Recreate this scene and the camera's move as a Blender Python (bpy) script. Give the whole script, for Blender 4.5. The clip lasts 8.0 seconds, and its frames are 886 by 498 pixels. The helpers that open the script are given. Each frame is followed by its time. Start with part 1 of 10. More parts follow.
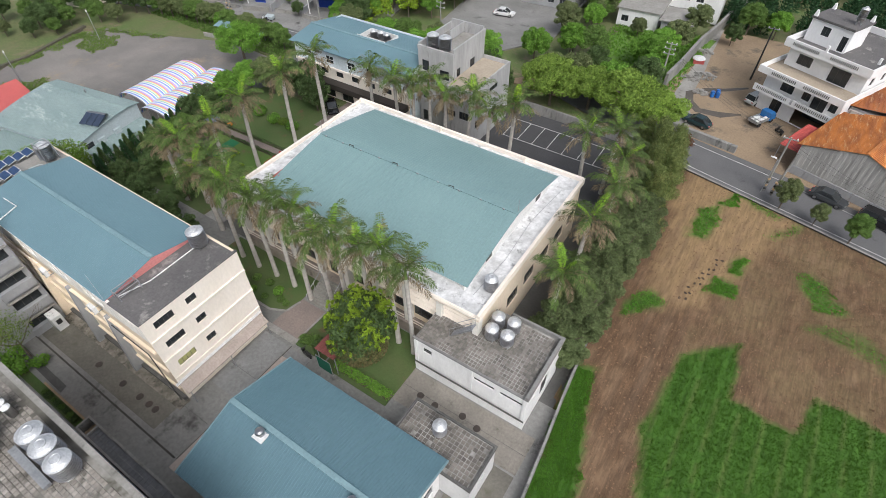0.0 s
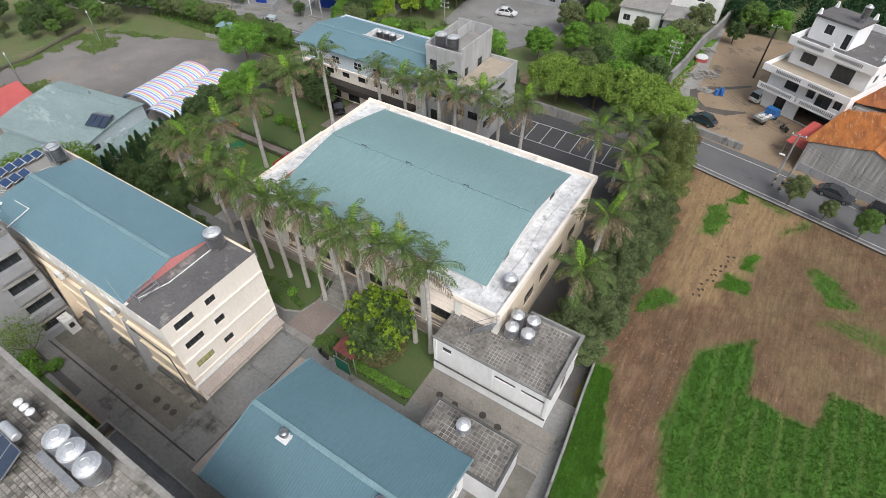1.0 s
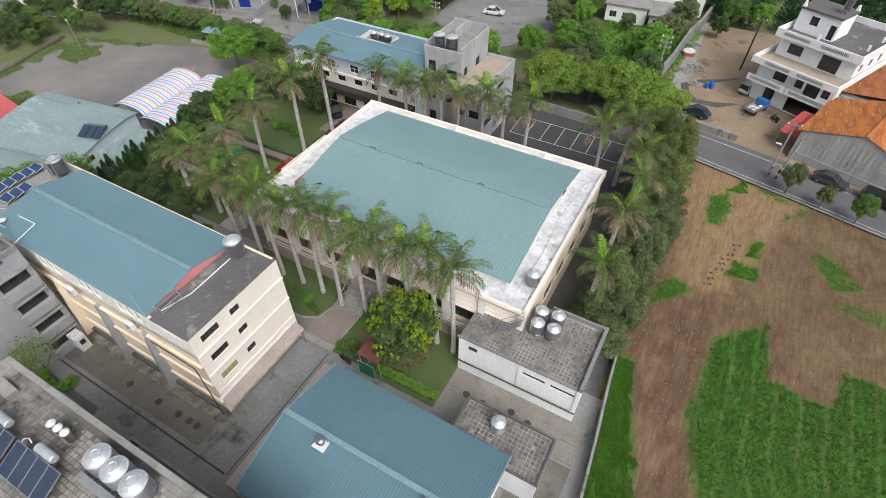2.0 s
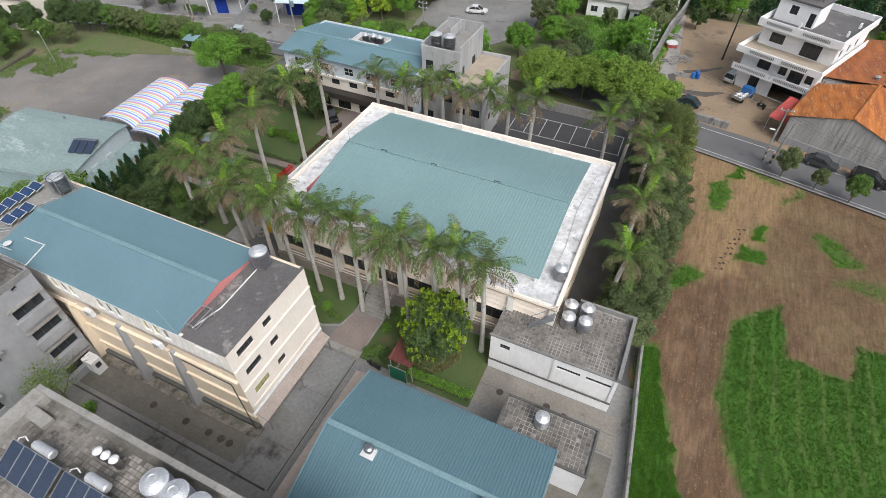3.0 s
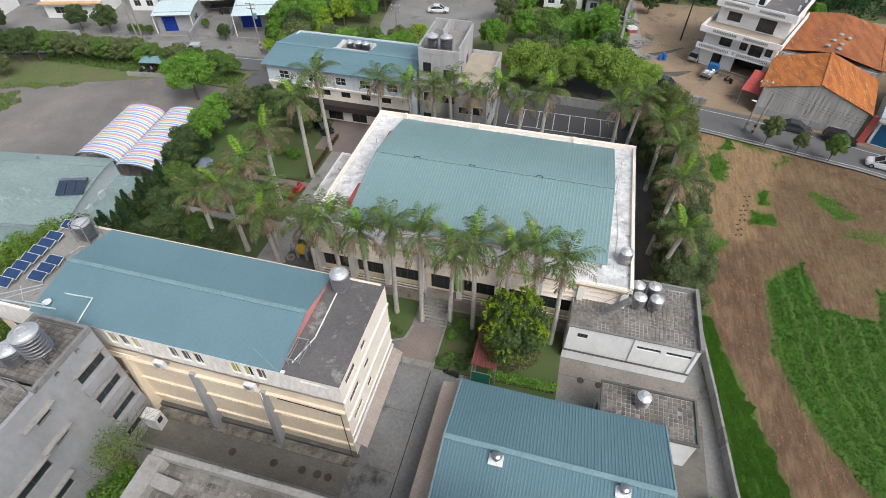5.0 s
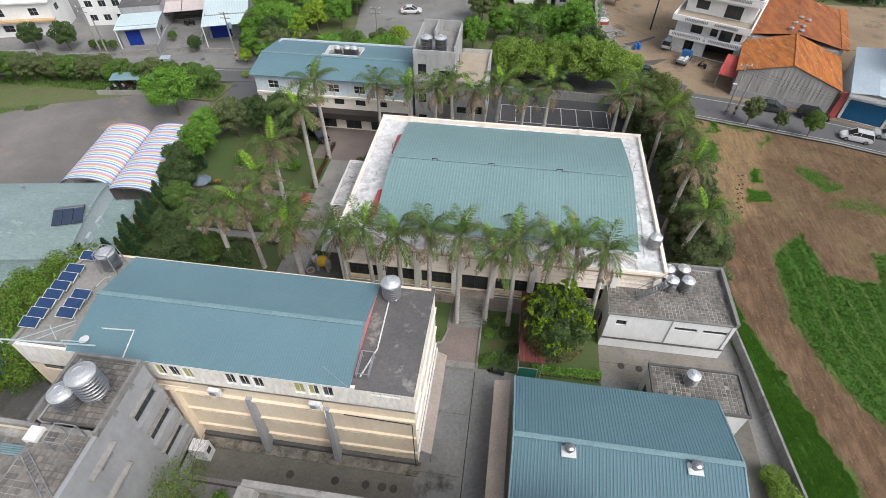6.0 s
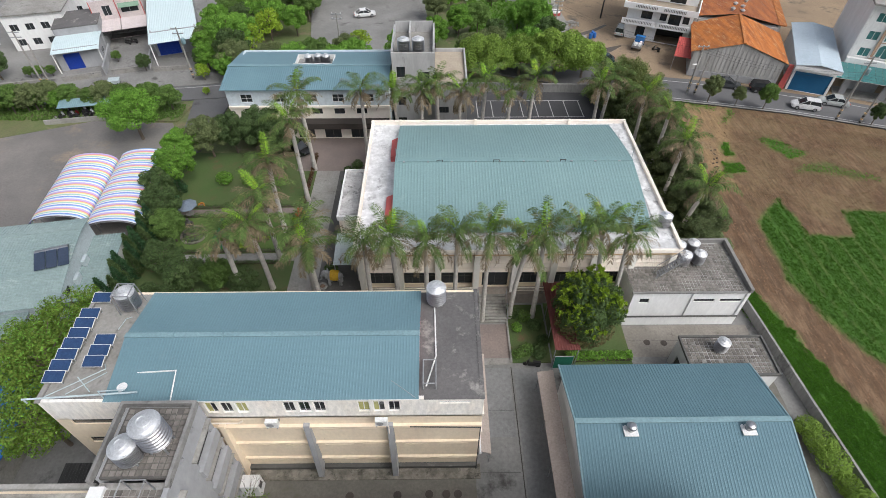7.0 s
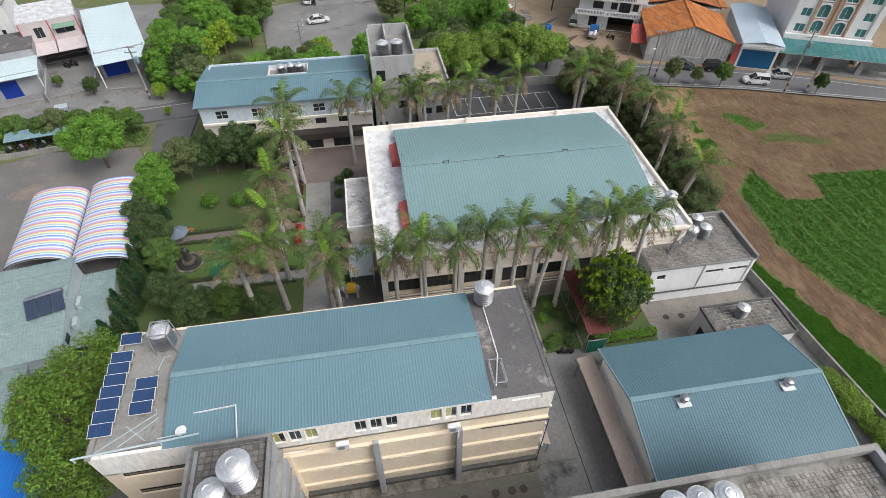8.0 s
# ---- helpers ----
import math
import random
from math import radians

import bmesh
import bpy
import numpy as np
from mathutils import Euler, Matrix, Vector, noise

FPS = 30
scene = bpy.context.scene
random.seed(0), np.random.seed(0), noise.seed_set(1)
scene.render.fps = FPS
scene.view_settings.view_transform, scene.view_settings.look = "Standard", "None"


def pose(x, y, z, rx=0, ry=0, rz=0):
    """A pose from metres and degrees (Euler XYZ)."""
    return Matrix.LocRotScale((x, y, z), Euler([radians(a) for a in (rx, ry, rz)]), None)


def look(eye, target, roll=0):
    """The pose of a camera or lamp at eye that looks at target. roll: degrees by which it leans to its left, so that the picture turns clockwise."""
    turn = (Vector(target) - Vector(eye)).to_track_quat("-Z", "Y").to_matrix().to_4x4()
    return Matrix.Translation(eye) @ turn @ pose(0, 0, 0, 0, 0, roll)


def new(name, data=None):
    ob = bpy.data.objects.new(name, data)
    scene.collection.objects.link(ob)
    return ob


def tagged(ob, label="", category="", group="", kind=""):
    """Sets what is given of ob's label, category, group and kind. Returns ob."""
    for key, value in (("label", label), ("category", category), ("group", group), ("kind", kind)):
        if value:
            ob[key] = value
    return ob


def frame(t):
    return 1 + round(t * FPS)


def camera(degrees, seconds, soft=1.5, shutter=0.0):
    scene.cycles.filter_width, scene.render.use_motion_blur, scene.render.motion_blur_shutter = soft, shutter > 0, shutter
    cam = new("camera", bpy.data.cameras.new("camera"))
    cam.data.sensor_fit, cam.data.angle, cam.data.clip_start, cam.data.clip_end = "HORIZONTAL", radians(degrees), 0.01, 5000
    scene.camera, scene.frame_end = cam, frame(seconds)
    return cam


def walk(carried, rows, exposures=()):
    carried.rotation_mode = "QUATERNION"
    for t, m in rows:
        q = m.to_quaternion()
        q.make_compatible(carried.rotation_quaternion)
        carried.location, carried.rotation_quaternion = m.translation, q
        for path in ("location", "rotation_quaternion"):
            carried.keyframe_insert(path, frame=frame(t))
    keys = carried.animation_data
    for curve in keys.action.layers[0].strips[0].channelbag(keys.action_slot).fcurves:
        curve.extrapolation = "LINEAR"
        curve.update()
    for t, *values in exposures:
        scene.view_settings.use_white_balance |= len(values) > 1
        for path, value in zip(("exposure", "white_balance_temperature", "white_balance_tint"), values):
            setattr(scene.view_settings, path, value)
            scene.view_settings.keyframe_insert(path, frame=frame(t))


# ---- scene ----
cam = camera(80.1, 8.0, 0.8)
PATH = [
    (0, (-1.517, 12.044, 44.935), (-2.301, 13.203, 43.506), -0.7),
    (0.5, (-2.228, 11.512, 44.894), (-3.006, 12.676, 43.467), -0.6),
    (1, (-3.398, 10.732, 44.83), (-4.162, 11.906, 43.402), -0.5),
    (2.5, (-8.902, 7.517, 44.737), (-9.551, 8.76, 43.311), -0.4),
    (3, (-11.279, 6.435, 44.68), (-11.88, 7.701, 43.254), -0.4),
    (3.5, (-13.873, 5.387, 44.711), (-14.419, 6.678, 43.284), -0.3),
    (4, (-16.681, 4.379, 44.748), (-17.168, 5.693, 43.32), -0.3),
    (4.5, (-19.817, 3.43, 44.75), (-20.242, 4.764, 43.322), -0.2),
    (6, (-30.588, 1.226, 44.962), (-30.787, 2.609, 43.53), -0.0),
    (6.5, (-34.456, 0.934, 44.982), (-34.553, 2.327, 43.549), 0.0),
    (7, (-38.401, 0.951, 44.971), (-38.384, 2.347, 43.538), 0.1),
    (7.5, (-42.388, 1.271, 44.933), (-42.258, 2.66, 43.501), 0.3),
    (8, (-46.377, 1.844, 44.906), (-46.141, 3.22, 43.474), 0.4),
]
EXPOSURE = 0.10
walk(cam, [(t, look(eye, target, roll)) for t, eye, target, roll in PATH], [(0, EXPOSURE, 6230, 10), (8, EXPOSURE, 6230, 10)])

# ---- light: bright overcast sky with a weak, wide sun ----
SUN_ELEVATION, SUN_AZIMUTH = radians(50), radians(130)
world = bpy.data.worlds.new("overcast_sky")
scene.world = world
world.use_nodes = True
wn, wl = world.node_tree.nodes, world.node_tree.links
sky = wn.new("ShaderNodeTexSky")
sky.sky_type = "NISHITA"
sky.sun_disc = False
sky.sun_elevation, sky.sun_rotation = SUN_ELEVATION, SUN_AZIMUTH
sky.air_density, sky.dust_density, sky.ozone_density = 1.0, 6.0, 1.0
veil = wn.new("ShaderNodeHueSaturation")
veil.inputs["Saturation"].default_value = 0.42
back = wn["Background"]
back.inputs["Strength"].default_value = 0.148
wl.new(sky.outputs["Color"], veil.inputs["Color"])
wl.new(veil.outputs["Color"], back.inputs["Color"])
sun_data = bpy.data.lights.new("sun", "SUN")
sun_data.energy, sun_data.angle, sun_data.color = 1.25, radians(36), (1.0, 0.97, 0.93)
sun = new("sun", sun_data)
sun_dir = Vector((math.sin(SUN_AZIMUTH) * math.cos(SUN_ELEVATION), math.cos(SUN_AZIMUTH) * math.cos(SUN_ELEVATION), math.sin(SUN_ELEVATION)))
sun.matrix_world = look((0, 0, 80), Vector((0, 0, 80)) - sun_dir)


# ---- materials ----
def material(name, base, second=None, rough=0.85, metal=0.0, big=0.35, fine=6.0, bump=0.25, third=None, third_at=0.62, spots=1.2, island=0.0, random=0.0, stretch=(1, 1, 1), contrast=0.5, spec=0.3, grain=1.0):
    """Two or three colours mixed by noise in world space at a broad and a fine scale, with a fine relief."""
    m = bpy.data.materials.new(name)
    m.use_nodes = True
    n, l = m.node_tree.nodes, m.node_tree.links
    b = n["Principled BSDF"]
    b.inputs["Roughness"].default_value = rough
    b.inputs["Metallic"].default_value = metal
    b.inputs["Specular IOR Level"].default_value = spec
    geo = n.new("ShaderNodeNewGeometry")
    mp = n.new("ShaderNodeMapping")
    mp.inputs["Scale"].default_value = stretch
    l.new(geo.outputs["Position"], mp.inputs["Vector"])

    def tex(scale, detail, rough_):
        t = n.new("ShaderNodeTexNoise")
        t.inputs["Scale"].default_value = scale
        t.inputs["Detail"].default_value = detail
        t.inputs["Roughness"].default_value = rough_
        l.new(mp.outputs["Vector"], t.inputs["Vector"])
        return t.outputs["Fac"]

    def ramp(src, a, c):
        r = n.new("ShaderNodeMapRange")
        r.inputs["From Min"].default_value, r.inputs["From Max"].default_value = a, c
        l.new(src, r.inputs["Value"])
        return r.outputs["Result"]

    def mix(fac, a, c, kind="MIX"):
        x = n.new("ShaderNodeMix")
        x.data_type, x.blend_type = "RGBA", kind
        for key, v in ((0, fac), (6, a), (7, c)):
            if isinstance(v, (int, float)):
                x.inputs[key].default_value = v
            elif isinstance(v, tuple):
                x.inputs[key].default_value = (*v, 1)
            else:
                l.new(v, x.inputs[key])
        return x.outputs[2]

    second = second or tuple(c * 0.75 for c in base)
    w = contrast * 0.5
    col = mix(ramp(tex(big, 4, 0.6), 0.5 - w * 0.7, 0.5 + w * 0.7), base, second)
    if third:
        col = mix(ramp(tex(spots, 6, 0.7), third_at, third_at + 0.12), col, third)
    f = tex(fine, 5, 0.65)
    col = mix(1.0, col, mix(ramp(f, 0.25, 0.75), (1 - 0.22 * grain,) * 3, (1 + 0.18 * grain,) * 3), "MULTIPLY")
    if island:
        col = mix(1.0, col, mix(geo.outputs["Random Per Island"], (1 - island,) * 3, (1 + island,) * 3), "MULTIPLY")
    if random:
        info = n.new("ShaderNodeObjectInfo")
        col = mix(1.0, col, mix(info.outputs["Random"], (1 - random,) * 3, (1 + random,) * 3), "MULTIPLY")
    l.new(col, b.inputs["Base Color"])
    if bump:
        bp = n.new("ShaderNodeBump")
        bp.inputs["Strength"].default_value = bump
        bp.inputs["Distance"].default_value = 0.05
        l.new(f, bp.inputs["Height"])
        l.new(bp.outputs["Normal"], b.inputs["Normal"])
    return m


def leaf_material(name, a, c, tip=None, island=0.35, passing=0.25):
    """Foliage: per-leaf colour, slightly translucent."""
    m = material(name, a, c, rough=0.6, big=0.6, fine=2.0, bump=0.0, island=island, random=0.12, third=tip, third_at=0.55, spots=0.8, contrast=0.7, spec=0.12)
    n, l = m.node_tree.nodes, m.node_tree.links
    b, out = n["Principled BSDF"], n["Material Output"]
    t = n.new("ShaderNodeBsdfTranslucent")
    l.new(b.inputs["Base Color"].links[0].from_socket, t.inputs["Color"])
    x = n.new("ShaderNodeMixShader")
    x.inputs[0].default_value = passing
    l.new(b.outputs[0], x.inputs[1])
    l.new(t.outputs[0], x.inputs[2])
    l.new(x.outputs[0], out.inputs["Surface"])
    return m


CONCRETE = material("yard_concrete", (0.26, 0.255, 0.245), (0.18, 0.177, 0.168), big=0.12, fine=3, third=(0.08, 0.077, 0.072), third_at=0.58, spots=0.25)
CONCRETE_PALE = material("pale_concrete", (0.33, 0.32, 0.30), (0.24, 0.23, 0.21), big=0.4, fine=4, third=(0.13, 0.125, 0.112), third_at=0.59, spots=0.8)
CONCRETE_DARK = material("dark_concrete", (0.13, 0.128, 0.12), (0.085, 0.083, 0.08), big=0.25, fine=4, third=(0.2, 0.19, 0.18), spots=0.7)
WALL_GREY = material("weathered_grey_wall", (0.355, 0.36, 0.37), (0.285, 0.29, 0.295), big=0.4, fine=3, third=(0.22, 0.22, 0.215), third_at=0.64, spots=0.7, stretch=(1, 1, 0.5), grain=0.4, bump=0.1)
WALL_WHITE = material("white_plaster", (0.80, 0.80, 0.79), (0.72, 0.72, 0.71), big=0.5, fine=4, third=(0.36, 0.36, 0.355), third_at=0.67, spots=0.8, stretch=(1, 1, 0.35), grain=0.5, bump=0.1)
WALL_CREAM = material("cream_plaster", (0.82, 0.71, 0.55), (0.77, 0.65, 0.50), big=0.4, fine=4, third=(0.52, 0.42, 0.31), third_at=0.72, spots=0.7, stretch=(1, 1, 0.5), grain=0.4, bump=0.1)
CREAM_PALE = material("pale_cream_plaster", (0.87, 0.80, 0.72), (0.83, 0.755, 0.66), big=0.4, fine=4, third=(0.58, 0.50, 0.42), third_at=0.73, spots=0.7, stretch=(1, 1, 0.5), grain=0.3, bump=0.1)
BEAM_OCHRE = material("ochre_plaster_beam", (0.62, 0.44, 0.25), (0.52, 0.36, 0.2), big=0.5, fine=4)
ROOF_TEAL = material("teal_roof_sheet", (0.205, 0.315, 0.318), (0.183, 0.288, 0.292), rough=0.45, big=0.15, fine=5, bump=0.05, third=(0.23, 0.335, 0.333), spots=0.3, spec=0.4, grain=0.6)
ROOF_BLUE = material("blue_grey_roof_sheet", (0.145, 0.245, 0.283), (0.128, 0.220, 0.258), rough=0.45, big=0.15, fine=5, bump=0.05, third=(0.16, 0.245, 0.28), spots=0.3, spec=0.4, grain=0.35)
ROOF_BLUEGREEN = material("blue_green_roof_sheet", (0.124, 0.212, 0.250), (0.105, 0.186, 0.222), rough=0.55, big=0.15, fine=5, bump=0.05, third=(0.13, 0.215, 0.245), spots=0.3, spec=0.2, grain=0.35)
ROOF_TRIM = material("pale_blue_roof_trim", (0.21, 0.32, 0.35), (0.18, 0.28, 0.31), rough=0.5, fine=5, bump=0.05)
WATERPROOF = material("patchy_white_waterproofing", (0.72, 0.72, 0.72), (0.52, 0.52, 0.52), rough=0.6, big=0.8, fine=2.5, third=(0.27, 0.27, 0.265), third_at=0.57, spots=1.1, contrast=0.35)
ROOF_SLAB = material("dark_roof_slab", (0.15, 0.142, 0.14), (0.112, 0.108, 0.107), big=0.3, fine=5, third=(0.34, 0.325, 0.30), third_at=0.57, spots=0.4)
TILE_GREY = material("worn_roof_tile", (0.285, 0.264, 0.238), (0.185, 0.170, 0.150), big=0.5, fine=5, third=(0.085, 0.078, 0.07), third_at=0.54, spots=0.9, island=0.22, random=0.22)
JOINT = material("dark_tile_joint", (0.14, 0.132, 0.12), (0.10, 0.095, 0.088), big=0.6, fine=5)
JOINT_PALE = material("pale_tile_joint", (0.38, 0.37, 0.35), (0.15, 0.143, 0.13), contrast=0.3, big=0.45, fine=5)
JOINT_MIX = material("mossy_tile_joint", (0.115, 0.108, 0.092), (0.30, 0.29, 0.27), big=0.12, fine=4, third=(0.075, 0.072, 0.055), third_at=0.52, spots=0.5, contrast=0.3)
STEEL = material("stainless_steel", (0.52, 0.52, 0.53), (0.42, 0.42, 0.43), rough=0.28, metal=1.0, big=1.5, fine=8, bump=0.03)
# tank lids: the sky's reflection is put into a paler steel colour
STEEL_PALE = material("pale_steel_with_sky_sheen", (0.74, 0.75, 0.76), (0.62, 0.63, 0.64), rough=0.4, metal=0.6, big=1.5, fine=8, bump=0.03)
STEEL_DULL = material("dull_galvanised_steel", (0.42, 0.43, 0.44), (0.33, 0.34, 0.35), rough=0.5, metal=0.6, big=1.5, fine=8, bump=0.05)
WHITE_PAINT = material("white_painted_metal", (0.78, 0.78, 0.77), (0.68, 0.68, 0.67), rough=0.5, big=1.0, fine=6, bump=0.05)
DARK_METAL = material("dark_metal", (0.035, 0.035, 0.035), (0.05, 0.05, 0.048), rough=0.5, fine=6, bump=0.05)
RED_SHEET = material("faded_red_sheet", (0.50, 0.11, 0.10), (0.42, 0.09, 0.085), rough=0.5, fine=6, bump=0.05)
PINK_SHEET = material("faded_pink_gable", (0.62, 0.25, 0.24), (0.52, 0.2, 0.19), rough=0.6, fine=6, bump=0.05)
PALE_SHEET = material("pale_blue_grey_sheet", (0.46, 0.52, 0.54), (0.40, 0.46, 0.48), rough=0.5, fine=5, bump=0.05)
MAROON = material("maroon_canopy_sheet", (0.20, 0.07, 0.06), (0.15, 0.05, 0.045), rough=0.55, fine=6, bump=0.05)
PINKISH = material("beige_awning_sheet", (0.40, 0.34, 0.30), (0.34, 0.285, 0.25), rough=0.65, big=0.5, fine=6, bump=0.05, third=(0.22, 0.19, 0.165), third_at=0.62, spots=0.8)
GLASS = material("window_glass", (0.035, 0.04, 0.045), (0.025, 0.03, 0.032), rough=0.08, big=0.8, fine=4, bump=0.0, spec=0.6)
GLASS_YELLOW = material("glass_with_yellow_curtain", (0.48, 0.46, 0.16), (0.40, 0.40, 0.18), rough=0.15, big=0.8, fine=6, bump=0.0, spec=0.5)
# unlit rooms: their gloom is put into this near-black floor colour
INSIDE = material("painted_interior_gloom", (0.06, 0.055, 0.05), (0.04, 0.038, 0.035), fine=4)
SOLAR = material("solar_cell_blue", (0.022, 0.05, 0.125), (0.03, 0.065, 0.15), rough=0.15, big=2, fine=9, bump=0.0, spec=0.6)
SOLAR_DARK = material("collector_glass", (0.03, 0.045, 0.075), (0.04, 0.055, 0.09), rough=0.12, big=0.8, fine=5, bump=0.0, spec=0.6)
SOIL = material("bare_brown_soil", (0.225, 0.15, 0.105), (0.165, 0.11, 0.078), big=0.14, fine=4, bump=0.9, third=(0.12, 0.09, 0.06), third_at=0.56, spots=1.3)
SOIL_TAN = material("dry_tan_soil", (0.33, 0.245, 0.16), (0.235, 0.175, 0.12), big=0.16, fine=4, bump=0.8, third=(0.105, 0.092, 0.078), third_at=0.56, spots=0.22, contrast=0.6)
GRAVEL = material("grey_gravel_lot", (0.24, 0.222, 0.205), (0.165, 0.155, 0.146), big=0.09, fine=5, third=(0.27, 0.225, 0.175), third_at=0.57, spots=0.16, contrast=0.4)
ASPHALT = material("road_asphalt", (0.15, 0.148, 0.15), (0.12, 0.12, 0.122), big=0.15, fine=6, third=(0.07, 0.07, 0.072), third_at=0.6, spots=0.3)
ASPHALT_DARK = material("parking_asphalt", (0.075, 0.075, 0.078), (0.06, 0.06, 0.062), big=0.2, fine=6)
PAVER = material("pinkish_paver", (0.27, 0.22, 0.195), (0.22, 0.18, 0.165), big=0.4, fine=5, random=0.15)
LINE_WHITE = material("worn_white_line", (0.55, 0.55, 0.53), (0.32, 0.32, 0.315), big=0.8, fine=5)
LAWN = material("lawn_grass", (0.068, 0.118, 0.034), (0.095, 0.120, 0.046), big=0.2, fine=9, bump=0.8, third=(0.13, 0.095, 0.05), third_at=0.56, spots=0.35)
WILD = material("rough_green_ground", (0.105, 0.155, 0.050), (0.150, 0.150, 0.075), big=0.16, fine=4, bump=1.0, third=(0.20, 0.165, 0.11), third_at=0.55, spots=0.3, grain=1.5)
BARK = material("grey_bark", (0.16, 0.13, 0.10), (0.11, 0.09, 0.07), big=1.5, fine=9, bump=0.6)
PALM_BARK = material("pale_ringed_palm_bark", (0.50, 0.475, 0.44), (0.38, 0.355, 0.325), big=1.0, fine=6, bump=0.5, stretch=(1, 1, 3))
PALM_SHAFT = material("green_crown_shaft", (0.16, 0.24, 0.06), (0.12, 0.2, 0.05), rough=0.5, fine=5)
PALM_LEAF = leaf_material("palm_frond_green", (0.088, 0.155, 0.040), (0.125, 0.168, 0.054), tip=(0.22, 0.190, 0.09), island=0.5)
PALM_DRY = leaf_material("palm_frond_dry", (0.25, 0.195, 0.125), (0.185, 0.150, 0.095), tip=(0.34, 0.27, 0.17))
PALM_NEW = leaf_material("palm_frond_new", (0.279, 0.480, 0.041), (0.186, 0.352, 0.041), tip=(0.434, 0.576, 0.054))
LEAF_MID = leaf_material("mid_green_leaf", (0.104, 0.183, 0.044), (0.146, 0.232, 0.059))
LEAF_BRIGHT = leaf_material("bright_green_leaf", (0.183, 0.354, 0.051), (0.134, 0.268, 0.044))
LEAF_YELLOW = leaf_material("yellow_green_leaf", (0.310, 0.432, 0.041), (0.217, 0.336, 0.038))
LEAF_DARK = leaf_material("dark_green_leaf", (0.073, 0.122, 0.044), (0.104, 0.152, 0.055))
LEAF_GREY = leaf_material("grey_green_needle", (0.140, 0.183, 0.073), (0.183, 0.213, 0.095))
LEAF_PINE = leaf_material("blue_green_conifer", (0.041, 0.101, 0.046), (0.061, 0.127, 0.052))
LEAF_BRONZE = leaf_material("bronze_leaf", (0.171, 0.136, 0.068), (0.132, 0.144, 0.054))
CROP_LEAF = leaf_material("crop_leaf", (0.066, 0.152, 0.016), (0.052, 0.122, 0.014), island=0.4)
WEED_LEAF = leaf_material("weed_leaf", (0.125, 0.285, 0.036), (0.095, 0.225, 0.030))


# ---- builders ----
def thing(name, label, category, at=(0, 0, 0), turn=0.0, group="", kind=""):
    ob = new(name)
    ob.empty_display_size = 0.2
    ob.matrix_world = pose(*at, 0, 0, turn)
    return tagged(ob, label, category, group, kind)


def mesh_of(name, bm, mat):
    me = bpy.data.meshes.new(name)
    bm.to_mesh(me)
    bm.free()
    me.materials.append(mat)
    return me


def part(name, bm, mat, parent=None, label=""):
    ob = new(name, mesh_of(name, bm, mat))
    ob.parent = parent
    return tagged(ob, label)


def share(name, me, parent, at=(0, 0, 0), turn=0.0, label=""):
    ob = new(name, me)
    ob.parent = parent
    ob.matrix_basis = pose(*at, 0, 0, turn)
    return tagged(ob, label)


def structure(name, bm, mat, label, category, at=(0, 0, 0)):
    ob = new(name, mesh_of(name, bm, mat))
    ob.location = at
    return tagged(ob, label, category, kind="structure")


def hexa(bm, pts):
    """A six-sided solid: four bottom corners, then the four above them, both counter-clockwise."""
    v = [bm.verts.new(p) for p in pts]
    for f in ((3, 2, 1, 0), (4, 5, 6, 7), (0, 1, 5, 4), (1, 2, 6, 5), (2, 3, 7, 6), (3, 0, 4, 7)):
        bm.faces.new([v[i] for i in f])


def box(bm, x0, y0, z0, x1, y1, z1):
    hexa(bm, [(x0, y0, z0), (x1, y0, z0), (x1, y1, z0), (x0, y1, z0), (x0, y0, z1), (x1, y0, z1), (x1, y1, z1), (x0, y1, z1)])
    return bm


def one_box(*a):
    return box(bmesh.new(), *a)


def ring_solid(bm, rings, closed_ends=True):
    """Skins rings of points, all with the same count."""
    vs = [[bm.verts.new(p) for p in r] for r in rings]
    n = len(rings[0])
    for a, c in zip(vs, vs[1:]):
        for i in range(n):
            bm.faces.new((a[i], a[(i + 1) % n], c[(i + 1) % n], c[i]))
    if closed_ends:
        bm.faces.new(list(reversed(vs[0])))
        bm.faces.new(vs[-1])
    return bm


def lathe(profile, n=20, at=(0, 0, 0), bm=None):
    """Turns (radius, height) pairs round an upright axis."""
    bm = bm or bmesh.new()
    return ring_solid(bm, [[(at[0] + r * math.cos(2 * math.pi * i / n), at[1] + r * math.sin(2 * math.pi * i / n), at[2] + h) for i in range(n)] for r, h in profile])


def tube(bm, pts, r=0.03, n=6):
    """A pipe along points."""
    pts = [Vector(p) for p in pts]
    rings = []
    for i, p in enumerate(pts):
        d = (pts[min(i + 1, len(pts) - 1)] - pts[max(i - 1, 0)]).normalized()
        a = d.orthogonal().normalized()
        if i and rings:
            a = (prev - d * prev.dot(d)).normalized()
        prev = a
        c = d.cross(a)
        rr = r[i] if isinstance(r, (list, tuple)) else r
        rings.append([p + (a * math.cos(2 * math.pi * k / n) + c * math.sin(2 * math.pi * k / n)) * rr for k in range(n)])
    return ring_solid(bm, rings)


def polygon(bm, pts, z0, z1):
    """A flat slab with a counter-clockwise outline."""
    lo = [bm.verts.new((x, y, z0)) for x, y in pts]
    hi = [bm.verts.new((x, y, z1)) for x, y in pts]
    bm.faces.new(hi)
    bm.faces.new(list(reversed(lo)))
    for i in range(len(pts)):
        j = (i + 1) % len(pts)
        bm.faces.new((lo[i], lo[j], hi[j], hi[i]))
    return bm


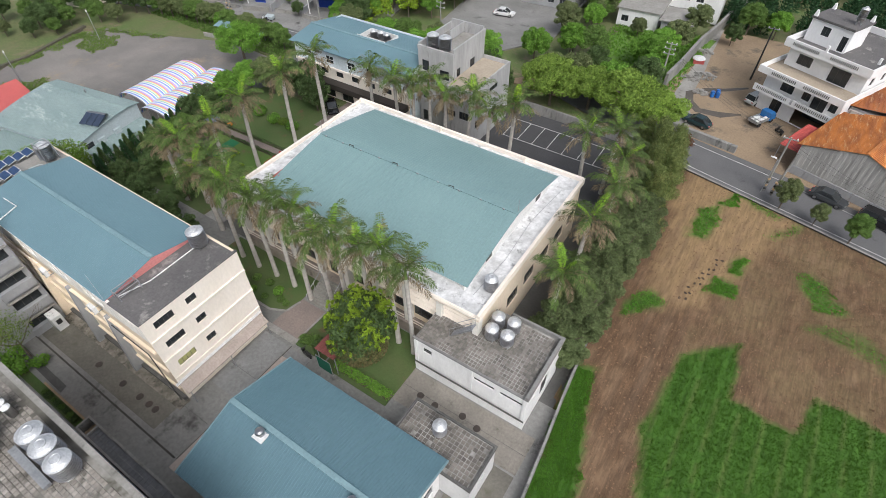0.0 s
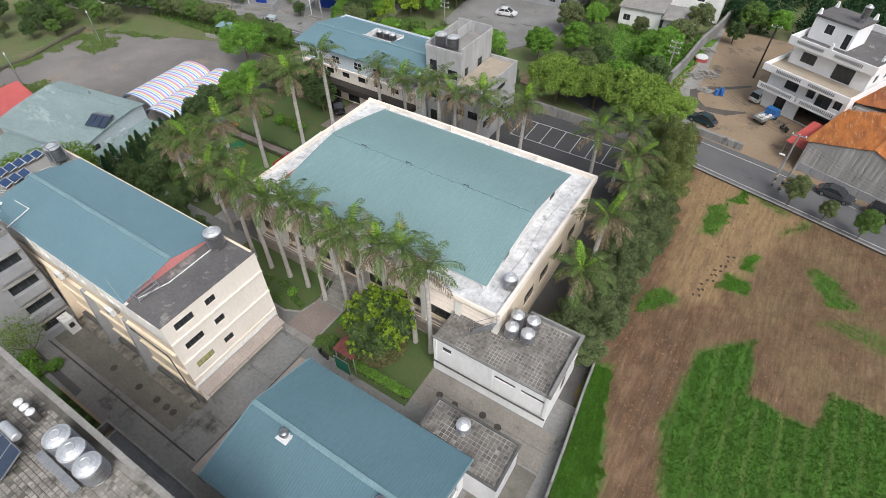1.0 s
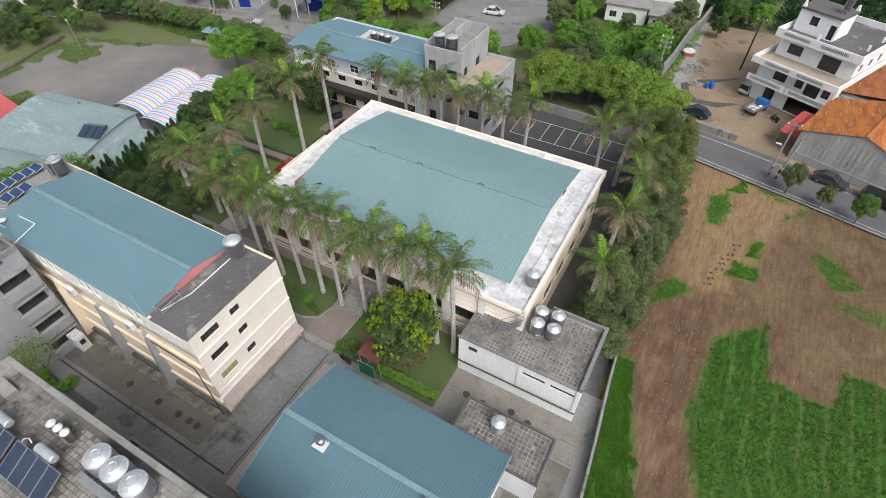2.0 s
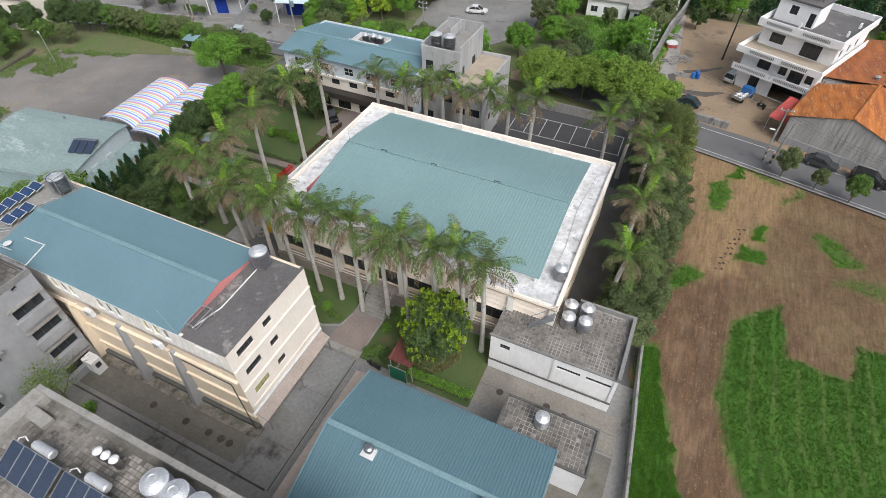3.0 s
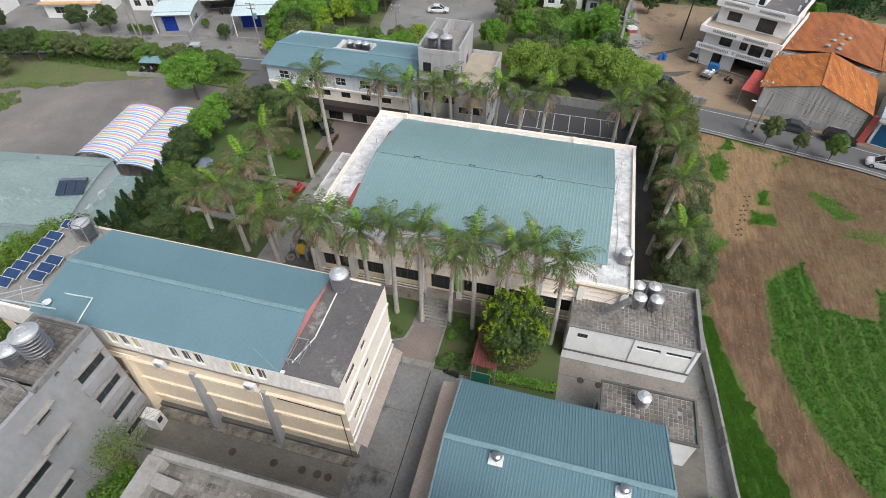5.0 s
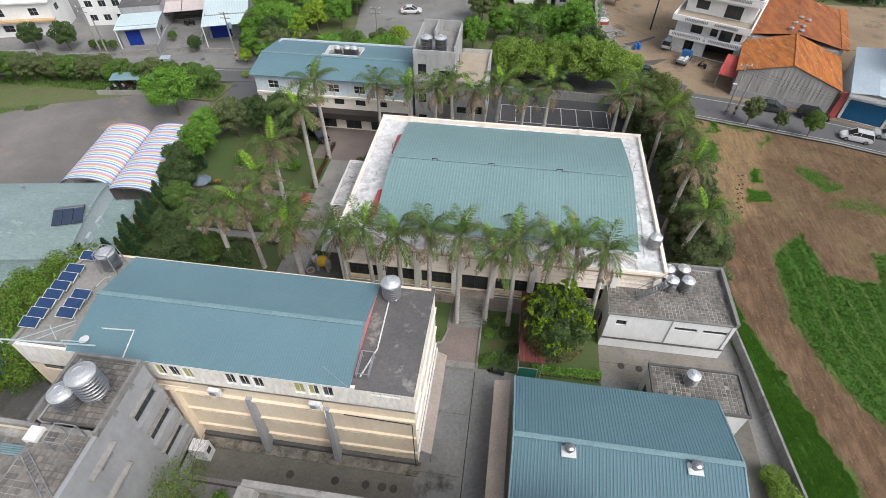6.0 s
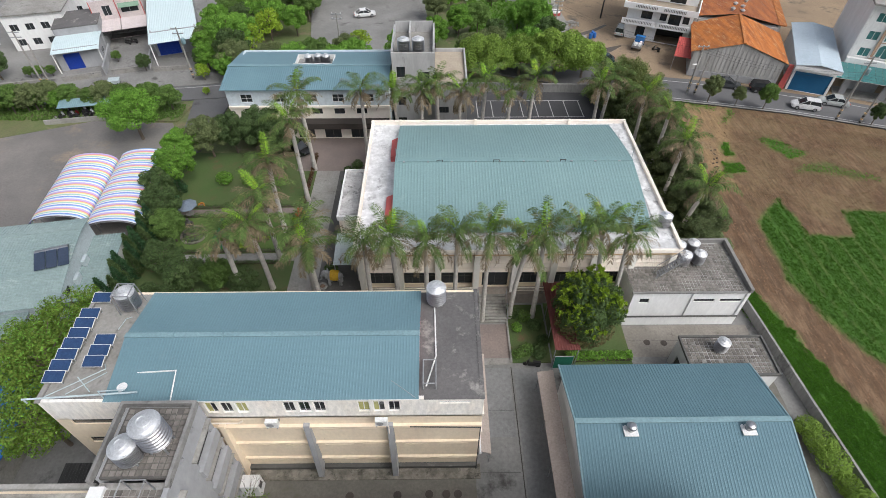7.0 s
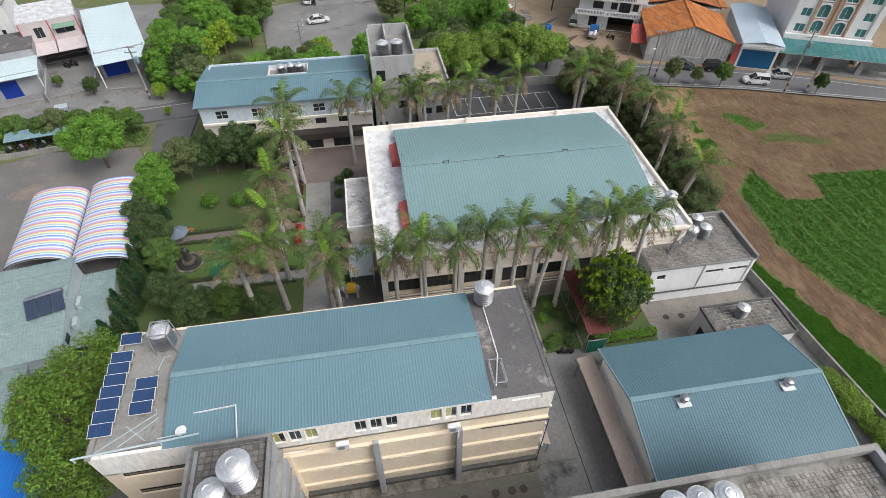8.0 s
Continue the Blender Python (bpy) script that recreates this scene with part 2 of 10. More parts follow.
class Face:
    """An upright plane from p to q; d is the way outward, to the right of p to q."""

    def __init__(self, p, q):
        self.p = Vector((*p, 0))
        self.along = (Vector((*q, 0)) - self.p)
        self.length = self.along.length
        self.along.normalize()
        self.out = Vector((self.along.y, -self.along.x, 0))

    def at(self, u, d, z):
        return self.p + self.along * u + self.out * d + Vector((0, 0, z))

    def box(self, bm, u0, u1, d0, d1, z0, z1):
        a = self.at
        hexa(bm, [a(u0, d1, z0), a(u1, d1, z0), a(u1, d0, z0), a(u0, d0, z0), a(u0, d1, z1), a(u1, d1, z1), a(u1, d0, z1), a(u0, d0, z1)])
        return bm

    def wall(self, bm, z0, z1, holes=(), thick=0.25, u0=0.0, u1=None, d=0.0):
        """A wall with real openings (u0, u1, z0, z1)."""
        whole = u1 is not None
        u1 = self.length if u1 is None else u1
        us = sorted({u0, u1, *[h[i] for h in holes for i in (0, 1)]})
        zs = sorted({z0, z1, *[h[i] for h in holes for i in (2, 3)]})
        solid = {(i, k): not any(h[0] < (us[i] + us[i + 1]) / 2 < h[1] and h[2] < (zs[k] + zs[k + 1]) / 2 < h[3] for h in holes) for i in range(len(us) - 1) for k in range(len(zs) - 1)}
        made = {}

        def v(i, k, side):
            if (i, k, side) not in made:
                mitre = 0 if whole or not side else thick if i == 0 else -thick if i == len(us) - 1 else 0
                made[i, k, side] = bm.verts.new(self.at(us[i] + mitre, d - (thick if side else 0), zs[k]))
            return made[i, k, side]

        for (i, k), full in solid.items():
            if not full:
                continue
            bm.faces.new((v(i, k, 0), v(i + 1, k, 0), v(i + 1, k + 1, 0), v(i, k + 1, 0)))
            bm.faces.new((v(i + 1, k, 1), v(i, k, 1), v(i, k + 1, 1), v(i + 1, k + 1, 1)))
            for j, (di, dk), (p, q) in ((0, (-1, 0), ((0, 1), (0, 0))), (1, (1, 0), ((1, 0), (1, 1))), (2, (0, -1), ((0, 0), (1, 0))), (3, (0, 1), ((1, 1), (0, 1)))):
                if not solid.get((i + di, k + dk), False):
                    a, c = (i + p[0], k + p[1]), (i + q[0], k + q[1])
                    bm.faces.new((v(*a, 1), v(*c, 1), v(*c, 0), v(*a, 0)))
        return bm


def window(parent, face, hole, cols=2, rows=1, frame_mat=None, glass_mat=None, deep=0.12, bar=0.05, name="window"):
    """A framed window set in an opening: the frame is the part, each pane hangs under it."""
    u0, u1, z0, z1 = hole
    w, h = (u1 - u0 - bar) / cols, (z1 - z0 - bar) / rows
    gaps = [(u0 + bar + i * w, u0 + (i + 1) * w, z0 + bar + j * h, z0 + (j + 1) * h) for i in range(cols) for j in range(rows)]
    bm = face.wall(bmesh.new(), z0, z1, gaps, 0.06, u0, u1, -deep)
    fr = part(name, bm, frame_mat or STEEL_DULL, parent)
    for i in range(cols):
        bm = bmesh.new()
        face.box(bm, u0 + bar / 2 + i * w, u0 + bar / 2 + (i + 1) * w, -deep - 0.04, -deep - 0.025, z0 + bar / 2, z1 - bar / 2)
        g = glass_mat[i % len(glass_mat)] if isinstance(glass_mat, (list, tuple)) else glass_mat
        part("pane", bm, g or GLASS, fr)
    return fr


def ribbed(bm, length, profile, pitch=0.3, high=0.035, thick=0.03, crown=0.3):
    """Ribbed sheeting: ribs follow the profile [(y, z)], repeated along x."""
    xs = []
    n = max(1, round(length / pitch))
    p = length / n
    for i in range(n):
        xs += [(i * p, 0), (i * p + p * 0.5, 0), (i * p + p * 0.6, high), (i * p + p * 0.9, high)]
    xs.append((length, 0))
    top = [[bm.verts.new((x, y, z + h)) for x, h in xs] for y, z in profile]
    low = [[bm.verts.new((x, y, z - thick)) for x in (0, length)] for y, z in profile]
    for a, c in zip(top, top[1:]):
        for i in range(len(xs) - 1):
            bm.faces.new((a[i], a[i + 1], c[i + 1], c[i]))
    for a, c in zip(low, low[1:]):
        bm.faces.new((a[1], a[0], c[0], c[1]))
    for k, rev in ((0, False), (-1, True)):
        ring = [low[k][0], low[k][1], *reversed(top[k])]
        bm.faces.new(ring if not rev else list(reversed(ring)))
    for k, idx in ((0, 0), (1, -1)):
        ring = [r[idx] for r in top] + [r[k] for r in reversed(low)]
        bm.faces.new(ring if k else list(reversed(ring)))
    return bm


def flat_mesh(name, verts, faces, mat):
    me = bpy.data.meshes.new(name)
    me.from_pydata(verts, [], faces)
    me.materials.append(mat)
    return me


def water_tank(label, r=0.75, h=1.9, at=(0, 0, 0), lying=False, group="rooftop water tanks", legs=0.5):
    """A ribbed steel water tank with a domed lid, on a low stand."""
    t = thing("water_tank", label, "water tank", at, 0, group)
    prof = [(r, legs)]
    n = 6
    for i in range(n):
        z = legs + 0.06 + (h - 0.1) * i / n
        s = (h - 0.1) / n
        prof += [(r - 0.1, z), (r + 0.05, z + s * 0.25), (r + 0.05, z + s * 0.5), (r - 0.1, z + s * 0.76)]
    prof.append((r, legs + h))
    part("body", lathe(prof, 24), STEEL, t)
    part("lid", lathe([(r + 0.04, legs + h), (r + 0.04, legs + h + 0.05), (r * 0.9, legs + h + 0.09), (r * 0.72, legs + h + 0.19), (r * 0.45, legs + h + 0.27), (r * 0.45, legs + h + 0.33), (r * 0.4, legs + h + 0.35), (r * 0.36, legs + h + 0.33), (0.05, legs + h + 0.36)], 24), STEEL_PALE, t)
    for k in range(4):
        a = math.pi / 4 + k * math.pi / 2
        x, y = r * 0.8 * math.cos(a), r * 0.8 * math.sin(a)
        part("leg", one_box(x - 0.05, y - 0.05, 0, x + 0.05, y + 0.05, legs), STEEL_DULL, t)
    return t


# ---- the ground ----
def slab(name, pts, top, mat, label, category, thick=0.25):
    return structure(name, polygon(bmesh.new(), pts, top - thick, top), mat, label, category)


def rect(x0, y0, x1, y1):
    return [(x0, y0), (x1, y0), (x1, y1), (x0, y1)]


def grid_mesh(name, x0, y0, x1, y1, step, height, mat, attrs=None):
    """A ground sheet with height(x, y), and soft masks stored on its points."""
    nx, ny = round((x1 - x0) / step) + 1, round((y1 - y0) / step) + 1
    xs, ys = np.linspace(x0, x1, nx), np.linspace(y0, y1, ny)
    verts = [(x, y, height(x, y)) for y in ys for x in xs]
    faces = [(j * nx + i, j * nx + i + 1, (j + 1) * nx + i + 1, (j + 1) * nx + i) for j in range(ny - 1) for i in range(nx - 1)]
    me = flat_mesh(name, verts, faces, mat)
    for key, fn in (attrs or {}).items():
        a = me.attributes.new(key, "FLOAT", "POINT")
        a.data.foreach_set("value", [fn(v[0], v[1]) for v in verts])
    return me


def inside(pts, x, y):
    c = False
    for (ax, ay), (bx, by) in zip(pts, pts[1:] + pts[:1]):
        if (ay > y) != (by > y) and x < (bx - ax) * (y - ay) / (by - ay) + ax:
            c = not c
    return c


def edge_distance(pts, x, y):
    """Signed distance to an outline: positive within."""
    best = 1e9
    for (ax, ay), (bx, by) in zip(pts, pts[1:] + pts[:1]):
        dx, dy = bx - ax, by - ay
        s = max(0, min(1, ((x - ax) * dx + (y - ay) * dy) / (dx * dx + dy * dy)))
        best = min(best, math.hypot(x - ax - s * dx, y - ay - s * dy))
    return best if inside(pts, x, y) else -best


def soft(pts, x, y, w=0.8, rag=1.0):
    n = noise.noise((x * 0.45, y * 0.45, 3.1)) * rag + noise.noise((x * 1.7, y * 1.7, 8.1)) * rag * 0.45
    return max(0.0, min(1.0, 0.5 + (edge_distance(pts, x, y) + n) / w))


def masked(name, base_mat_args, layers):
    """A ground material whose colour changes with masks on the points."""
    m = material(name, **base_mat_args)
    n, l = m.node_tree.nodes, m.node_tree.links
    b = n["Principled BSDF"]
    col = b.inputs["Base Color"].links[0].from_socket
    fine = n.new("ShaderNodeTexNoise")
    fine.inputs["Scale"].default_value, fine.inputs["Detail"].default_value = 2.2, 6
    geo = n.new("ShaderNodeNewGeometry")
    l.new(geo.outputs["Position"], fine.inputs["Vector"])
    for key, a, c in layers:
        at = n.new("ShaderNodeAttribute")
        at.attribute_name = key
        tint = n.new("ShaderNodeMix")
        tint.data_type = "RGBA"
        l.new(fine.outputs["Fac"], tint.inputs[0])
        tint.inputs[6].default_value, tint.inputs[7].default_value = (*a, 1), (*c, 1)
        x = n.new("ShaderNodeMix")
        x.data_type = "RGBA"
        l.new(at.outputs["Fac"], x.inputs[0])
        l.new(col, x.inputs[6])
        l.new(tint.outputs[2], x.inputs[7])
        col = x.outputs[2]
    lay = n.new("ShaderNodeMapping")
    lay.inputs["Scale"].default_value, lay.inputs["Rotation"].default_value = (3.0, 0.35, 1.0), (0, 0, 0.12)
    l.new(geo.outputs["Position"], lay.inputs["Vector"])
    wave = n.new("ShaderNodeTexNoise")
    wave.inputs["Scale"].default_value, wave.inputs["Detail"].default_value, wave.inputs["Roughness"].default_value = 1.0, 7, 0.72
    l.new(lay.outputs["Vector"], wave.inputs["Vector"])
    ridge = n.new("ShaderNodeMix")
    ridge.data_type = "RGBA"
    l.new(wave.outputs["Fac"], ridge.inputs[0])
    ridge.inputs[6].default_value, ridge.inputs[7].default_value = (0.1, 0.1, 0.1, 1), (1.85, 1.85, 1.85, 1)
    x = n.new("ShaderNodeMix")
    x.data_type, x.blend_type = "RGBA", "MULTIPLY"
    x.inputs[0].default_value = 1.0
    l.new(col, x.inputs[6])
    l.new(ridge.outputs[2], x.inputs[7])
    l.new(x.outputs[2], b.inputs["Base Color"])
    return m


structure("ground", polygon(bmesh.new(), [(900 * math.cos(a * math.pi / 24), 50 + 900 * math.sin(a * math.pi / 24)) for a in range(48)], -0.6, -0.3), WILD, "rough green and earthy open ground", "ground")

TAN_AREA = [(-2.7, 54.2), (-4.4, 60), (-4.8, 66), (-6.2, 76), (-5, 79.6), (0, 79.2), (8.4, 75.9), (6.1, 69.2), (4.6, 65), (2.7, 58.8), (0.6, 54.8)]
CROP_AREA = [(1.65, 49.1), (6.4, 53.6), (7.0, 46.9), (12.5, 46.2), (13.6, 51.3), (24, 50.5), (60, 46), (60, 20), (12, 18), (5.5, 28.2), (2.6, 33.6), (1.0, 39.5), (1.4, 43)]
WEED_STRIP = [(-6.6, 42.5), (-5.0, 42.8), (-3.6, 38), (-1.6, 31), (-0.2, 26), (1.5, 20), (4, 12), (-3.0, 8), (-4.4, 24)]
GREEN_SPOTS = [
    [(-2.3, 66.8), (-0.9, 67.0), (0.2, 71.2), (-0.7, 74.1), (-2.5, 72.4)],
    [(3.1, 63.2), (4.0, 63.3), (4.6, 66.2), (3.4, 66.0)],
    [(1.3, 58.6), (4.5, 59.6), (4.6, 61.4), (2.2, 61.4)],
    [(9.5, 67.0), (11.1, 67.8), (15.0, 63.6), (12.0, 62.2)],
    [(11.5, 59.4), (12.9, 60.8), (16.5, 60.8), (22.0, 58.4), (22.0, 57.0), (16.0, 58.8)],
    [(-0.6, 75.0), (1.5, 75.4), (0.8, 78.2)],
    [(-5.0, 50.6), (-1.5, 54.7), (-3.0, 55.4), (-4.8, 54.4)],
    [(5.3, 71.4), (6.4, 71.6), (9.2, 74.8), (8.8, 76.2)],
    [(1.2, 77.6), (5.9, 75.4), (6.4, 76.2), (1.8, 78.6)],
]
THIN_SPOTS = (4, 7, 8)


def field_height(x, y):
    furrow = 0.05 * math.sin(x * 2.3 + 0.55 * y) if edge_distance(CROP_AREA, x, y) > 0 else 0.025 * math.sin(1.3 * x + 2.2 * y)
    edge = np.interp(x, (-6.2, 7.5, 17.4, 37.7, 80), (79.9, 76.8, 74.4, 67.3, 48)) - 0.4
    if y > edge:
        return -0.04 - min(0.2, 0.3 * (y - edge))
    return (-0.02 if x > -4.4 + 0.1 * (24 - y) or y > 37 else -0.16) + furrow + 0.09 * noise.noise((x * 0.5, y * 0.5, 0.3)) + 0.05 * noise.noise((x * 1.9, y * 1.9, 4.3))


FIELD_SOIL = masked("field_soil", dict(base=(0.150, 0.090, 0.050), second=(0.098, 0.060, 0.034), big=0.9, fine=9.0, bump=1.0, third=(0.225, 0.146, 0.088), third_at=0.56, spots=2.4, contrast=0.5, stretch=(1.0, 0.6, 1), grain=1.4), [
    ("straw", (0.225, 0.158, 0.084), (0.118, 0.086, 0.044)), ("tan", (0.30, 0.205, 0.105), (0.215, 0.142, 0.074)), ("track", (0.110, 0.074, 0.048), (0.165, 0.112, 0.072)), ("pale", (0.235, 0.156, 0.094), (0.165, 0.106, 0.062)), ("green", (0.070, 0.165, 0.020), (0.050, 0.120, 0.018))])


def crop_row(x, y):
    """Rows follow the bed's curved western edge: -1 in a furrow, 1 on a row."""
    return math.sin(6.283 * (x - 0.027 * max(0.0, 41 - y) ** 2 + 0.5 * noise.noise((x * 0.15, y * 0.15, 6))) / 2.1)


def green_mask(x, y):
    if x > -8 and y < 80:
        return max(soft(CROP_AREA, x, y, 0.7, 0.5) * (0.75 if crop_row(x, y) < -0.88 else 1.0), soft(WEED_STRIP, x, y, 1.0, 0.8), *[soft(s, x, y, 1.0, 0.9) * (0.55 if i in THIN_SPOTS else 0.9) for i, s in enumerate(GREEN_SPOTS)])
    return 0.0


def track_mask(x, y):
    """Wheel ruts that swing round the crop bed and along the tan corner."""
    best = 0.0
    for k, off in enumerate((-0.9, 1.0)):
        c = off - 1.4 + 1.0 * math.sin((y - 34) * 0.07) - 0.05 * (y - 46) if y < 56 else -3.4 + 1.3 * k - 0.03 * (y - 56)
        for w in (-0.75, 0.75) if y < 56 else (0.0,):
            best = max(best, 1 - abs(x - c - w) / 0.34)
    return max(0.0, 0.75 * best * (0.6 + 0.7 * noise.noise((x, y * 0.3, 1.0)))) if y < 73 else 0.0


def pale_mask(x, y):
    """Paler, drier streaks left by the plough."""
    s = noise.noise((x * 0.9, y * 0.22, 5.0)) + 0.7 * noise.noise((x * 1.9, y * 0.7, 9.0))
    edge = max(0.0, 1 - abs(edge_distance(WEED_STRIP, x, y) + 1.4) / 1.4) if y < 46 else 0.0
    return max(0.0, min(0.8, 0.9 * s + 0.7 * edge * (0.6 + s)))


def straw_mask(x, y):
    """Dry stalks left on the unploughed part."""
    if y < 44 or x < 1.5:
        return 0.0
    s = noise.noise((x * 0.22, y * 0.22, 2.0)) + 0.6 * noise.noise((x * 0.8, y * 0.8, 12.0))
    return max(0.0, min(0.85, 0.45 + 0.9 * s))


ob = new("farm_field", grid_mesh("farm_field", -6.8, -30, 75, 80.5, 0.4, field_height, FIELD_SOIL, {"tan": lambda x, y: soft(TAN_AREA, x, y, 2.0, 1.2), "green": green_mask, "track": track_mask, "pale": pale_mask, "straw": straw_mask}))
tagged(ob, "ploughed brown field with green crop beds", "field", kind="structure")

g = np.random.default_rng(61)
cv, cf = [], []
while len(cv) < 4 * 9000:
    x, y = g.uniform(-6, 40), g.uniform(14, 80)
    if edge_distance(CROP_AREA, x, y) > -0.1 or edge_distance(WEED_STRIP, x, y) > 0 or y > 79.5 - 0.3 * max(0, x - 6):
        continue
    r, a, k, z = g.uniform(0.06, 0.17), g.uniform(0, 6.283), len(cv), field_height(x, y)
    cv += [(x + r * math.cos(a + j * 2.094), y + r * math.sin(a + j * 2.094), z - 0.02) for j in range(3)] + [(x + g.normal() * 0.03, y + g.normal() * 0.03, z + r * 0.35)]
    cf += [(k, k + 1, k + 3), (k + 1, k + 2, k + 3), (k + 2, k, k + 3)]
CLOD = material("loose_soil_clod", (0.20, 0.122, 0.070), (0.14, 0.085, 0.048), fine=6, island=0.35, bump=0.3)
tagged(new("soil_clods", flat_mesh("soil_clods", cv, cf, CLOD)), "loose brown clods on the ploughed field", "soil", kind="stuff")

slab("yard_floor", [(-90, -25), (-0.2, -25), (-1.6, -8), (-2.5, 4), (-3.7, 15), (-4.7, 24), (-5.5, 32.5), (-5.95, 36.9), (-90, 36.9)], 0.0, CONCRETE, "stained grey concrete school yard", "yard")
slab("back_drive", rect(-58, 60.1, -46, 69.5), 0.004, PAVER, "pinkish paved drive behind the hall", "drive")
# the shade round the hall is put into this slab's darker colour
slab("hall_surround", rect(-52, 36.9, -6.4, 66), -0.012, CONCRETE_DARK, "concrete round the hall with its shade painted in dark", "pavement")
slab("side_drive", rect(-55.2, 36.9, -52, 60.1), -0.004, CONCRETE_PALE, "pale concrete drive beside the garden", "drive")
slab("car_park", rect(-36, 66, -11, 81.5), -0.006, ASPHALT_DARK, "dark asphalt car park", "car park")
slab("garden_lawn", rect(-76, 36.9, -55.2, 64.5), -0.02, LAWN, "shaded garden lawn with bare patches", "lawn")
slab("lawn_front", rect(-27.2, 28.6, -19.4, 36.4), 0.05, LAWN, "small lawn behind the dining hall", "lawn", 0.2)
slab("palm_bed", [(-48, 30.9), (-36.6, 30.9), (-35.2, 31.6), (-34.8, 33.2), (-34.8, 36.6), (-48, 36.6)], 0.12, LAWN, "planted bed under the front palms", "flower bed", 0.3)
slab("planting_bed", rect(-31.2, 29.0, -27.4, 36.2), 0.1, LAWN, "shrub bed beside the steps", "flower bed", 0.3)
slab("apron_paving", rect(-35.2, 29.6, -31.3, 33.7), 0.008, PAVER, "pinkish paved apron before the steps", "pavement")
slab("gravel_lot", [(-96, 40), (-76.4, 44), (-76.4, 66), (-79.5, 72.5), (-92, 73.2), (-106, 67.8), (-119.4, 63.5), (-121.4, 58), (-119.4, 44), (-112, 30), (-96, 30)], -0.05, GRAVEL, "grey gravel lot with damp and earthy patches", "lot")
slab("west_field", [(-119.7, 44), (-121.7, 58), (-123.5, 60), (-150, 50), (-150, 20), (-112.3, 30)], -0.08, WILD, "rough green ground beyond the lot", "ground")
slab("verge", [(-79, 73.1), (-78, 79.0), (-112, 77.6), (-150, 66), (-150, 50.1), (-123.5, 60.1), (-119.4, 63.6), (-106, 67.9), (-92, 73.3)], -0.06, WILD, "overgrown verge beside the lane", "verge")
slab("lane", [(-160, 64), (-112, 78.0), (-80, 79.4), (-73, 80.2), (-66, 82), (-66, 86), (-74, 85), (-81, 83.9), (-112, 82.0), (-160, 68.5)], 0.0, ASPHALT, "grey asphalt lane with white edge lines", "road")
slab("side_lane", [(-79.4, 60), (-75.2, 60), (-72.8, 66), (-72.2, 80.0), (-78.4, 79.4), (-76.8, 68)], -0.002, ASPHALT, "narrow asphalt side lane", "road")
slab("street", [(-30, 88.6), (-9.0, 81.0), (-6.2, 79.9), (7.5, 76.8), (17.4, 74.4), (37.7, 67.3), (80, 48), (82, 54), (41.7, 72.0), (28.8, 78.0), (15, 82.6), (5.4, 85.5), (-9.4, 88.4), (-28, 93)], 0.01, ASPHALT, "grey asphalt street with white edge lines", "road")
slab("street_verge", [(-40, 88.7), (-9.4, 88.5), (5.4, 85.6), (28.8, 78.1), (41.7, 72.1), (80, 54.5), (90, 75), (60, 130), (-14, 130), (-22, 110)], -0.03, SOIL_TAN, "bare earth yard with puddles before the houses", "yard")
MEADOW = material("bright_meadow_grass", (0.10, 0.22, 0.03), (0.13, 0.20, 0.05), big=0.25, fine=6, bump=1.0, third=(0.07, 0.15, 0.03), spots=0.5)
slab("far_lot", [(-62, 96), (-50, 92), (-40, 108), (-42, 130), (-66, 122)], -0.04, CONCRETE, "pale concrete parking lot among trees", "lot")
slab("meadow", [(-32, 98), (-17, 97), (-14, 112), (-13, 124), (-30, 124)], -0.02, MEADOW, "bright green rough meadow among the trees", "meadow")
slab("house_forecourt", [(-150, 71.5), (-112, 82.2), (-81, 84.1), (-74, 85.2), (-73, 98), (-78, 128), (-150, 128)], -0.02, CONCRETE, "cracked concrete forecourt of the houses", "forecourt")


def ribbon(name, pts, widths, top, mat, label, category):
    """A flat winding strip of changing width, in one skin with a little depth."""
    bm = bmesh.new()
    rings = []
    for i, (p, w) in enumerate(zip(pts, widths)):
        a, b = Vector(pts[max(i - 1, 0)]), Vector(pts[min(i + 1, len(pts) - 1)])
        d = (b - a).normalized()
        n = Vector((-d.y, d.x)) * w / 2
        rings.append([(p[0] - n.x, p[1] - n.y, top - 0.05), (p[0] + n.x, p[1] + n.y, top - 0.05), (p[0] + n.x, p[1] + n.y, top), (p[0] - n.x, p[1] - n.y, top)])
    return structure(name, ring_solid(bm, rings), mat, label, category)


MUD = material("wet_dark_mud", (0.085, 0.072, 0.058), (0.12, 0.10, 0.08), rough=0.25, big=0.6, fine=3, bump=0.2, spec=0.5)
ribbon("wet_track", [(-4.0, 108.2), (-7.0, 105.6), (-9.8, 103.9), (-11.9, 101.4), (-11.2, 98.7), (-9.3, 96.6), (-6.0, 97.0), (-3.2, 98.8)], [0.5, 0.9, 1.2, 1.4, 1.3, 1.5, 1.7, 0.4], -0.018, MUD, "wet muddy wheel track in the earth yard", "puddle")
ribbon("dirt_path", [(-13.6, 130), (-13.2, 118), (-12.8, 110), (-12.8, 104), (-12.4, 97), (-10.0, 91)], [1.2, 1.6, 2.2, 2.6, 3.0, 3.2], -0.026, CONCRETE_PALE, "pale worn dirt path beside the long wall", "path")


def strip(name, pts, width, top, mat, label, category="line"):
    bm = bmesh.new()
    for (ax, ay), (bx, by) in zip(pts, pts[1:]):
        f = Face((ax, ay), (bx, by))
        f.box(bm, 0, f.length, -width / 2, width / 2, top - 0.02, top)
    return structure(name, bm, mat, label, category)


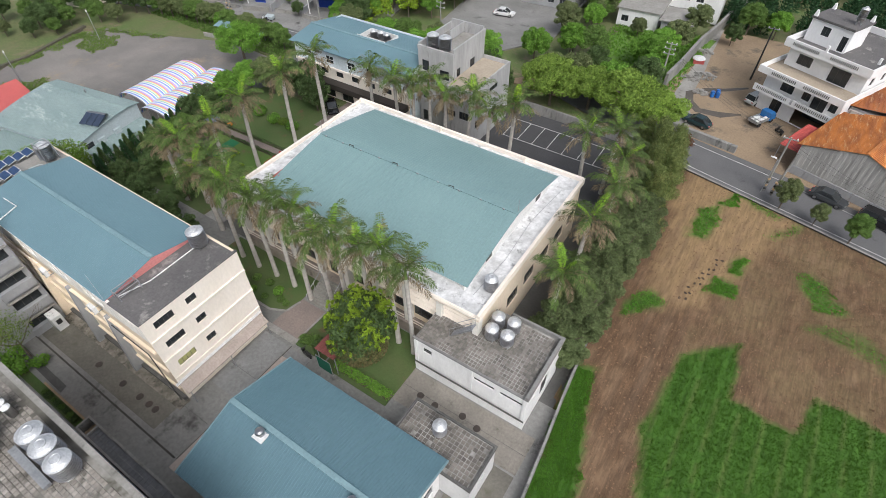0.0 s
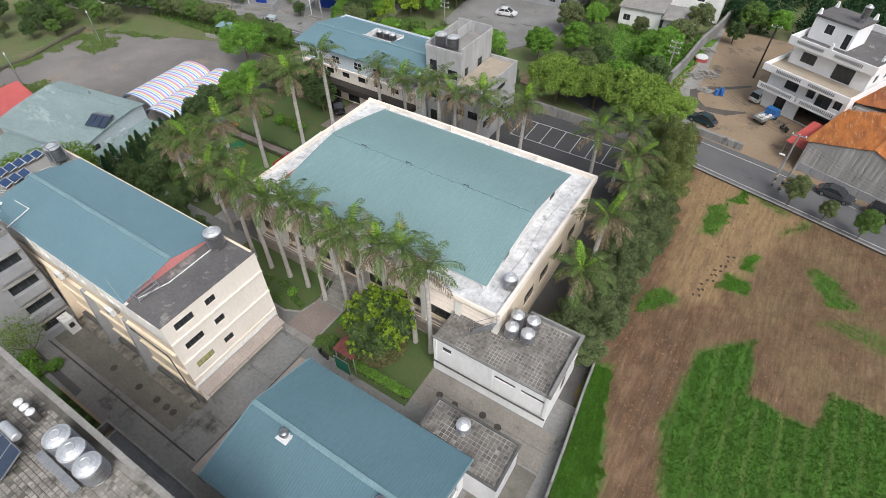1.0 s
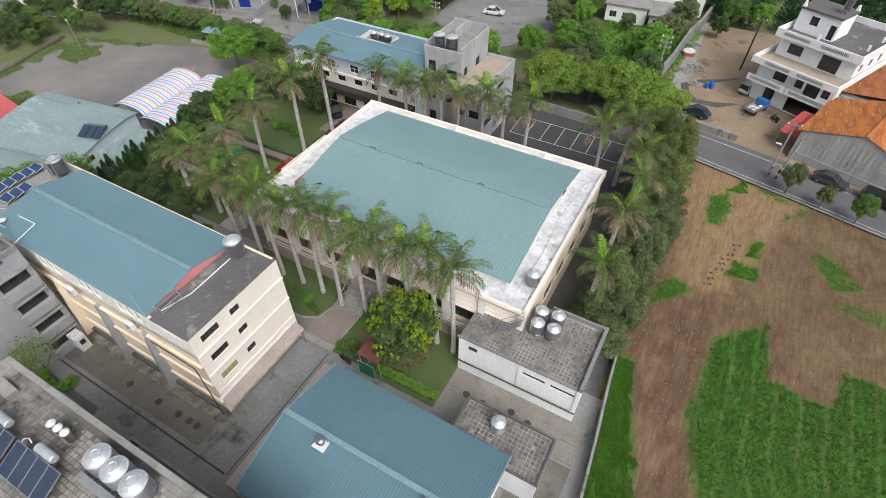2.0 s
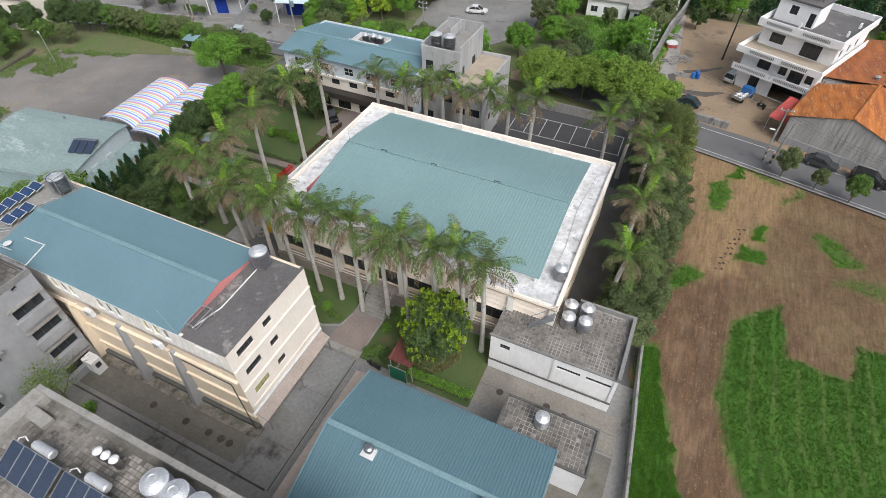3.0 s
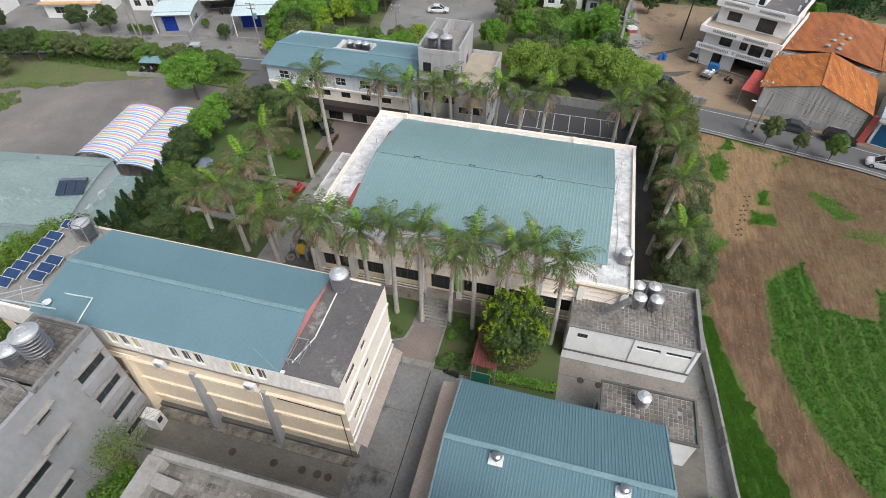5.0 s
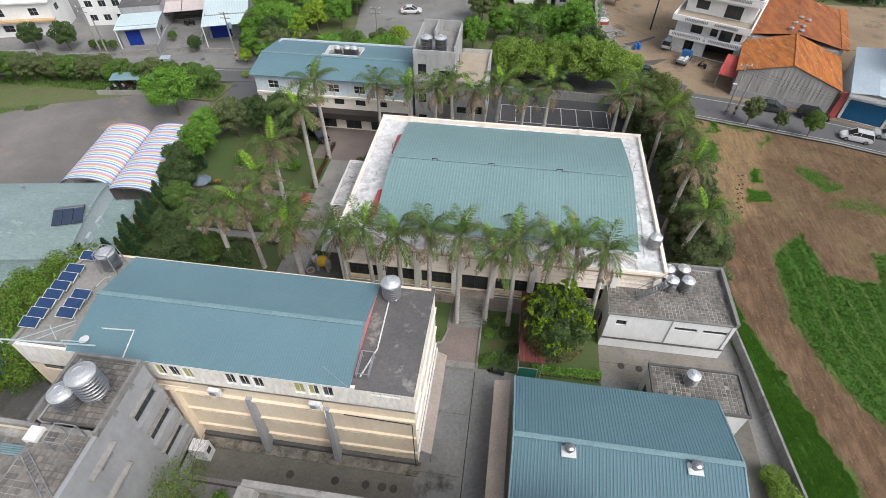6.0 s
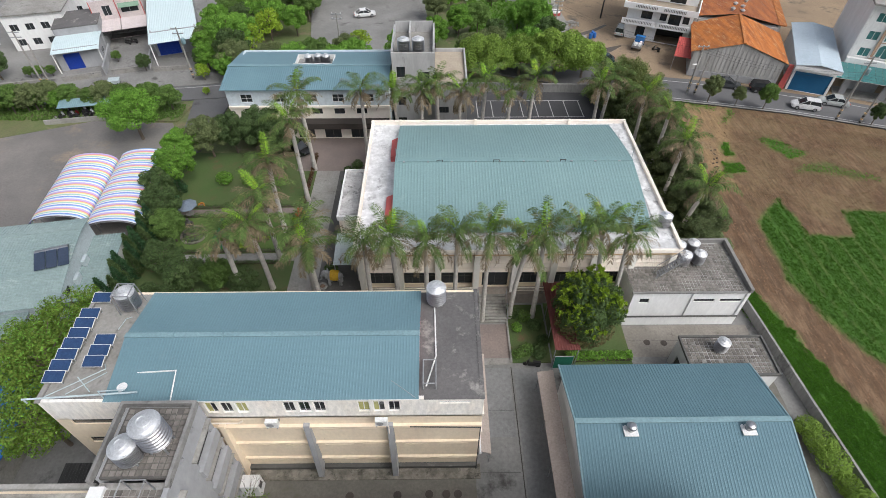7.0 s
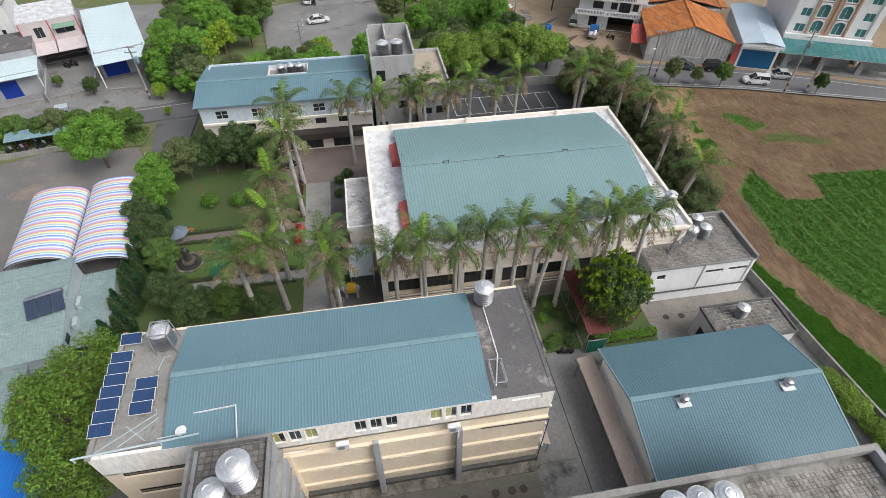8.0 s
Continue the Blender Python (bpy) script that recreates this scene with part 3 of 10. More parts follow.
strip("street_line_near", [(-9.0, 82.0), (-6.0, 80.8), (7.6, 77.6), (17.6, 75.2), (37.9, 68.1), (80, 49)], 0.14, 0.024, LINE_WHITE, "worn white edge line of the street")
strip("street_line_far", [(-9.3, 87.2), (5.2, 84.2), (15, 81.3), (28.4, 77.0), (41.3, 71.0), (80, 53)], 0.14, 0.024, LINE_WHITE, "worn white edge line of the street")
strip("street_kerb_near", [(-9.0, 81.0), (-6.2, 79.8), (7.5, 76.7), (17.4, 74.3), (37.7, 67.2), (80, 47.9)], 0.3, 0.16, CONCRETE_PALE, "low concrete kerb beside the field", "kerb")
strip("lane_line_far", [(-150, 70.4), (-112, 81.4), (-81, 83.3), (-74, 84.3)], 0.14, 0.014, LINE_WHITE, "white edge line of the lane")
strip("lane_line_near", [(-150, 67.6), (-112, 78.6), (-82, 79.9)], 0.14, 0.014, LINE_WHITE, "white edge line of the lane")
COVER_DARK = material("damp_drain_channel", (0.05, 0.047, 0.042), (0.09, 0.085, 0.075), big=0.8, fine=5)
strip("yard_ditch", [(-56, 15.0), (-31.6, 14.8)], 0.17, 0.006, COVER_DARK, "dark drain channel across the yard", "drain")
strip("yard_drain", [(-31.4, 14.8), (-31.4, 28.6)], 0.09, 0.006, COVER_DARK, "dark drain slot in the yard", "drain")
strip("bed_kerb", [(-48, 30.7), (-36.7, 30.7), (-35.0, 31.5), (-34.6, 33.2)], 0.25, 0.2, CONCRETE_PALE, "pale concrete kerb of the palm bed", "kerb")
strip("apron_step", [(-36.2, 29.2), (-31.3, 29.2)], 0.7, 0.03, CONCRETE_PALE, "row of pale paving slabs", "pavement")
strip("bed_kerb_right", [(-31.3, 29.0), (-31.3, 36.3)], 0.18, 0.2, CONCRETE_PALE, "pale concrete kerb of the shrub bed", "kerb")

# car park bays
for i in range(8):
    x = -32.0 + 2.38 * i
    strip("bay_line_%d" % (i + 1), [(x, 73.7), (x - 0.1, 78.6)], 0.13, 0.006, LINE_WHITE, "white parking bay line")
strip("bay_line_back", [(-32.1, 78.6), (-15.2, 78.6)], 0.13, 0.007, LINE_WHITE, "white parking bay line")
strip("bay_line_front", [(-32.1, 73.7), (-15.2, 73.7)], 0.13, 0.007, LINE_WHITE, "white parking bay line")

# garden paths
strip("garden_path_north", [(-73, 51.4), (-55.2, 51.9)], 1.1, 0.012, PAVER, "narrow pinkish garden path", "path")
strip("garden_path_south", [(-70, 43.4), (-55.2, 43.7)], 1.3, 0.012, CONCRETE_PALE, "narrow concrete garden path", "path")
GREEN_FLOOR = material("green_painted_floor", (0.025, 0.17, 0.075), (0.03, 0.135, 0.06), fine=5)
GARDEN_LAWN = material("mown_garden_grass", (0.088, 0.165, 0.034), (0.105, 0.150, 0.042), big=0.25, fine=9, bump=0.8, third=(0.14, 0.115, 0.06), third_at=0.6, spots=0.35)
slab("lawn_south", rect(-70.5, 44.4, -55.6, 50.5), 0.006, GARDEN_LAWN, "mown green lawn between the garden paths", "lawn", 0.05)
slab("green_mat", rect(-65.8, 44.5, -63.9, 50.4), 0.014, GREEN_FLOOR, "green painted strip across the lawn", "path", 0.05)

# yard patches of newer and older concrete, the alley one darkened by painted shade
DRIVE_GREY = material("smooth_grey_drive", (0.25, 0.25, 0.248), (0.19, 0.19, 0.188), big=0.22, fine=3, third=(0.13, 0.128, 0.122), third_at=0.58, spots=0.35)
YARD_MOSS_SHADE = material("mossy_and_shaded_yard_concrete", (0.175, 0.165, 0.142), (0.13, 0.122, 0.104), big=0.3, fine=4, third=(0.10, 0.102, 0.066), third_at=0.57, spots=0.5)
YARD_TAN = material("brownish_yard_concrete", (0.27, 0.248, 0.218), (0.20, 0.182, 0.158), big=0.3, fine=4, third=(0.12, 0.11, 0.092), third_at=0.58, spots=0.6)
APRON = material("crumbling_mossy_apron", (0.26, 0.235, 0.20), (0.14, 0.13, 0.105), big=1.1, fine=5, bump=0.8, third=(0.075, 0.072, 0.055), third_at=0.52, spots=1.3, contrast=0.35)
slab("wall_foot_apron", rect(-55.0, 17.9, -35.0, 19.14), 0.1, APRON, "crumbling mossy concrete strip at the wall's foot", "pavement", 0.2)
for i, (x0, y0, x1, y1) in enumerate([(-35.0, 18.4, -31.6, 18.4), (-35.2, 24.0, -31.6, 24.0), (-28.6, 15.0, -28.6, 28.2), (-19.4, 31.5, -6.4, 31.5)]):
    strip("slab_joint_%d" % (i + 1), [(x0, y0), (x1, y1)], 0.03, 0.0155, CONCRETE_DARK, "dark joint between concrete slabs", "joint")
# last patch: the alley's shadow is put into its dark concrete colour
for i, (x0, y0, x1, y1, m) in enumerate([(-35.0, 21.5, -31.6, 28.5, DRIVE_GREY), (-31.2, 14.9, -28.6, 28.4, DRIVE_GREY), (-56, 15.4, -35.4, 17.9, YARD_MOSS_SHADE), (-19.4, 29.6, -6.4, 33.4, YARD_TAN), (-10.6, 12, -6.4, 29.4, YARD_MOSS_SHADE)]):
    slab("yard_patch_%d" % (i + 1), rect(x0, y0, x1, y1), 0.005 + 0.001 * i, m, "patch of weathered concrete in the yard (alley one with painted shade)", "pavement", 0.05)

# round drain covers
COVER = material("cast_iron_cover", (0.06, 0.05, 0.045), (0.085, 0.07, 0.06), rough=0.7, fine=8)
for x, y in [(-36.95, 16.7), (-37.9, 16.7), (-39.3, 16.7), (-41.9, 16.65), (-45.8, 16.6), (-17.3, 31.3), (-15.6, 31.2), (-12.9, 31.7), (-11.2, 31.4)]:
    t = tagged(new("drain_cover", mesh_of("drain_cover", lathe([(0.34, -0.03), (0.34, 0.02), (0.28, 0.03), (0.05, 0.034)], 16), COVER)), "round dark iron drain cover in the concrete", "drain cover", "drain covers")
    t.location = (x, y, 0.012)


# ---- the assembly hall ----
hall = thing("assembly_hall", "cream assembly hall with a teal arched metal roof", "building", (-30.6, 48.25, 0))
HX, HY = 15.95, 11.15
deck = 7.85
front, rightf, backf, leftf = Face((-HX, -HY + 0.5), (HX, -HY + 0.5)), Face((HX, -HY + 0.5), (HX, HY)), Face((HX, HY), (-HX, HY)), Face((-HX, HY), (-HX, -HY + 0.5))
bays = [-HX + 0.25 + i * (2 * HX - 0.5) / 8 for i in range(9)]
f_holes = []
for i in range(8):
    a = bays[i] + HX
    b = bays[i + 1] + HX
    if i == 3:
        f_holes.append((a + 0.7, b - 0.5, 1.65, 4.3))
    else:
        f_holes.append((a + 0.32, b - 0.32, 2.05, 4.38))
bm = front.wall(bmesh.new(), 0, 7.0, f_holes)
part("wall", bm, WALL_CREAM, hall)
side_holes = [(1.5 + 3.6 * i, 3.9 + 3.6 * i, 2.6, 4.4) for i in range(6)]
part("wall", rightf.wall(bmesh.new(), 0, 7.0, side_holes), WALL_CREAM, hall)
part("wall", leftf.wall(bmesh.new(), 0, 7.0, side_holes), WALL_CREAM, hall)
part("wall", backf.wall(bmesh.new(), 0, 7.0, [(2 + 4 * i, 5 + 4 * i, 2.6, 4.4) for i in range(7)]), WALL_CREAM, hall)
for i, h in enumerate(f_holes):
    window(hall, front, h, 4 if i != 3 else 2, 2 if i != 3 else 1, DARK_METAL)
for h in side_holes:
    window(hall, rightf, h, 3, 2, DARK_METAL)
    window(hall, leftf, h, 3, 2, DARK_METAL)
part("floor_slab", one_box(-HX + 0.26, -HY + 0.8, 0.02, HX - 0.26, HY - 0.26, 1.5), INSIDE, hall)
# raised verandah with a rail, pilasters, beam and louvres
PILASTER = material("white_pilaster_plaster", (0.80, 0.78, 0.73), (0.72, 0.69, 0.63), big=0.6, fine=4, third=(0.5, 0.46, 0.4), third_at=0.68, spots=0.9, stretch=(1, 1, 0.4), grain=0.4, bump=0.1)
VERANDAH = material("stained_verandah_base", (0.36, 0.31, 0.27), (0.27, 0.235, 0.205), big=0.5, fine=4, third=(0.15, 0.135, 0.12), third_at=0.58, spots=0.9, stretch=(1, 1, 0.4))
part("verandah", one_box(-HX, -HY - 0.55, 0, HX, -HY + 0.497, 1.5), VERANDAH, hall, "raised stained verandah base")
for i, x in enumerate(bays):
    part("pilaster", one_box(x - 0.3, -HY - 0.3, 1.5, x + 0.3, -HY + 0.496, 7.0), PILASTER, hall, "white plastered pilaster")
part("beam", one_box(-HX, -HY - 0.16, 7.0, HX, -HY + 0.55, 7.55), BEAM_OCHRE, hall, "ochre plaster beam")
part("rim", one_box(-HX - 0.25, -HY - 0.5, 7.55, HX + 0.25, HY + 0.25, deck), CREAM_PALE, hall, "cream edge of the flat roof")
for i in range(8):
    x0, x1 = bays[i] + 0.28, bays[i + 1] - 0.28
    for k in range(4):
        z = 4.45 + 0.64 * k
        bm = bmesh.new()
        hexa(bm, [(x0, -HY - 0.06, z), (x1, -HY - 0.06, z), (x1, -HY + 0.4, z + 0.28), (x0, -HY + 0.4, z + 0.28), (x0, -HY - 0.06, z + 0.06), (x1, -HY - 0.06, z + 0.06), (x1, -HY + 0.4, z + 0.34), (x0, -HY + 0.4, z + 0.34)])
        n = 14
        for j in range(n):
            xx = x0 + (x1 - x0) * (j + 0.5) / n
            hexa(bm, [(xx - 0.03, -HY - 0.1, z + 0.02), (xx + 0.03, -HY - 0.1, z + 0.02), (xx + 0.03, -HY + 0.36, z + 0.30), (xx - 0.03, -HY + 0.36, z + 0.30), (xx - 0.03, -HY - 0.1, z + 0.1), (xx + 0.03, -HY - 0.1, z + 0.1), (xx + 0.03, -HY + 0.36, z + 0.39), (xx - 0.03, -HY + 0.36, z + 0.39)])
        part("louvre", bm, CREAM_PALE, hall)
    if i != 3:
        bm = bmesh.new()
        box(bm, x0, -HY - 0.45, 2.3, x1, -HY - 0.37, 2.42)
        box(bm, x0, -HY - 0.45, 1.9, x1, -HY - 0.37, 1.97)
        part("rail", bm, CREAM_PALE, hall)
# steps
for k in range(9):
    part("step", one_box(-3.55, -HY - 0.55 - 0.3 * (9 - k), 0 if k == 0 else 1.5 / 9 * k - 0.16, -0.75, -HY - 0.553 - 0.3 * (8 - k), 1.5 / 9 * (k + 1)), CONCRETE_PALE, hall)
for x in (-3.62, -0.68):
    bm = bmesh.new()
    tube(bm, [(x, -HY - 3.2, 0), (x, -HY - 3.2, 0.9), (x, -HY - 0.6, 2.4), (x, -HY - 0.6, 1.5)], 0.04)
    tube(bm, [(x, -HY - 1.9, 0.75), (x, -HY - 1.9, 1.65)], 0.03)
    part("handrail", bm, STEEL_DULL, hall)
# flat roof and parapet
bm = bmesh.new()
box(bm, -HX + 0.1, -HY - 0.3, deck + 0.002, HX - 0.1, HY - 0.1, deck + 0.06)
part("roof_deck", bm, WATERPROOF, hall, "white patchy waterproofed flat roof")
bm = bmesh.new()
box(bm, -HX - 0.25, HY - 0.15, deck, HX + 0.25, HY + 0.22, deck + 0.5)
box(bm, -HX - 0.22, -HY - 0.45, deck, -HX + 0.1, HY - 0.155, deck + 0.42)
box(bm, HX - 0.1, -HY - 0.45, deck, HX + 0.22, HY - 0.155, deck + 0.42)
box(bm, -HX + 0.105, -HY - 0.45, deck, HX - 0.105, -HY - 0.25, deck + 0.12)
part("parapet", bm, CREAM_PALE, hall, "cream roof parapet")
for x in (-3.0, 8.9, -12.5):
    part("downpipe_box", one_box(x - 0.15, HY - 0.4, deck + 0.06, x + 0.15, HY - 0.155, deck + 0.8), CREAM_PALE, hall)
# arched metal roof
RX0, RX1, RY0, RY1 = -12.5, 13.65, -9.55, 9.75
EAVE, RIDGE = 8.55, 10.3


def arch(y):
    s = (y - (RY0 + RY1) / 2) / ((RY1 - RY0) / 2)
    return EAVE + (RIDGE - EAVE) * (1 - abs(s) ** 1.25)


prof = [(RY0 + (RY1 - RY0) * i / 24, arch(RY0 + (RY1 - RY0) * i / 24)) for i in range(25)]
roof = part("arched_roof", ribbed(bmesh.new(), RX1 - RX0, prof, 0.33, 0.02), ROOF_TEAL, hall, "teal ribbed metal roof sheets")
roof.location = (RX0, 0, 0)
ym = (RY0 + RY1) / 2
for x0 in np.arange(RX0, RX1 - 0.1, 2.6):
    part("ridge_cap", one_box(x0, ym - 0.3, RIDGE, min(x0 + 2.58, RX1), ym + 0.3, RIDGE + 0.045), ROOF_TEAL, hall)
for x in np.arange(RX0 + 1.0, RX1, 2.62):
    part("ridge_clip", one_box(x - 0.12, ym - 0.42, RIDGE + 0.03, x + 0.12, ym - 0.3, RIDGE + 0.14), STEEL_DULL, hall)
for x in (-7.6, -1.4, 5.9):
    bm = bmesh.new()
    for dx in (-0.3, 0.3):
        tube(bm, [(x + dx, ym - 0.35, RIDGE), (x + dx, ym - 0.35, RIDGE + 0.25)], 0.03)
    box(bm, x - 0.34, ym - 0.38, RIDGE + 0.24, x + 0.34, ym - 0.32, RIDGE + 0.29)
    part("ridge_bracket", bm, DARK_METAL, hall)
for x in (RX0 + 0.15, RX1 - 0.15):
    bm = bmesh.new()
    tube(bm, [(x, ym, RIDGE - 0.02), (x, ym, RIDGE + 1.6)], 0.025)
    part("lightning_rod", bm, STEEL_DULL, hall)
for x0, x1 in ((RX0 + 0.25, RX0 + 0.4), (RX1 - 0.45, RX1 - 0.3)):
    bm = bmesh.new()
    ring_solid(bm, [[(x0, y, deck), (x1, y, deck), (x1, y, z - 0.04), (x0, y, z - 0.04)] for y, z in prof])
    part("gable", bm, WHITE_PAINT, hall)
for y0, y1 in ((RY0 + 0.3, RY0 + 0.45), (RY1 - 0.45, RY1 - 0.3)):
    part("eave_wall", one_box(RX0 + 0.41, y0, deck + 0.062, RX1 - 0.46, y1, EAVE - 0.035), WHITE_PAINT, hall)
for y in (-5.2, 5.2):
    part("gable_vent", one_box(RX1 - 0.31, y - 0.5, deck + 0.5, RX1 - 0.24, y + 0.5, deck + 1.0), DARK_METAL, hall)
# red hoods over the roof doors at the west gable
for y0, y1 in ((3.1, 6.6), (-7.6, -4.0)):
    bm = bmesh.new()
    x0, x1 = RX0 - 0.8, RX0 + 0.3
    hexa(bm, [(x0, y0, deck + 0.06), (x1, y0, deck + 0.06), (x1, y1, deck + 0.06), (x0, y1, deck + 0.06), (x0, y0, deck + 0.7), (x1, y0, deck + 1.2), (x1, y1, deck + 1.2), (x0, y1, deck + 0.7)])
    part("red_hood", bm, RED_SHEET, hall, "red sheet-metal hood")
# flat gutter strips at the east end
part("roof_cable", tube(bmesh.new(), [(14.3, -9.5, deck + 0.1), (14.6, -4, deck + 0.1), (14.2, 2, deck + 0.1), (14.7, 8.5, deck + 0.1)], 0.022), STEEL_DULL, hall)
# west porch with its flat roof
PORCH_TOP = material("patchy_porch_waterproofing", (0.56, 0.55, 0.54), (0.36, 0.35, 0.34), big=0.9, fine=4, third=(0.16, 0.155, 0.15), third_at=0.55, spots=1.2, contrast=0.35)
bm = bmesh.new()
porch = Face((-HX - 2.9, 4.1), (-HX - 2.9, -4.1))
porch.wall(bm, 0, 5.5, [(0.8, 3.6, 2.6, 4.6), (4.6, 7.4, 2.6, 4.6)])
box(bm, -HX - 2.649, -4.1, 0, -HX - 0.001, -3.85, 5.5)
box(bm, -HX - 2.649, 3.85, 0, -HX - 0.001, 4.1, 5.5)
part("porch_wall", bm, CREAM_PALE, hall)
part("porch_roof", one_box(-HX - 2.88, -4.08, 5.5, -HX - 0.26, 4.08, 5.7), PORCH_TOP, hall, "white patchy flat porch roof")
bm = bmesh.new()
box(bm, -HX - 3.05, -4.25, 5.4, -HX - 2.881, 4.25, 6.0)
box(bm, -HX - 2.88, -4.25, 5.4, -HX - 0.26, -4.081, 6.0)
box(bm, -HX - 2.88, 4.081, 5.4, -HX - 0.26, 4.25, 6.0)
part("porch_parapet", bm, WHITE_PAINT, hall)
for h in [(0.8, 3.6, 2.6, 4.6), (4.6, 7.4, 2.6, 4.6)]:
    window(hall, porch, h, 3, 2, WHITE_PAINT)
# slatted awning and planter south of the porch
bm = ribbed(bmesh.new(), 2.6, [(-8.6, 2.9), (-4.3, 3.5)], 0.22, 0.03)
aw = part("side_awning", bm, PALE_SHEET, hall, "grey ribbed awning beside the porch")
aw.location = (-HX - 3.3, 0, 0)
for y in (-8.4, -4.5):
    for x in (-HX - 3.2, -HX - 0.8):
        part("awning_post", one_box(x - 0.05, y - 0.05, 0, x + 0.05, y + 0.05, 2.9 + (y + 8.6) * 0.139), STEEL_DULL, hall)
# tank and ladder stair at the south-east corner
water_tank("ribbed steel water tank on the hall's white roof", 0.60, 1.25, (-15.35, 40.2, deck + 0.06), legs=0.15)
bm = bmesh.new()
for dy in (0, 0.7):
    hexa(bm, [(13.9, -HY - 1.0 - dy, 5.2), (14.0, -HY - 1.0 - dy, 5.2), (14.0, -HY - 0.95 - dy, 5.2), (13.9, -HY - 0.95 - dy, 5.2), (16.0, -HY - 1.0 - dy, 7.7), (16.2, -HY - 1.0 - dy, 7.7), (16.2, -HY - 0.95 - dy, 7.7), (16.0, -HY - 0.95 - dy, 7.7)])
    tube(bm, [(13.9, -HY - 0.97 - dy, 5.2), (13.9, -HY - 0.97 - dy, 6.2), (16.1, -HY - 0.97 - dy, 8.7), (16.1, -HY - 0.97 - dy, 7.7)], 0.03)
for k in range(11):
    x, z = 14.0 + 0.19 * k, 5.4 + 0.22 * k
    box(bm, x, -HY - 1.65, z, x + 0.22, -HY - 1.0, z + 0.04)
stair = part("roof_stair", bm, STEEL_DULL, hall, "grey steel stair from the annex to the roof")

# ---- boiler annex with its tiled flat roof ----
annex = thing("boiler_annex", "white plastered annex with a tiled flat roof and four tanks", "building", (-13.6, 37.05, 0))
AX, AY, AZ = 5.75, 3.45, 5.1
fa, ra, la, ba = Face((-AX, -AY), (AX, -AY)), Face((AX, -AY), (AX, AY)), Face((-AX, AY), (-AX, -AY)), Face((AX, AY), (-AX, AY))
h1 = [(0.9, 1.85, 3.5, 4.2), (6.3, 8.4, 3.62, 4.08), (8.9, 11.1, 3.62, 4.08), (1.2, 2.1, 0.45, 1.1), (5.9, 6.9, 0.45, 1.1)]
part("wall", fa.wall(bmesh.new(), 0, AZ, h1), WALL_WHITE, annex)
h2 = [(1.0, 1.9, 3.3, 4.1), (3.0, 4.4, 1.0, 3.6)]
part("wall", ra.wall(bmesh.new(), 0, AZ, h2), WALL_WHITE, annex)
part("wall", la.wall(bmesh.new(), 0, AZ, [(4.2, 5.4, 0.05, 2.4)]), WALL_WHITE, annex)
part("wall", ba.wall(bmesh.new(), 0, AZ), WALL_WHITE, annex)
for h in h1[:3]:
    window(annex, fa, h, 3, 1, DARK_METAL)
for h in h1[3:]:
    bm = bmesh.new()
    fa.box(bm, h[0] + 0.005, h[1] - 0.005, -0.12, -0.08, h[2] + 0.005, h[3] - 0.005)
    part("vent_hatch", bm, MAROON, annex, "brown vent hatch")
window(annex, ra, h2[0], 1, 1, DARK_METAL)
bm = bmesh.new()
ra.box(bm, h2[1][0] + 0.01, h2[1][1] - 0.01, -0.14, -0.08, h2[1][2] + 0.01, h2[1][3] - 0.01)
part("door", bm, DARK_METAL, annex)
bm = bmesh.new()
la.box(bm, 4.21, 5.39, -0.14, -0.08, 0.06, 2.39)
part("door", bm, DARK_METAL, annex)
bm = bmesh.new()
box(bm, -AX - 0.06, -AY - 0.09, 0, AX + 0.06, -AY - 0.002, 1.25)
part("plinth", bm, WALL_WHITE, annex)
bm = bmesh.new()
hexa(bm, [(-AX - 0.05, -AY - 0.2, 1.4), (AX + 0.05, -AY - 0.2, 1.4), (AX + 0.05, -AY - 0.13, 1.4), (-AX - 0.05, -AY - 0.13, 1.4), (-AX - 0.05, -AY - 0.2, 1.46), (AX + 0.05, -AY - 0.2, 1.46), (AX + 0.05, -AY - 0.13, 1.6), (-AX - 0.05, -AY - 0.13, 1.6)])
part("ledge", bm, CONCRETE_DARK, annex, "dark weathered ledge")
for x in (-AX + 0.15, 0.3, AX - 0.15):
    part("pier", one_box(x - 0.15, -AY - 0.12, 1.25, x + 0.15, -AY - 0.002, AZ - 0.02), WALL_WHITE, annex)
part("roof_slab", one_box(-AX + 0.01, -AY + 0.01, AZ - 0.2, AX - 0.01, AY - 0.01, AZ + 0.02), JOINT_PALE, annex)
bm = bmesh.new()
box(bm, AX - 0.2, -AY - 0.15, AZ, AX + 0.12, AY + 0.12, AZ + 0.55)
box(bm, 0.6, AY - 0.12, AZ, AX - 0.201, AY + 0.12, AZ + 0.5)
box(bm, -AX - 0.15, -AY - 0.15, AZ, AX - 0.201, -AY + 0.05, AZ + 0.14)
part("parapet", bm, CONCRETE, annex)
for i, (x, y) in enumerate([(-13.6, 38.75), (-12.1, 38.95), (-13.45, 37.3), (-11.95, 37.4)]):
    water_tank("ribbed steel water tank on the annex roof", 0.58, 1.2, (x, y, AZ + 0.06), legs=0.3)

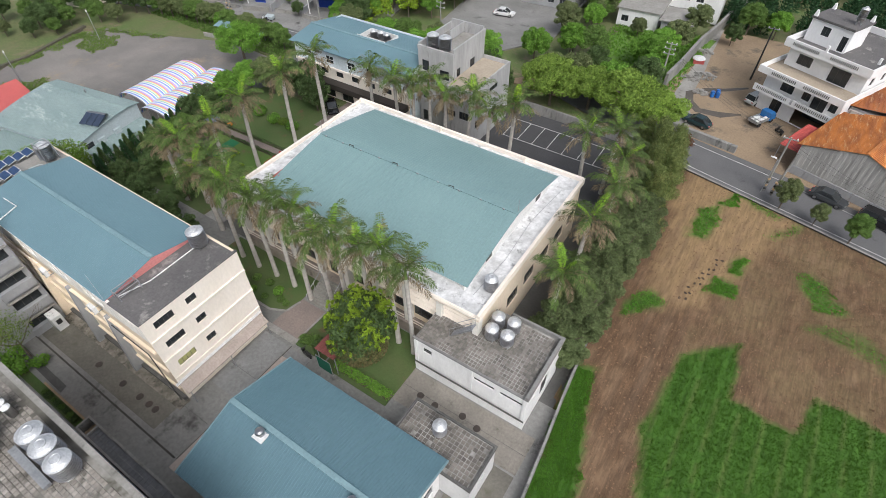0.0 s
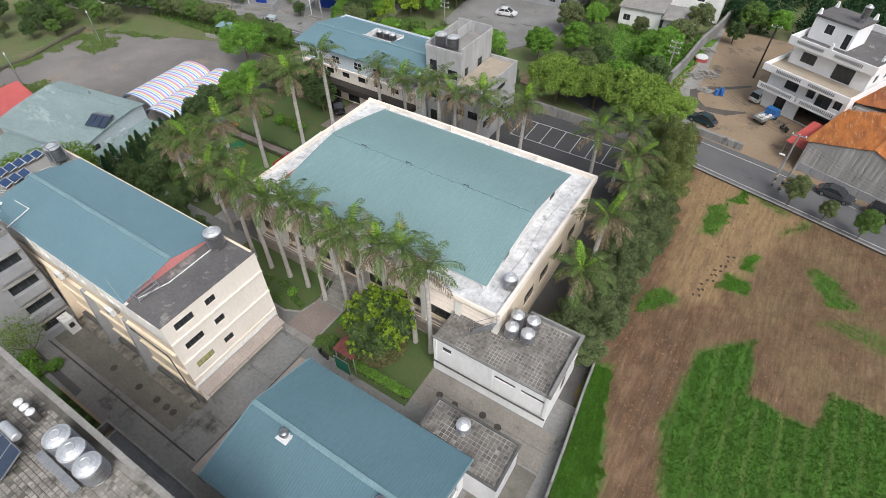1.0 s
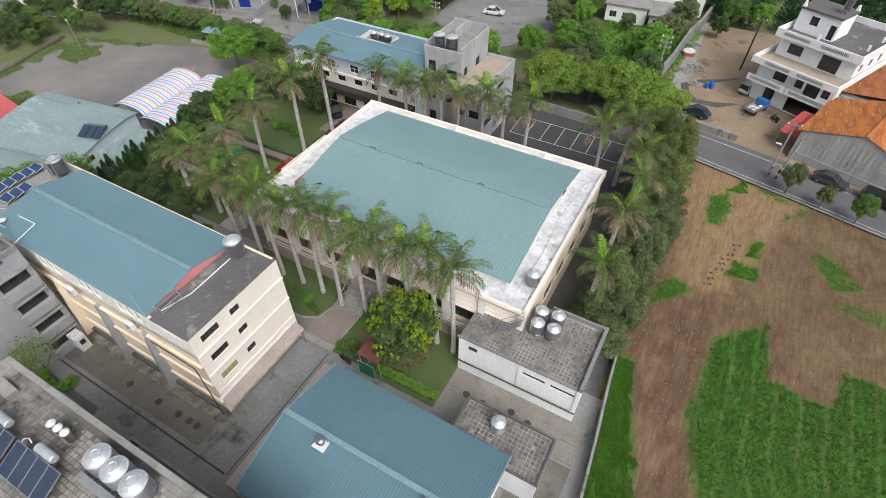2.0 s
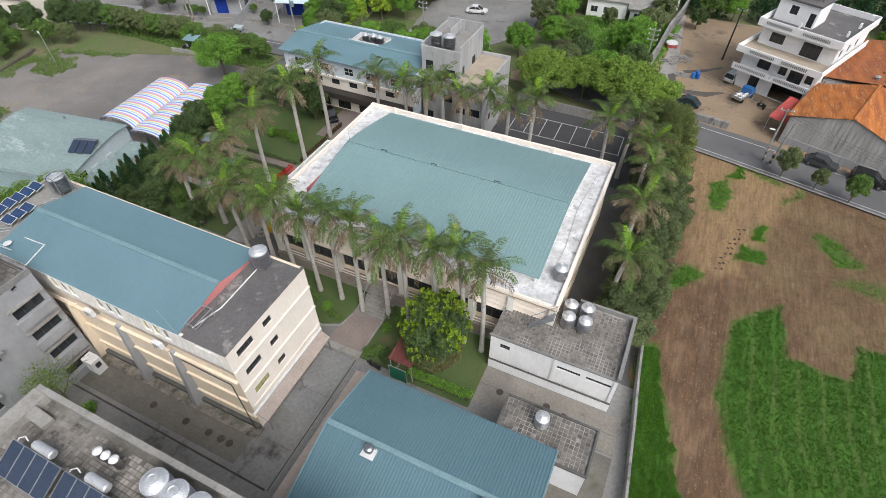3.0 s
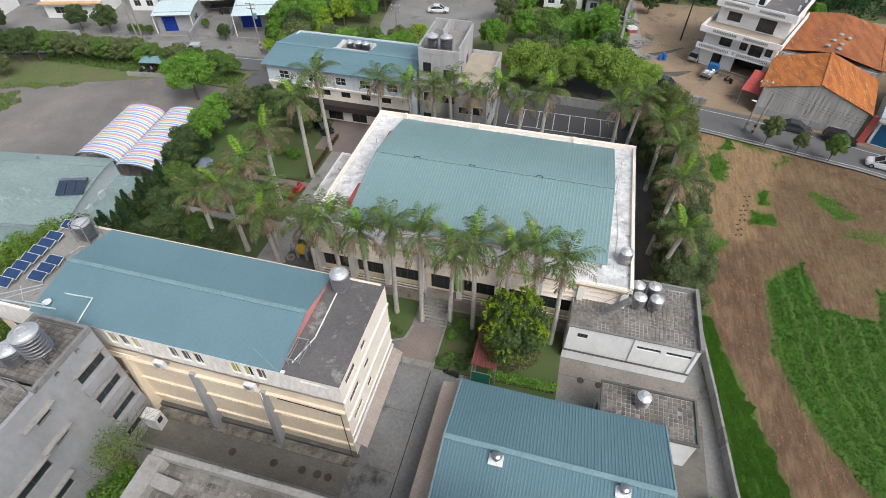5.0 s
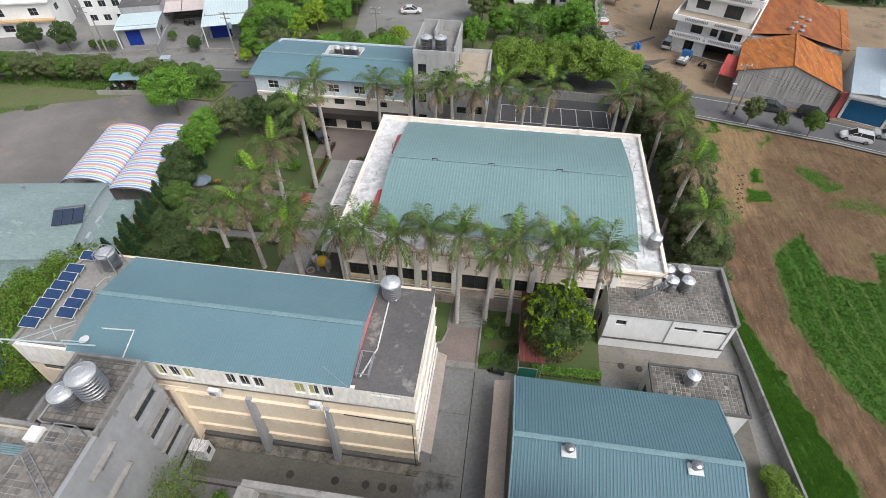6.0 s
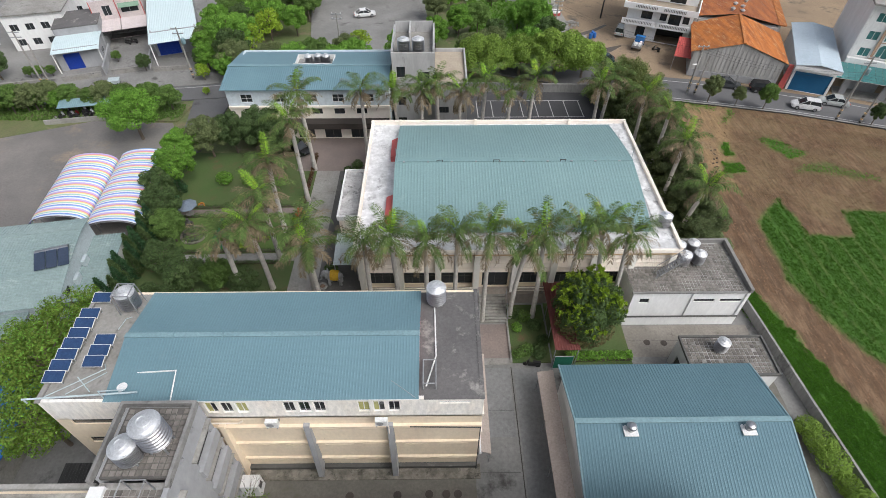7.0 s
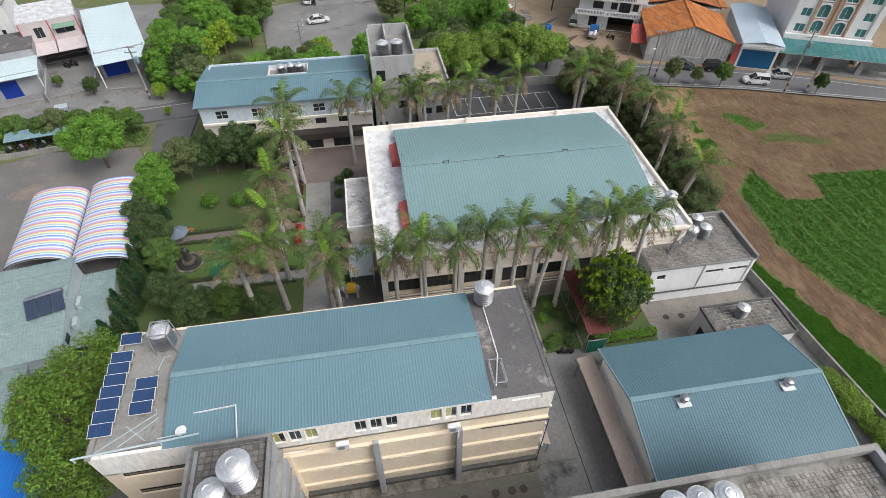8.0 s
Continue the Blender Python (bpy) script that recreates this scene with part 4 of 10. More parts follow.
# ---- pump shed ----
SHED_WALL = material("stained_white_shed_wall", (0.66, 0.66, 0.66), (0.52, 0.52, 0.52), big=0.5, fine=4, third=(0.26, 0.26, 0.255), third_at=0.62, spots=0.8, stretch=(1, 1, 0.35), grain=0.5, bump=0.1)
shed = thing("pump_shed", "low white shed with a gridded tile roof", "shed", (-12.1, 27.2, 0))
SX, SY, SZ = 3.8, 2.0, 3.7
fs = [Face((-SX, -SY), (SX, -SY)), Face((SX, -SY), (SX, SY)), Face((SX, SY), (-SX, SY)), Face((-SX, SY), (-SX, -SY))]
sh = [[], [(1.1, 2.5, 1.9, 2.6)], [(1, 2.2, 1.8, 2.6)], [(0.9, 2.2, 0.05, 2.2)]]
for f, h in zip(fs, sh):
    part("wall", f.wall(bmesh.new(), 0, SZ, h), SHED_WALL, shed)
window(shed, fs[1], sh[1][0], 3, 1, DARK_METAL)
window(shed, fs[2], sh[2][0], 2, 1, DARK_METAL)
bm = bmesh.new()
fs[3].box(bm, 0.91, 2.19, -0.12, -0.08, 0.06, 2.19)
part("door", bm, DARK_METAL, shed)
part("roof_slab", one_box(-SX - 0.1, -SY - 0.1, SZ, SX + 0.1, SY + 0.1, SZ + 0.15), JOINT_PALE, shed)
bm = bmesh.new()
for a in ((-SX - 0.12, -SY - 0.12, SX + 0.12, -SY + 0.06), (-SX - 0.12, SY - 0.06, SX + 0.12, SY + 0.12), (-SX - 0.12, -SY + 0.061, -SX + 0.06, SY - 0.061), (SX - 0.06, -SY + 0.061, SX + 0.12, SY - 0.061)):
    box(bm, a[0], a[1], SZ + 0.1, a[2], a[3], SZ + 0.35)
part("parapet", bm, CONCRETE_DARK, shed)
water_tank("single steel water tank on the pump shed", 0.55, 1.1, (-12.7, 27.8, SZ + 0.16), legs=0.2)

# ---- dining hall with the blue-green roof ----
dining = thing("dining_hall", "low white hall with a blue-green ribbed metal roof", "building", (-19.3, 20.0, 0))
DX, DY = 8.2, 5.3
df = [Face((-DX, -DY), (DX, -DY)), Face((DX, -DY), (DX, DY)), Face((DX, DY), (-DX, DY)), Face((-DX, DY), (-DX, -DY))]
for k, f in enumerate(df):
    holes = [(0.9 + 2.4 * i, 2.5 + 2.4 * i, 1.2, 2.9) for i in range((6, 4, 6, 0)[k])]
    part("wall", f.wall(bmesh.new(), 0, 4.2, holes), WALL_WHITE, dining)
    for h in holes:
        window(dining, f, h, 2, 1, STEEL_DULL)
bm = bmesh.new()
for x0, x1 in ((-DX, -DX + 0.2), (DX - 0.2, DX)):
    v = [(x0, -DY, 4.2), (x1, -DY, 4.2), (x1, DY, 4.2), (x0, DY, 4.2), (x0, -0.01, 5.85), (x1, -0.01, 5.85), (x1, 0.01, 5.85), (x0, 0.01, 5.85)]
    hexa(bm, v)
part("gable", bm, WHITE_PAINT, dining)
DRX0, DRX1 = -8.5, 8.5


def dine(y):
    s = abs(y) / 6.2
    return 4.22 + 1.8 * (1 - s)


prof = [(-6.15 + 12.3 * i / 20, dine(-6.15 + 12.3 * i / 20)) for i in range(21)]
r = part("roof", ribbed(bmesh.new(), DRX1 - DRX0, prof, 0.255, 0.024), ROOF_BLUEGREEN, dining, "blue-green ribbed roof sheets")
r.location = (DRX0, 0, 0)
part("ridge_cap", one_box(DRX0, -0.22, 6.0, DRX1, 0.22, 6.07), ROOF_TRIM, dining)
for x0 in (DRX0 - 0.06, DRX1 - 0.06):
    part("barge_board", ring_solid(bmesh.new(), [[(x0, y, z - 0.15), (x0 + 0.12, y, z - 0.15), (x0 + 0.12, y, z + 0.07), (x0, y, z + 0.07)] for y, z in prof[::10]]), ROOF_TRIM, dining)
for x in (-4.3, 4.9):
    v = thing("roof_vent", "spinning steel roof ventilator on a square flashing", "roof vent", (-19.3 + x, 19.3, dine(-0.7)), 0, "roof vents")
    part("flashing", one_box(-0.55, -0.55, 0.03, 0.55, 0.55, 0.1), WHITE_PAINT, v)
    part("collar", lathe([(0.26, 0.1), (0.24, 0.35)], 16), STEEL_DULL, v)
    part("turbine", lathe([(0.24, 0.35), (0.36, 0.45), (0.4, 0.6), (0.34, 0.74), (0.16, 0.82), (0.03, 0.83)], 18), STEEL, v)
bm = bmesh.new()
hexa(bm, [(-10.2, -6.1, 2.75), (-8.8, -6.1, 3.1), (-8.8, 6.3, 3.1), (-10.2, 6.3, 2.75), (-10.2, -6.1, 2.82), (-8.8, -6.1, 3.17), (-8.8, 6.3, 3.17), (-10.2, 6.3, 2.82)])
part("side_awning", bm, PINKISH, dining, "pinkish sheet awning along the wall")
for y in (-6, -2, 2, 6):
    part("awning_post", one_box(-10.1, y - 0.04, 0, -10.02, y + 0.04, 2.76), STEEL_DULL, dining)
# raised end walls
for x0, x1 in ((-DX - 0.1, -DX - 0.002),):
    part("skirting", one_box(x0, -DY, 0, x1, DY, 0.4), WALL_GREY, dining)

# maroon covered walk, green gate and hedge
walkway = thing("covered_walk", "maroon sheet roof over a covered walk", "canopy", (-26.3, 32.75, 0))
bm = ribbed(bmesh.new(), 2.4, [(-4.2, 2.95), (0, 3.05), (4.2, 2.95)], 0.25, 0.04)
r = part("roof", bm, MAROON, walkway)
r.location = (-1.2, 0, 0)
for x in (-1.1, 1.1):
    for y in (-4.0, -1.3, 1.3, 4.0):
        part("post", one_box(x - 0.04, y - 0.04, 0, x + 0.04, y + 0.04, 2.93), STEEL_DULL, walkway)
gate = thing("green_gate", "green netted metal gate beside the hedge", "gate", (-26.5, 28.4, 0))
GREEN_NET = material("green_netting", (0.02, 0.16, 0.10), (0.015, 0.12, 0.075), rough=0.8, fine=12)
bm = bmesh.new()
tube(bm, [(-0.9, 0, 0), (-0.9, 0, 2.1), (0.9, 0, 2.1), (0.9, 0, 0)], 0.04)
part("gate_frame", bm, STEEL_DULL, gate)
part("net", one_box(-0.86, -0.02, 0.1, 0.86, 0.02, 2.05), GREEN_NET, gate)


# ---- classroom block with the blue-grey roof ----
block = thing("classroom_block", "cream three-storey classroom block with a blue-grey metal roof", "building", (-51.0, 24.1, 0))
CX0, CX1, CY0, CY1 = -15.4, 15.72, -4.95, 4.9
TOP = 11.13
south, east, north, west = Face((CX0, CY0), (CX1, CY0)), Face((CX1, CY0), (CX1, CY1)), Face((CX1, CY1), (CX0, CY1)), Face((CX0, CY1), (CX0, CY0))


def su(x):
    return x + 51.0 - CX0


CREAM_WHITE = material("rust_stained_white_plaster", (0.85, 0.83, 0.79), (0.82, 0.77, 0.69), big=0.5, fine=4, third=(0.62, 0.48, 0.34), third_at=0.70, spots=0.9, stretch=(1, 1, 0.35))
top_win = []
for x in (-54.7, -49.2, -43.9):
    for k in range(3):
        top_win.append((su(x) + 1.08 * k - 0.3, su(x) + 1.08 * k + 0.5, 9.55, 11.0))
top_win.append((su(-38.4), su(-36.2), 10.6, 10.95))
slots = []
for x0, x1 in ((-53.3, -51.4), (-50.4, -48.8), (-47.3, -45.4), (-44.3, -42.6), (-41.2, -39.4), (-38.3, -36.3)):
    for z in (6.86, 4.08, 1.28):
        slots.append((su(x0) - 0.2, su(x1) + 0.15, z, z + 0.42))
for x0, x1 in ((-65.4, -61.0), (-59.6, -57.7)):
    for z in (8.0, 5.0, 2.0):
        slots.append((su(x0), su(x1), z, z + 0.9))
part("wall", south.wall(bmesh.new(), 0, 8.75, slots), WALL_CREAM, block, "cream wall with narrow dark openings")
part("wall", south.wall(bmesh.new(), 8.75, TOP + 0.17, top_win), CREAM_WHITE, block, "white top-storey wall with rust stains")
for i, h in enumerate(top_win[:-1]):
    window(block, south, h, 2, 1, WHITE_PAINT, [[GLASS_YELLOW, GLASS], [GLASS, GLASS], [GLASS_YELLOW, GLASS_YELLOW]][(i + i // 3) % 3] if i // 3 != 1 else GLASS, bar=0.04)
window(block, south, top_win[-1], 4, 1, WHITE_PAINT)
for h in slots:
    window(block, south, h, 3, 1, DARK_METAL, bar=0.03)
e_holes = []
for z in (9.75, 7.1, 4.3):
    e_holes += [(0.95, 2.75, z, z + 0.85), (4.0, 5.0, z, z + 0.8)]
part("wall", east.wall(bmesh.new(), 0, TOP + 0.17, e_holes), CREAM_PALE, block)
for i, h in enumerate(e_holes):
    window(block, east, h, 4 if i % 2 == 0 else 2, 1, DARK_METAL, GLASS_YELLOW if i == 4 else GLASS, bar=0.04)
n_holes = [(1.5 + 3.6 * i, 3.6 + 3.6 * i, z, z + 1.4) for i in range(8) for z in (1.0, 4.3, 7.6)]
part("wall", north.wall(bmesh.new(), 0, TOP + 0.17, n_holes), WALL_CREAM, block)
part("wall", west.wall(bmesh.new(), 0, TOP + 0.17, [(2 + 3 * i, 4 + 3 * i, z, z + 1.2) for i in range(2) for z in (1.2, 4.4, 7.6)]), WALL_CREAM, block)
for h in n_holes:
    window(block, north, h, 3, 1, STEEL_DULL)
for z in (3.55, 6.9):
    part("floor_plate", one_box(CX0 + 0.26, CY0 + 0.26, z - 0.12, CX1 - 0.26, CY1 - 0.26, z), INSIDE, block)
# ledges on the gallery side and on the end wall
for z0, z1, d in ((7.5, 7.7, 0.26), (4.7, 4.86, 0.2), (1.9, 2.06, 0.2)):
    bm = bmesh.new()
    south.box(bm, 6.0, south.length, 0.002, d, z0, z1)
    part("ledge", bm, WALL_CREAM, block)
for z0, z1, d in ((8.75, 8.95, 0.14), (6.0, 6.15, 0.14), (3.4, 3.5, 0.1)):
    bm = bmesh.new()
    east.box(bm, 0.0, east.length, 0.002, d, z0, z1)
    part("ledge", bm, CREAM_PALE, block)
for x in (-54.55, -48.3, -42.1):
    bm = bmesh.new()
    a, b = su(x) - 0.22, su(x) + 0.22
    hexa(bm, [south.at(a, 1.0, 0), south.at(b, 1.0, 0), south.at(b, 0.002, 0), south.at(a, 0.002, 0), south.at(a, 0.3, 7.9), south.at(b, 0.3, 7.9), south.at(b, 0.002, 7.9), south.at(a, 0.002, 7.9)])
    part("buttress", bm, WALL_CREAM if x == -54.55 else WALL_GREY, block)
part("plinth", south.box(bmesh.new(), 6.0, south.length, 0.003, 0.35, 0, 0.5), CONCRETE_DARK, block)
for u in (24.2, 9.5, 9.9):
    bm = bmesh.new()
    tube(bm, [south.at(u, 0.4, 0.3), south.at(u, 0.34, 7.9)], 0.06)
    part("downpipe", bm, CREAM_PALE, block)
bm = bmesh.new()
tube(bm, [south.at(6.5, 0.2, 8.3), south.at(13.2, 0.2, 8.3), south.at(13.6, 0.2, 8.6)], 0.06)
part("pipe", bm, CREAM_PALE, block)
bm = bmesh.new()
tube(bm, [south.at(25.8, 0.5, 8.1), south.at(31.0, 0.55, 8.0), south.at(31.0, 0.55, 0.4)], 0.045)
part("pipe", bm, DARK_METAL, block)
# flat roof ends and the metal roof between
part("roof_slab", one_box(CX0 + 0.251, CY0 + 0.251, TOP, CX1 - 0.251, CY1 - 0.251, TOP + 0.18), ROOF_SLAB, block, "dark stained flat roof slab")
part("roof_kerb", one_box(11.5, CY0 - 0.06, TOP + 0.172, CX1 + 0.06, CY0 + 0.25, TOP + 0.22), ROOF_SLAB, block)
part("roof_kerb", one_box(CX1 - 0.25, CY0 + 0.251, TOP + 0.172, CX1 + 0.06, CY1 + 0.06, TOP + 0.22), ROOF_SLAB, block)
part("roof_kerb", one_box(CX0 - 0.08, CY0 - 0.08, TOP + 0.172, CX0 + 0.25, CY1 + 0.08, TOP + 0.3), CONCRETE_PALE, block)
MX0, MX1 = -10.8, 11.15
prof = [(-5.0, 11.36), (-2.6, 11.78), (-0.08, 12.28), (2.4, 11.78), (4.75, 11.36)]
r = part("metal_roof", ribbed(bmesh.new(), MX1 - MX0, prof, 0.22, 0.013), ROOF_BLUE, block, "blue-grey ribbed metal roof")
r.location = (MX0, 0, 0)
for x0 in np.arange(MX0, MX1 - 0.1, 3.64):
    part("ridge_cap", one_box(x0, -0.28, 12.26, min(x0 + 3.6, MX1), 0.12, 12.36), ROOF_TRIM, block)
bm = bmesh.new()
ring_solid(bm, [[(MX1 - 0.12, y, TOP + 0.18), (MX1 - 0.02, y, TOP + 0.18), (MX1 - 0.02, y, z - 0.05), (MX1 - 0.12, y, z - 0.05)] for y, z in prof])
part("gable", bm, PINK_SHEET, block, "faded pink gable infill")
part("gable", one_box(MX0 + 0.05, -4.9, TOP + 0.18, MX0 + 0.15, 4.9, 11.34), WHITE_PAINT, block)
part("eave_wall", one_box(MX0 + 0.16, CY0 + 0.02, TOP + 0.181, MX1 - 0.13, CY0 + 0.15, 11.3), WHITE_PAINT, block)
part("eave_trim", one_box(MX0, -5.035, 11.33, MX1, -5.003, 11.38), WHITE_PAINT, block)
bm = bmesh.new()
tube(bm, [(MX1 + 0.5, -4.0, TOP + 0.22), (MX1 + 1.2, -1.5, TOP + 0.22), (MX1 + 1.1, 3.0, TOP + 0.24)], 0.06)
part("roof_pipe", bm, WHITE_PAINT, block)
bm = bmesh.new()
for y in (-4.2, -2.3):
    tube(bm, [(MX1 + 0.3, y, TOP + 0.18), (MX1 + 0.3, y, TOP + 1.0), (MX1 + 1.2, y, TOP + 1.0), (MX1 + 1.2, y, TOP + 0.18)], 0.045)
for zz in (0.6, 1.0):
    for xx in (0.3, 1.2):
        tube(bm, [(MX1 + xx, -4.2, TOP + zz), (MX1 + xx, -2.3, TOP + zz)], 0.045)
part("hatch_rail", bm, STEEL_DULL, block, "dull steel guard rail round the roof hatch")
bm = bmesh.new()
tube(bm, [(MX1 - 0.2, -4.9, 11.35), (MX1 - 1.8, -4.6, 13.2)], 0.02)
part("antenna", bm, STEEL_DULL, block)
bm = bmesh.new()
tube(bm, [(-10.9, -2.9, 11.5), (-6.2, -2.9, 11.95), (-6.0, -5.3, 11.5)], 0.06)
part("roof_pipe", bm, WHITE_PAINT, block)
part("sky_dish", lathe([(0.02, 0), (0.25, 0.05), (0.34, 0.1), (0.36, 0.12)], 16, (-9.6, -4.1, 11.7)), WHITE_PAINT, block)
# sloping awning along the foot of the end wall
bm = bmesh.new()
hexa(bm, [east.at(0.0, 1.12, 1.95), east.at(9.6, 1.12, 1.95), east.at(9.6, 0.02, 2.6), east.at(0.0, 0.02, 2.6), east.at(0.0, 1.12, 2.02), east.at(9.6, 1.12, 2.02), east.at(9.6, 0.02, 2.67), east.at(0.0, 0.02, 2.67)])
part("awning", bm, PINKISH, block, "sloping pinkish sheet awning")
for dz, r_, m in ((2.78, 0.09, WHITE_PAINT), (3.0, 0.05, WHITE_PAINT)):
    bm = bmesh.new()
    tube(bm, [east.at(-0.3, 0.16, dz), east.at(9.7, 0.16, dz)], r_)
    part("pipe", bm, m, block)
for u in (0.2, 4.8, 9.4):
    part("awning_post", east.box(bmesh.new(), u - 0.04, u + 0.03, 0.98, 1.04, 0, 2.0), STEEL_DULL, block)
water_tank("ribbed steel water tank on the classroom block's roof", 0.74, 1.5, (-38.6, 27.75, TOP + 0.18), legs=0.25)
t = water_tank("steel water tank in a tilted pipe frame", 0.75, 1.5, (-62.9, 27.4, TOP + 0.18), legs=0.4)
for k in range(4):
    a = math.pi / 4 + k * math.pi / 2
    bm = bmesh.new()
    tube(bm, [(1.05 * math.cos(a), 1.05 * math.sin(a), 0), (0.9 * math.cos(a), 0.9 * math.sin(a), 2.2), (0.9 * math.cos(a + math.pi / 2), 0.9 * math.sin(a + math.pi / 2), 2.2)], 0.05)
    part("frame_bar", bm, STEEL_DULL, t)
for x, z in ((-50.5, 7.95), (-42.6, 8.05)):
    t = thing("air_conditioner", "white outdoor air conditioner on the classroom wall", "air conditioner", (x, 18.72, z + 0.4), 0, "air conditioners")
    part("casing", one_box(-0.45, -0.28, 0.25, 0.45, 0.06, 0.95), WHITE_PAINT, t)
    part("fan_grille", lathe([(0.26, 0), (0.26, 0.02), (0.06, 0.03)], 14), STEEL_DULL, t).matrix_basis = pose(-0.1, -0.29, 0.6, 90, 0, 0)
    for dx in (-0.35, 0.35):
        part("bracket", one_box(dx - 0.03, -0.35, 0.18, dx + 0.03, 0.44, 0.25), STEEL_DULL, t)


part("terrace_screed", one_box(CX0 + 0.3, CY0 + 0.3, TOP + 0.181, MX0 - 0.05, CY1 - 0.3, TOP + 0.188), CONCRETE_PALE, block, "pale stained terrace screed")
array = thing("solar_array", "rows of blue solar panels on the roof terrace", "solar array", (-65, 24, TOP + 0.18))


def solar_panel(x, y, w=1.5, d=0.9, tilt=14):
    m = pose(x + 65, y - 24, 0.42, tilt - 90, 0, 0)
    f = Face((-w / 2, -0.04), (w / 2, -0.04))
    e = 0.03
    gaps = [(e, w - e, -d / 2 + e, d / 2 - e)]
    p = part("panel", f.wall(bmesh.new(), -d / 2, d / 2, gaps, 0.05, 0.0, w), WHITE_PAINT, array, "pale panel frame")
    p.matrix_basis = m
    part("cell_face", one_box(-w / 2 + 0.031, -0.03, -d / 2 + 0.031, w / 2 - 0.031, 0.002, d / 2 - 0.031), SOLAR, p)
    for dx in (-w / 2 + 0.1, w / 2 - 0.1):
        for dy in (-d / 2 + 0.1, d / 2 - 0.1):
            q = part("leg", one_box(x + 65 + dx - 0.025, y - 24 + dy - 0.025, 0, x + 65 + dx + 0.025, y - 24 + dy + 0.025, 0.41 + dy * 0.25), STEEL_DULL, array)


solar_panel(-65.55, 28.15)
for k in range(7):
    solar_panel(-65.85, 26.55 - 0.94 * k)
for k in range(3):
    solar_panel(-63.6, 24.05 - 0.94 * k)
PIPE_PALE = material("pale_blue_painted_pipe", (0.50, 0.58, 0.60), (0.42, 0.50, 0.53), rough=0.5, fine=6, bump=0.05)
rack = thing("roof_pipework", "pale pipes and beams along the terrace edge", "pipework", (0, 0, TOP + 0.18))
for pts, r_ in (([(-67.1, 19.1, 0.5), (-59.4, 19.6, 0.5)], 0.1), ([(-67.0, 19.1, 0), (-67.0, 19.1, 0.5)], 0.08), ([(-66, 19.5, 0.1), (-62.5, 21.6, 0.3), (-62.3, 21.6, 0.9)], 0.05), ([(-64.6, 19.7, 0.1), (-62.3, 21.3, 0.3)], 0.05), ([(-64.3, 21.0, 0.2), (-62.9, 19.8, 0.2)], 0.05), ([(-63.2, 25.2, 0.1), (-63.0, 26.2, 0.1), (-62.6, 26.4, 0.1)], 0.05), ([(-61.8, 19.4, 0), (-61.8, 19.4, 1.0), (-60, 19.5, 1.0)], 0.06)):
    part("pipe", tube(bmesh.new(), pts, r_ * 0.7), PIPE_PALE, rack)

# ---- grey dormitory with its stair tower and rooftop tanks ----
TOWER_RIM = material("grimy_concrete_rim", (0.27, 0.265, 0.255), (0.17, 0.167, 0.16), big=0.6, fine=4, third=(0.08, 0.078, 0.072), third_at=0.57, spots=1.0)
dorm = thing("dormitory", "weathered grey dormitory with stepped stair windows", "building", (-59.5, 8.0, 0))
GX0, GX1, GY0, GYM, GY1 = -9.0, 5.0, -14.0, 5.4, 10.25
ge, gs = Face((GX1, GY0), (GX1, GY1)), Face((GX0, GY0), (GX1, GY0))
gw, gn = Face((GX0, GYM), (GX0, GY0)), Face((GX1, GY1), (0.3, GY1))
stairs_ = [(21.3, 23.8, z, z + 1.3) for z in (9.4, 6.5, 3.7, 0.9)]
small_ = [(17.6, 18.8, 10.2, 10.75), (17.4, 18.6, 7.4, 7.95), (12.0, 16.4, 6.6, 7.7), (12.0, 16.4, 3.4, 4.5), (5.0, 9.0, 9.0, 10.2), (5.0, 9.0, 6.0, 7.2), (20.4, 20.8, 12.0, 12.35), (22.4, 22.8, 12.05, 12.4)]
part("wall", ge.wall(bmesh.new(), 0, 12.5, stairs_ + small_), WALL_GREY, dorm)
for h in stairs_ + small_[:6]:
    window(dorm, ge, h, 3, 1, DARK_METAL, deep=0.18)
for h in stairs_:
    part("window_box", ge.box(bmesh.new(), h[0] - 0.3, h[1] + 0.3, 0.002, 0.3, h[2] - 1.0, h[2] - 0.02), WALL_GREY, dorm)
    part("hood", ge.box(bmesh.new(), h[0] - 0.3, h[1] + 0.3, 0.002, 0.34, h[3] + 0.02, h[3] + 0.14), CONCRETE_PALE, dorm)
for h in small_[:6]:
    part("hood", ge.box(bmesh.new(), h[0] - 1.0, h[1] + 0.4, 0.002, 0.45, h[3] + 0.3, h[3] + 0.42), CONCRETE_PALE, dorm)
part("wall", gs.wall(bmesh.new(), 0, 12.0, [(1.5, 4, 8, 9.4), (6, 8.5, 8, 9.4)]), WALL_GREY, dorm)
part("wall", gw.wall(bmesh.new(), 0, 12.0, [(2 + 4 * i, 4.5 + 4 * i, z, z + 1.3) for i in range(4) for z in (2, 5.2, 8.4)]), WALL_GREY, dorm)
part("wall", gn.wall(bmesh.new(), 0, 12.5, [(1.5, 3.2, 8, 9.3)]), WALL_GREY, dorm)
part("wall", Face((0.3, GY1), (0.3, GYM)).wall(bmesh.new(), 0, 12.5), WALL_GREY, dorm)
part("wall", Face((0.3, GYM), (GX0, GYM)).wall(bmesh.new(), 0, 11.4, [(1.5, 3.2, 7.4, 8.6), (5.0, 6.8, 7.4, 8.6)]), WALL_CREAM, dorm)
part("roof_slab", one_box(0.56, GYM, 12.3, GX1 - 0.26, GY1 - 0.26, 12.6), JOINT, dorm)
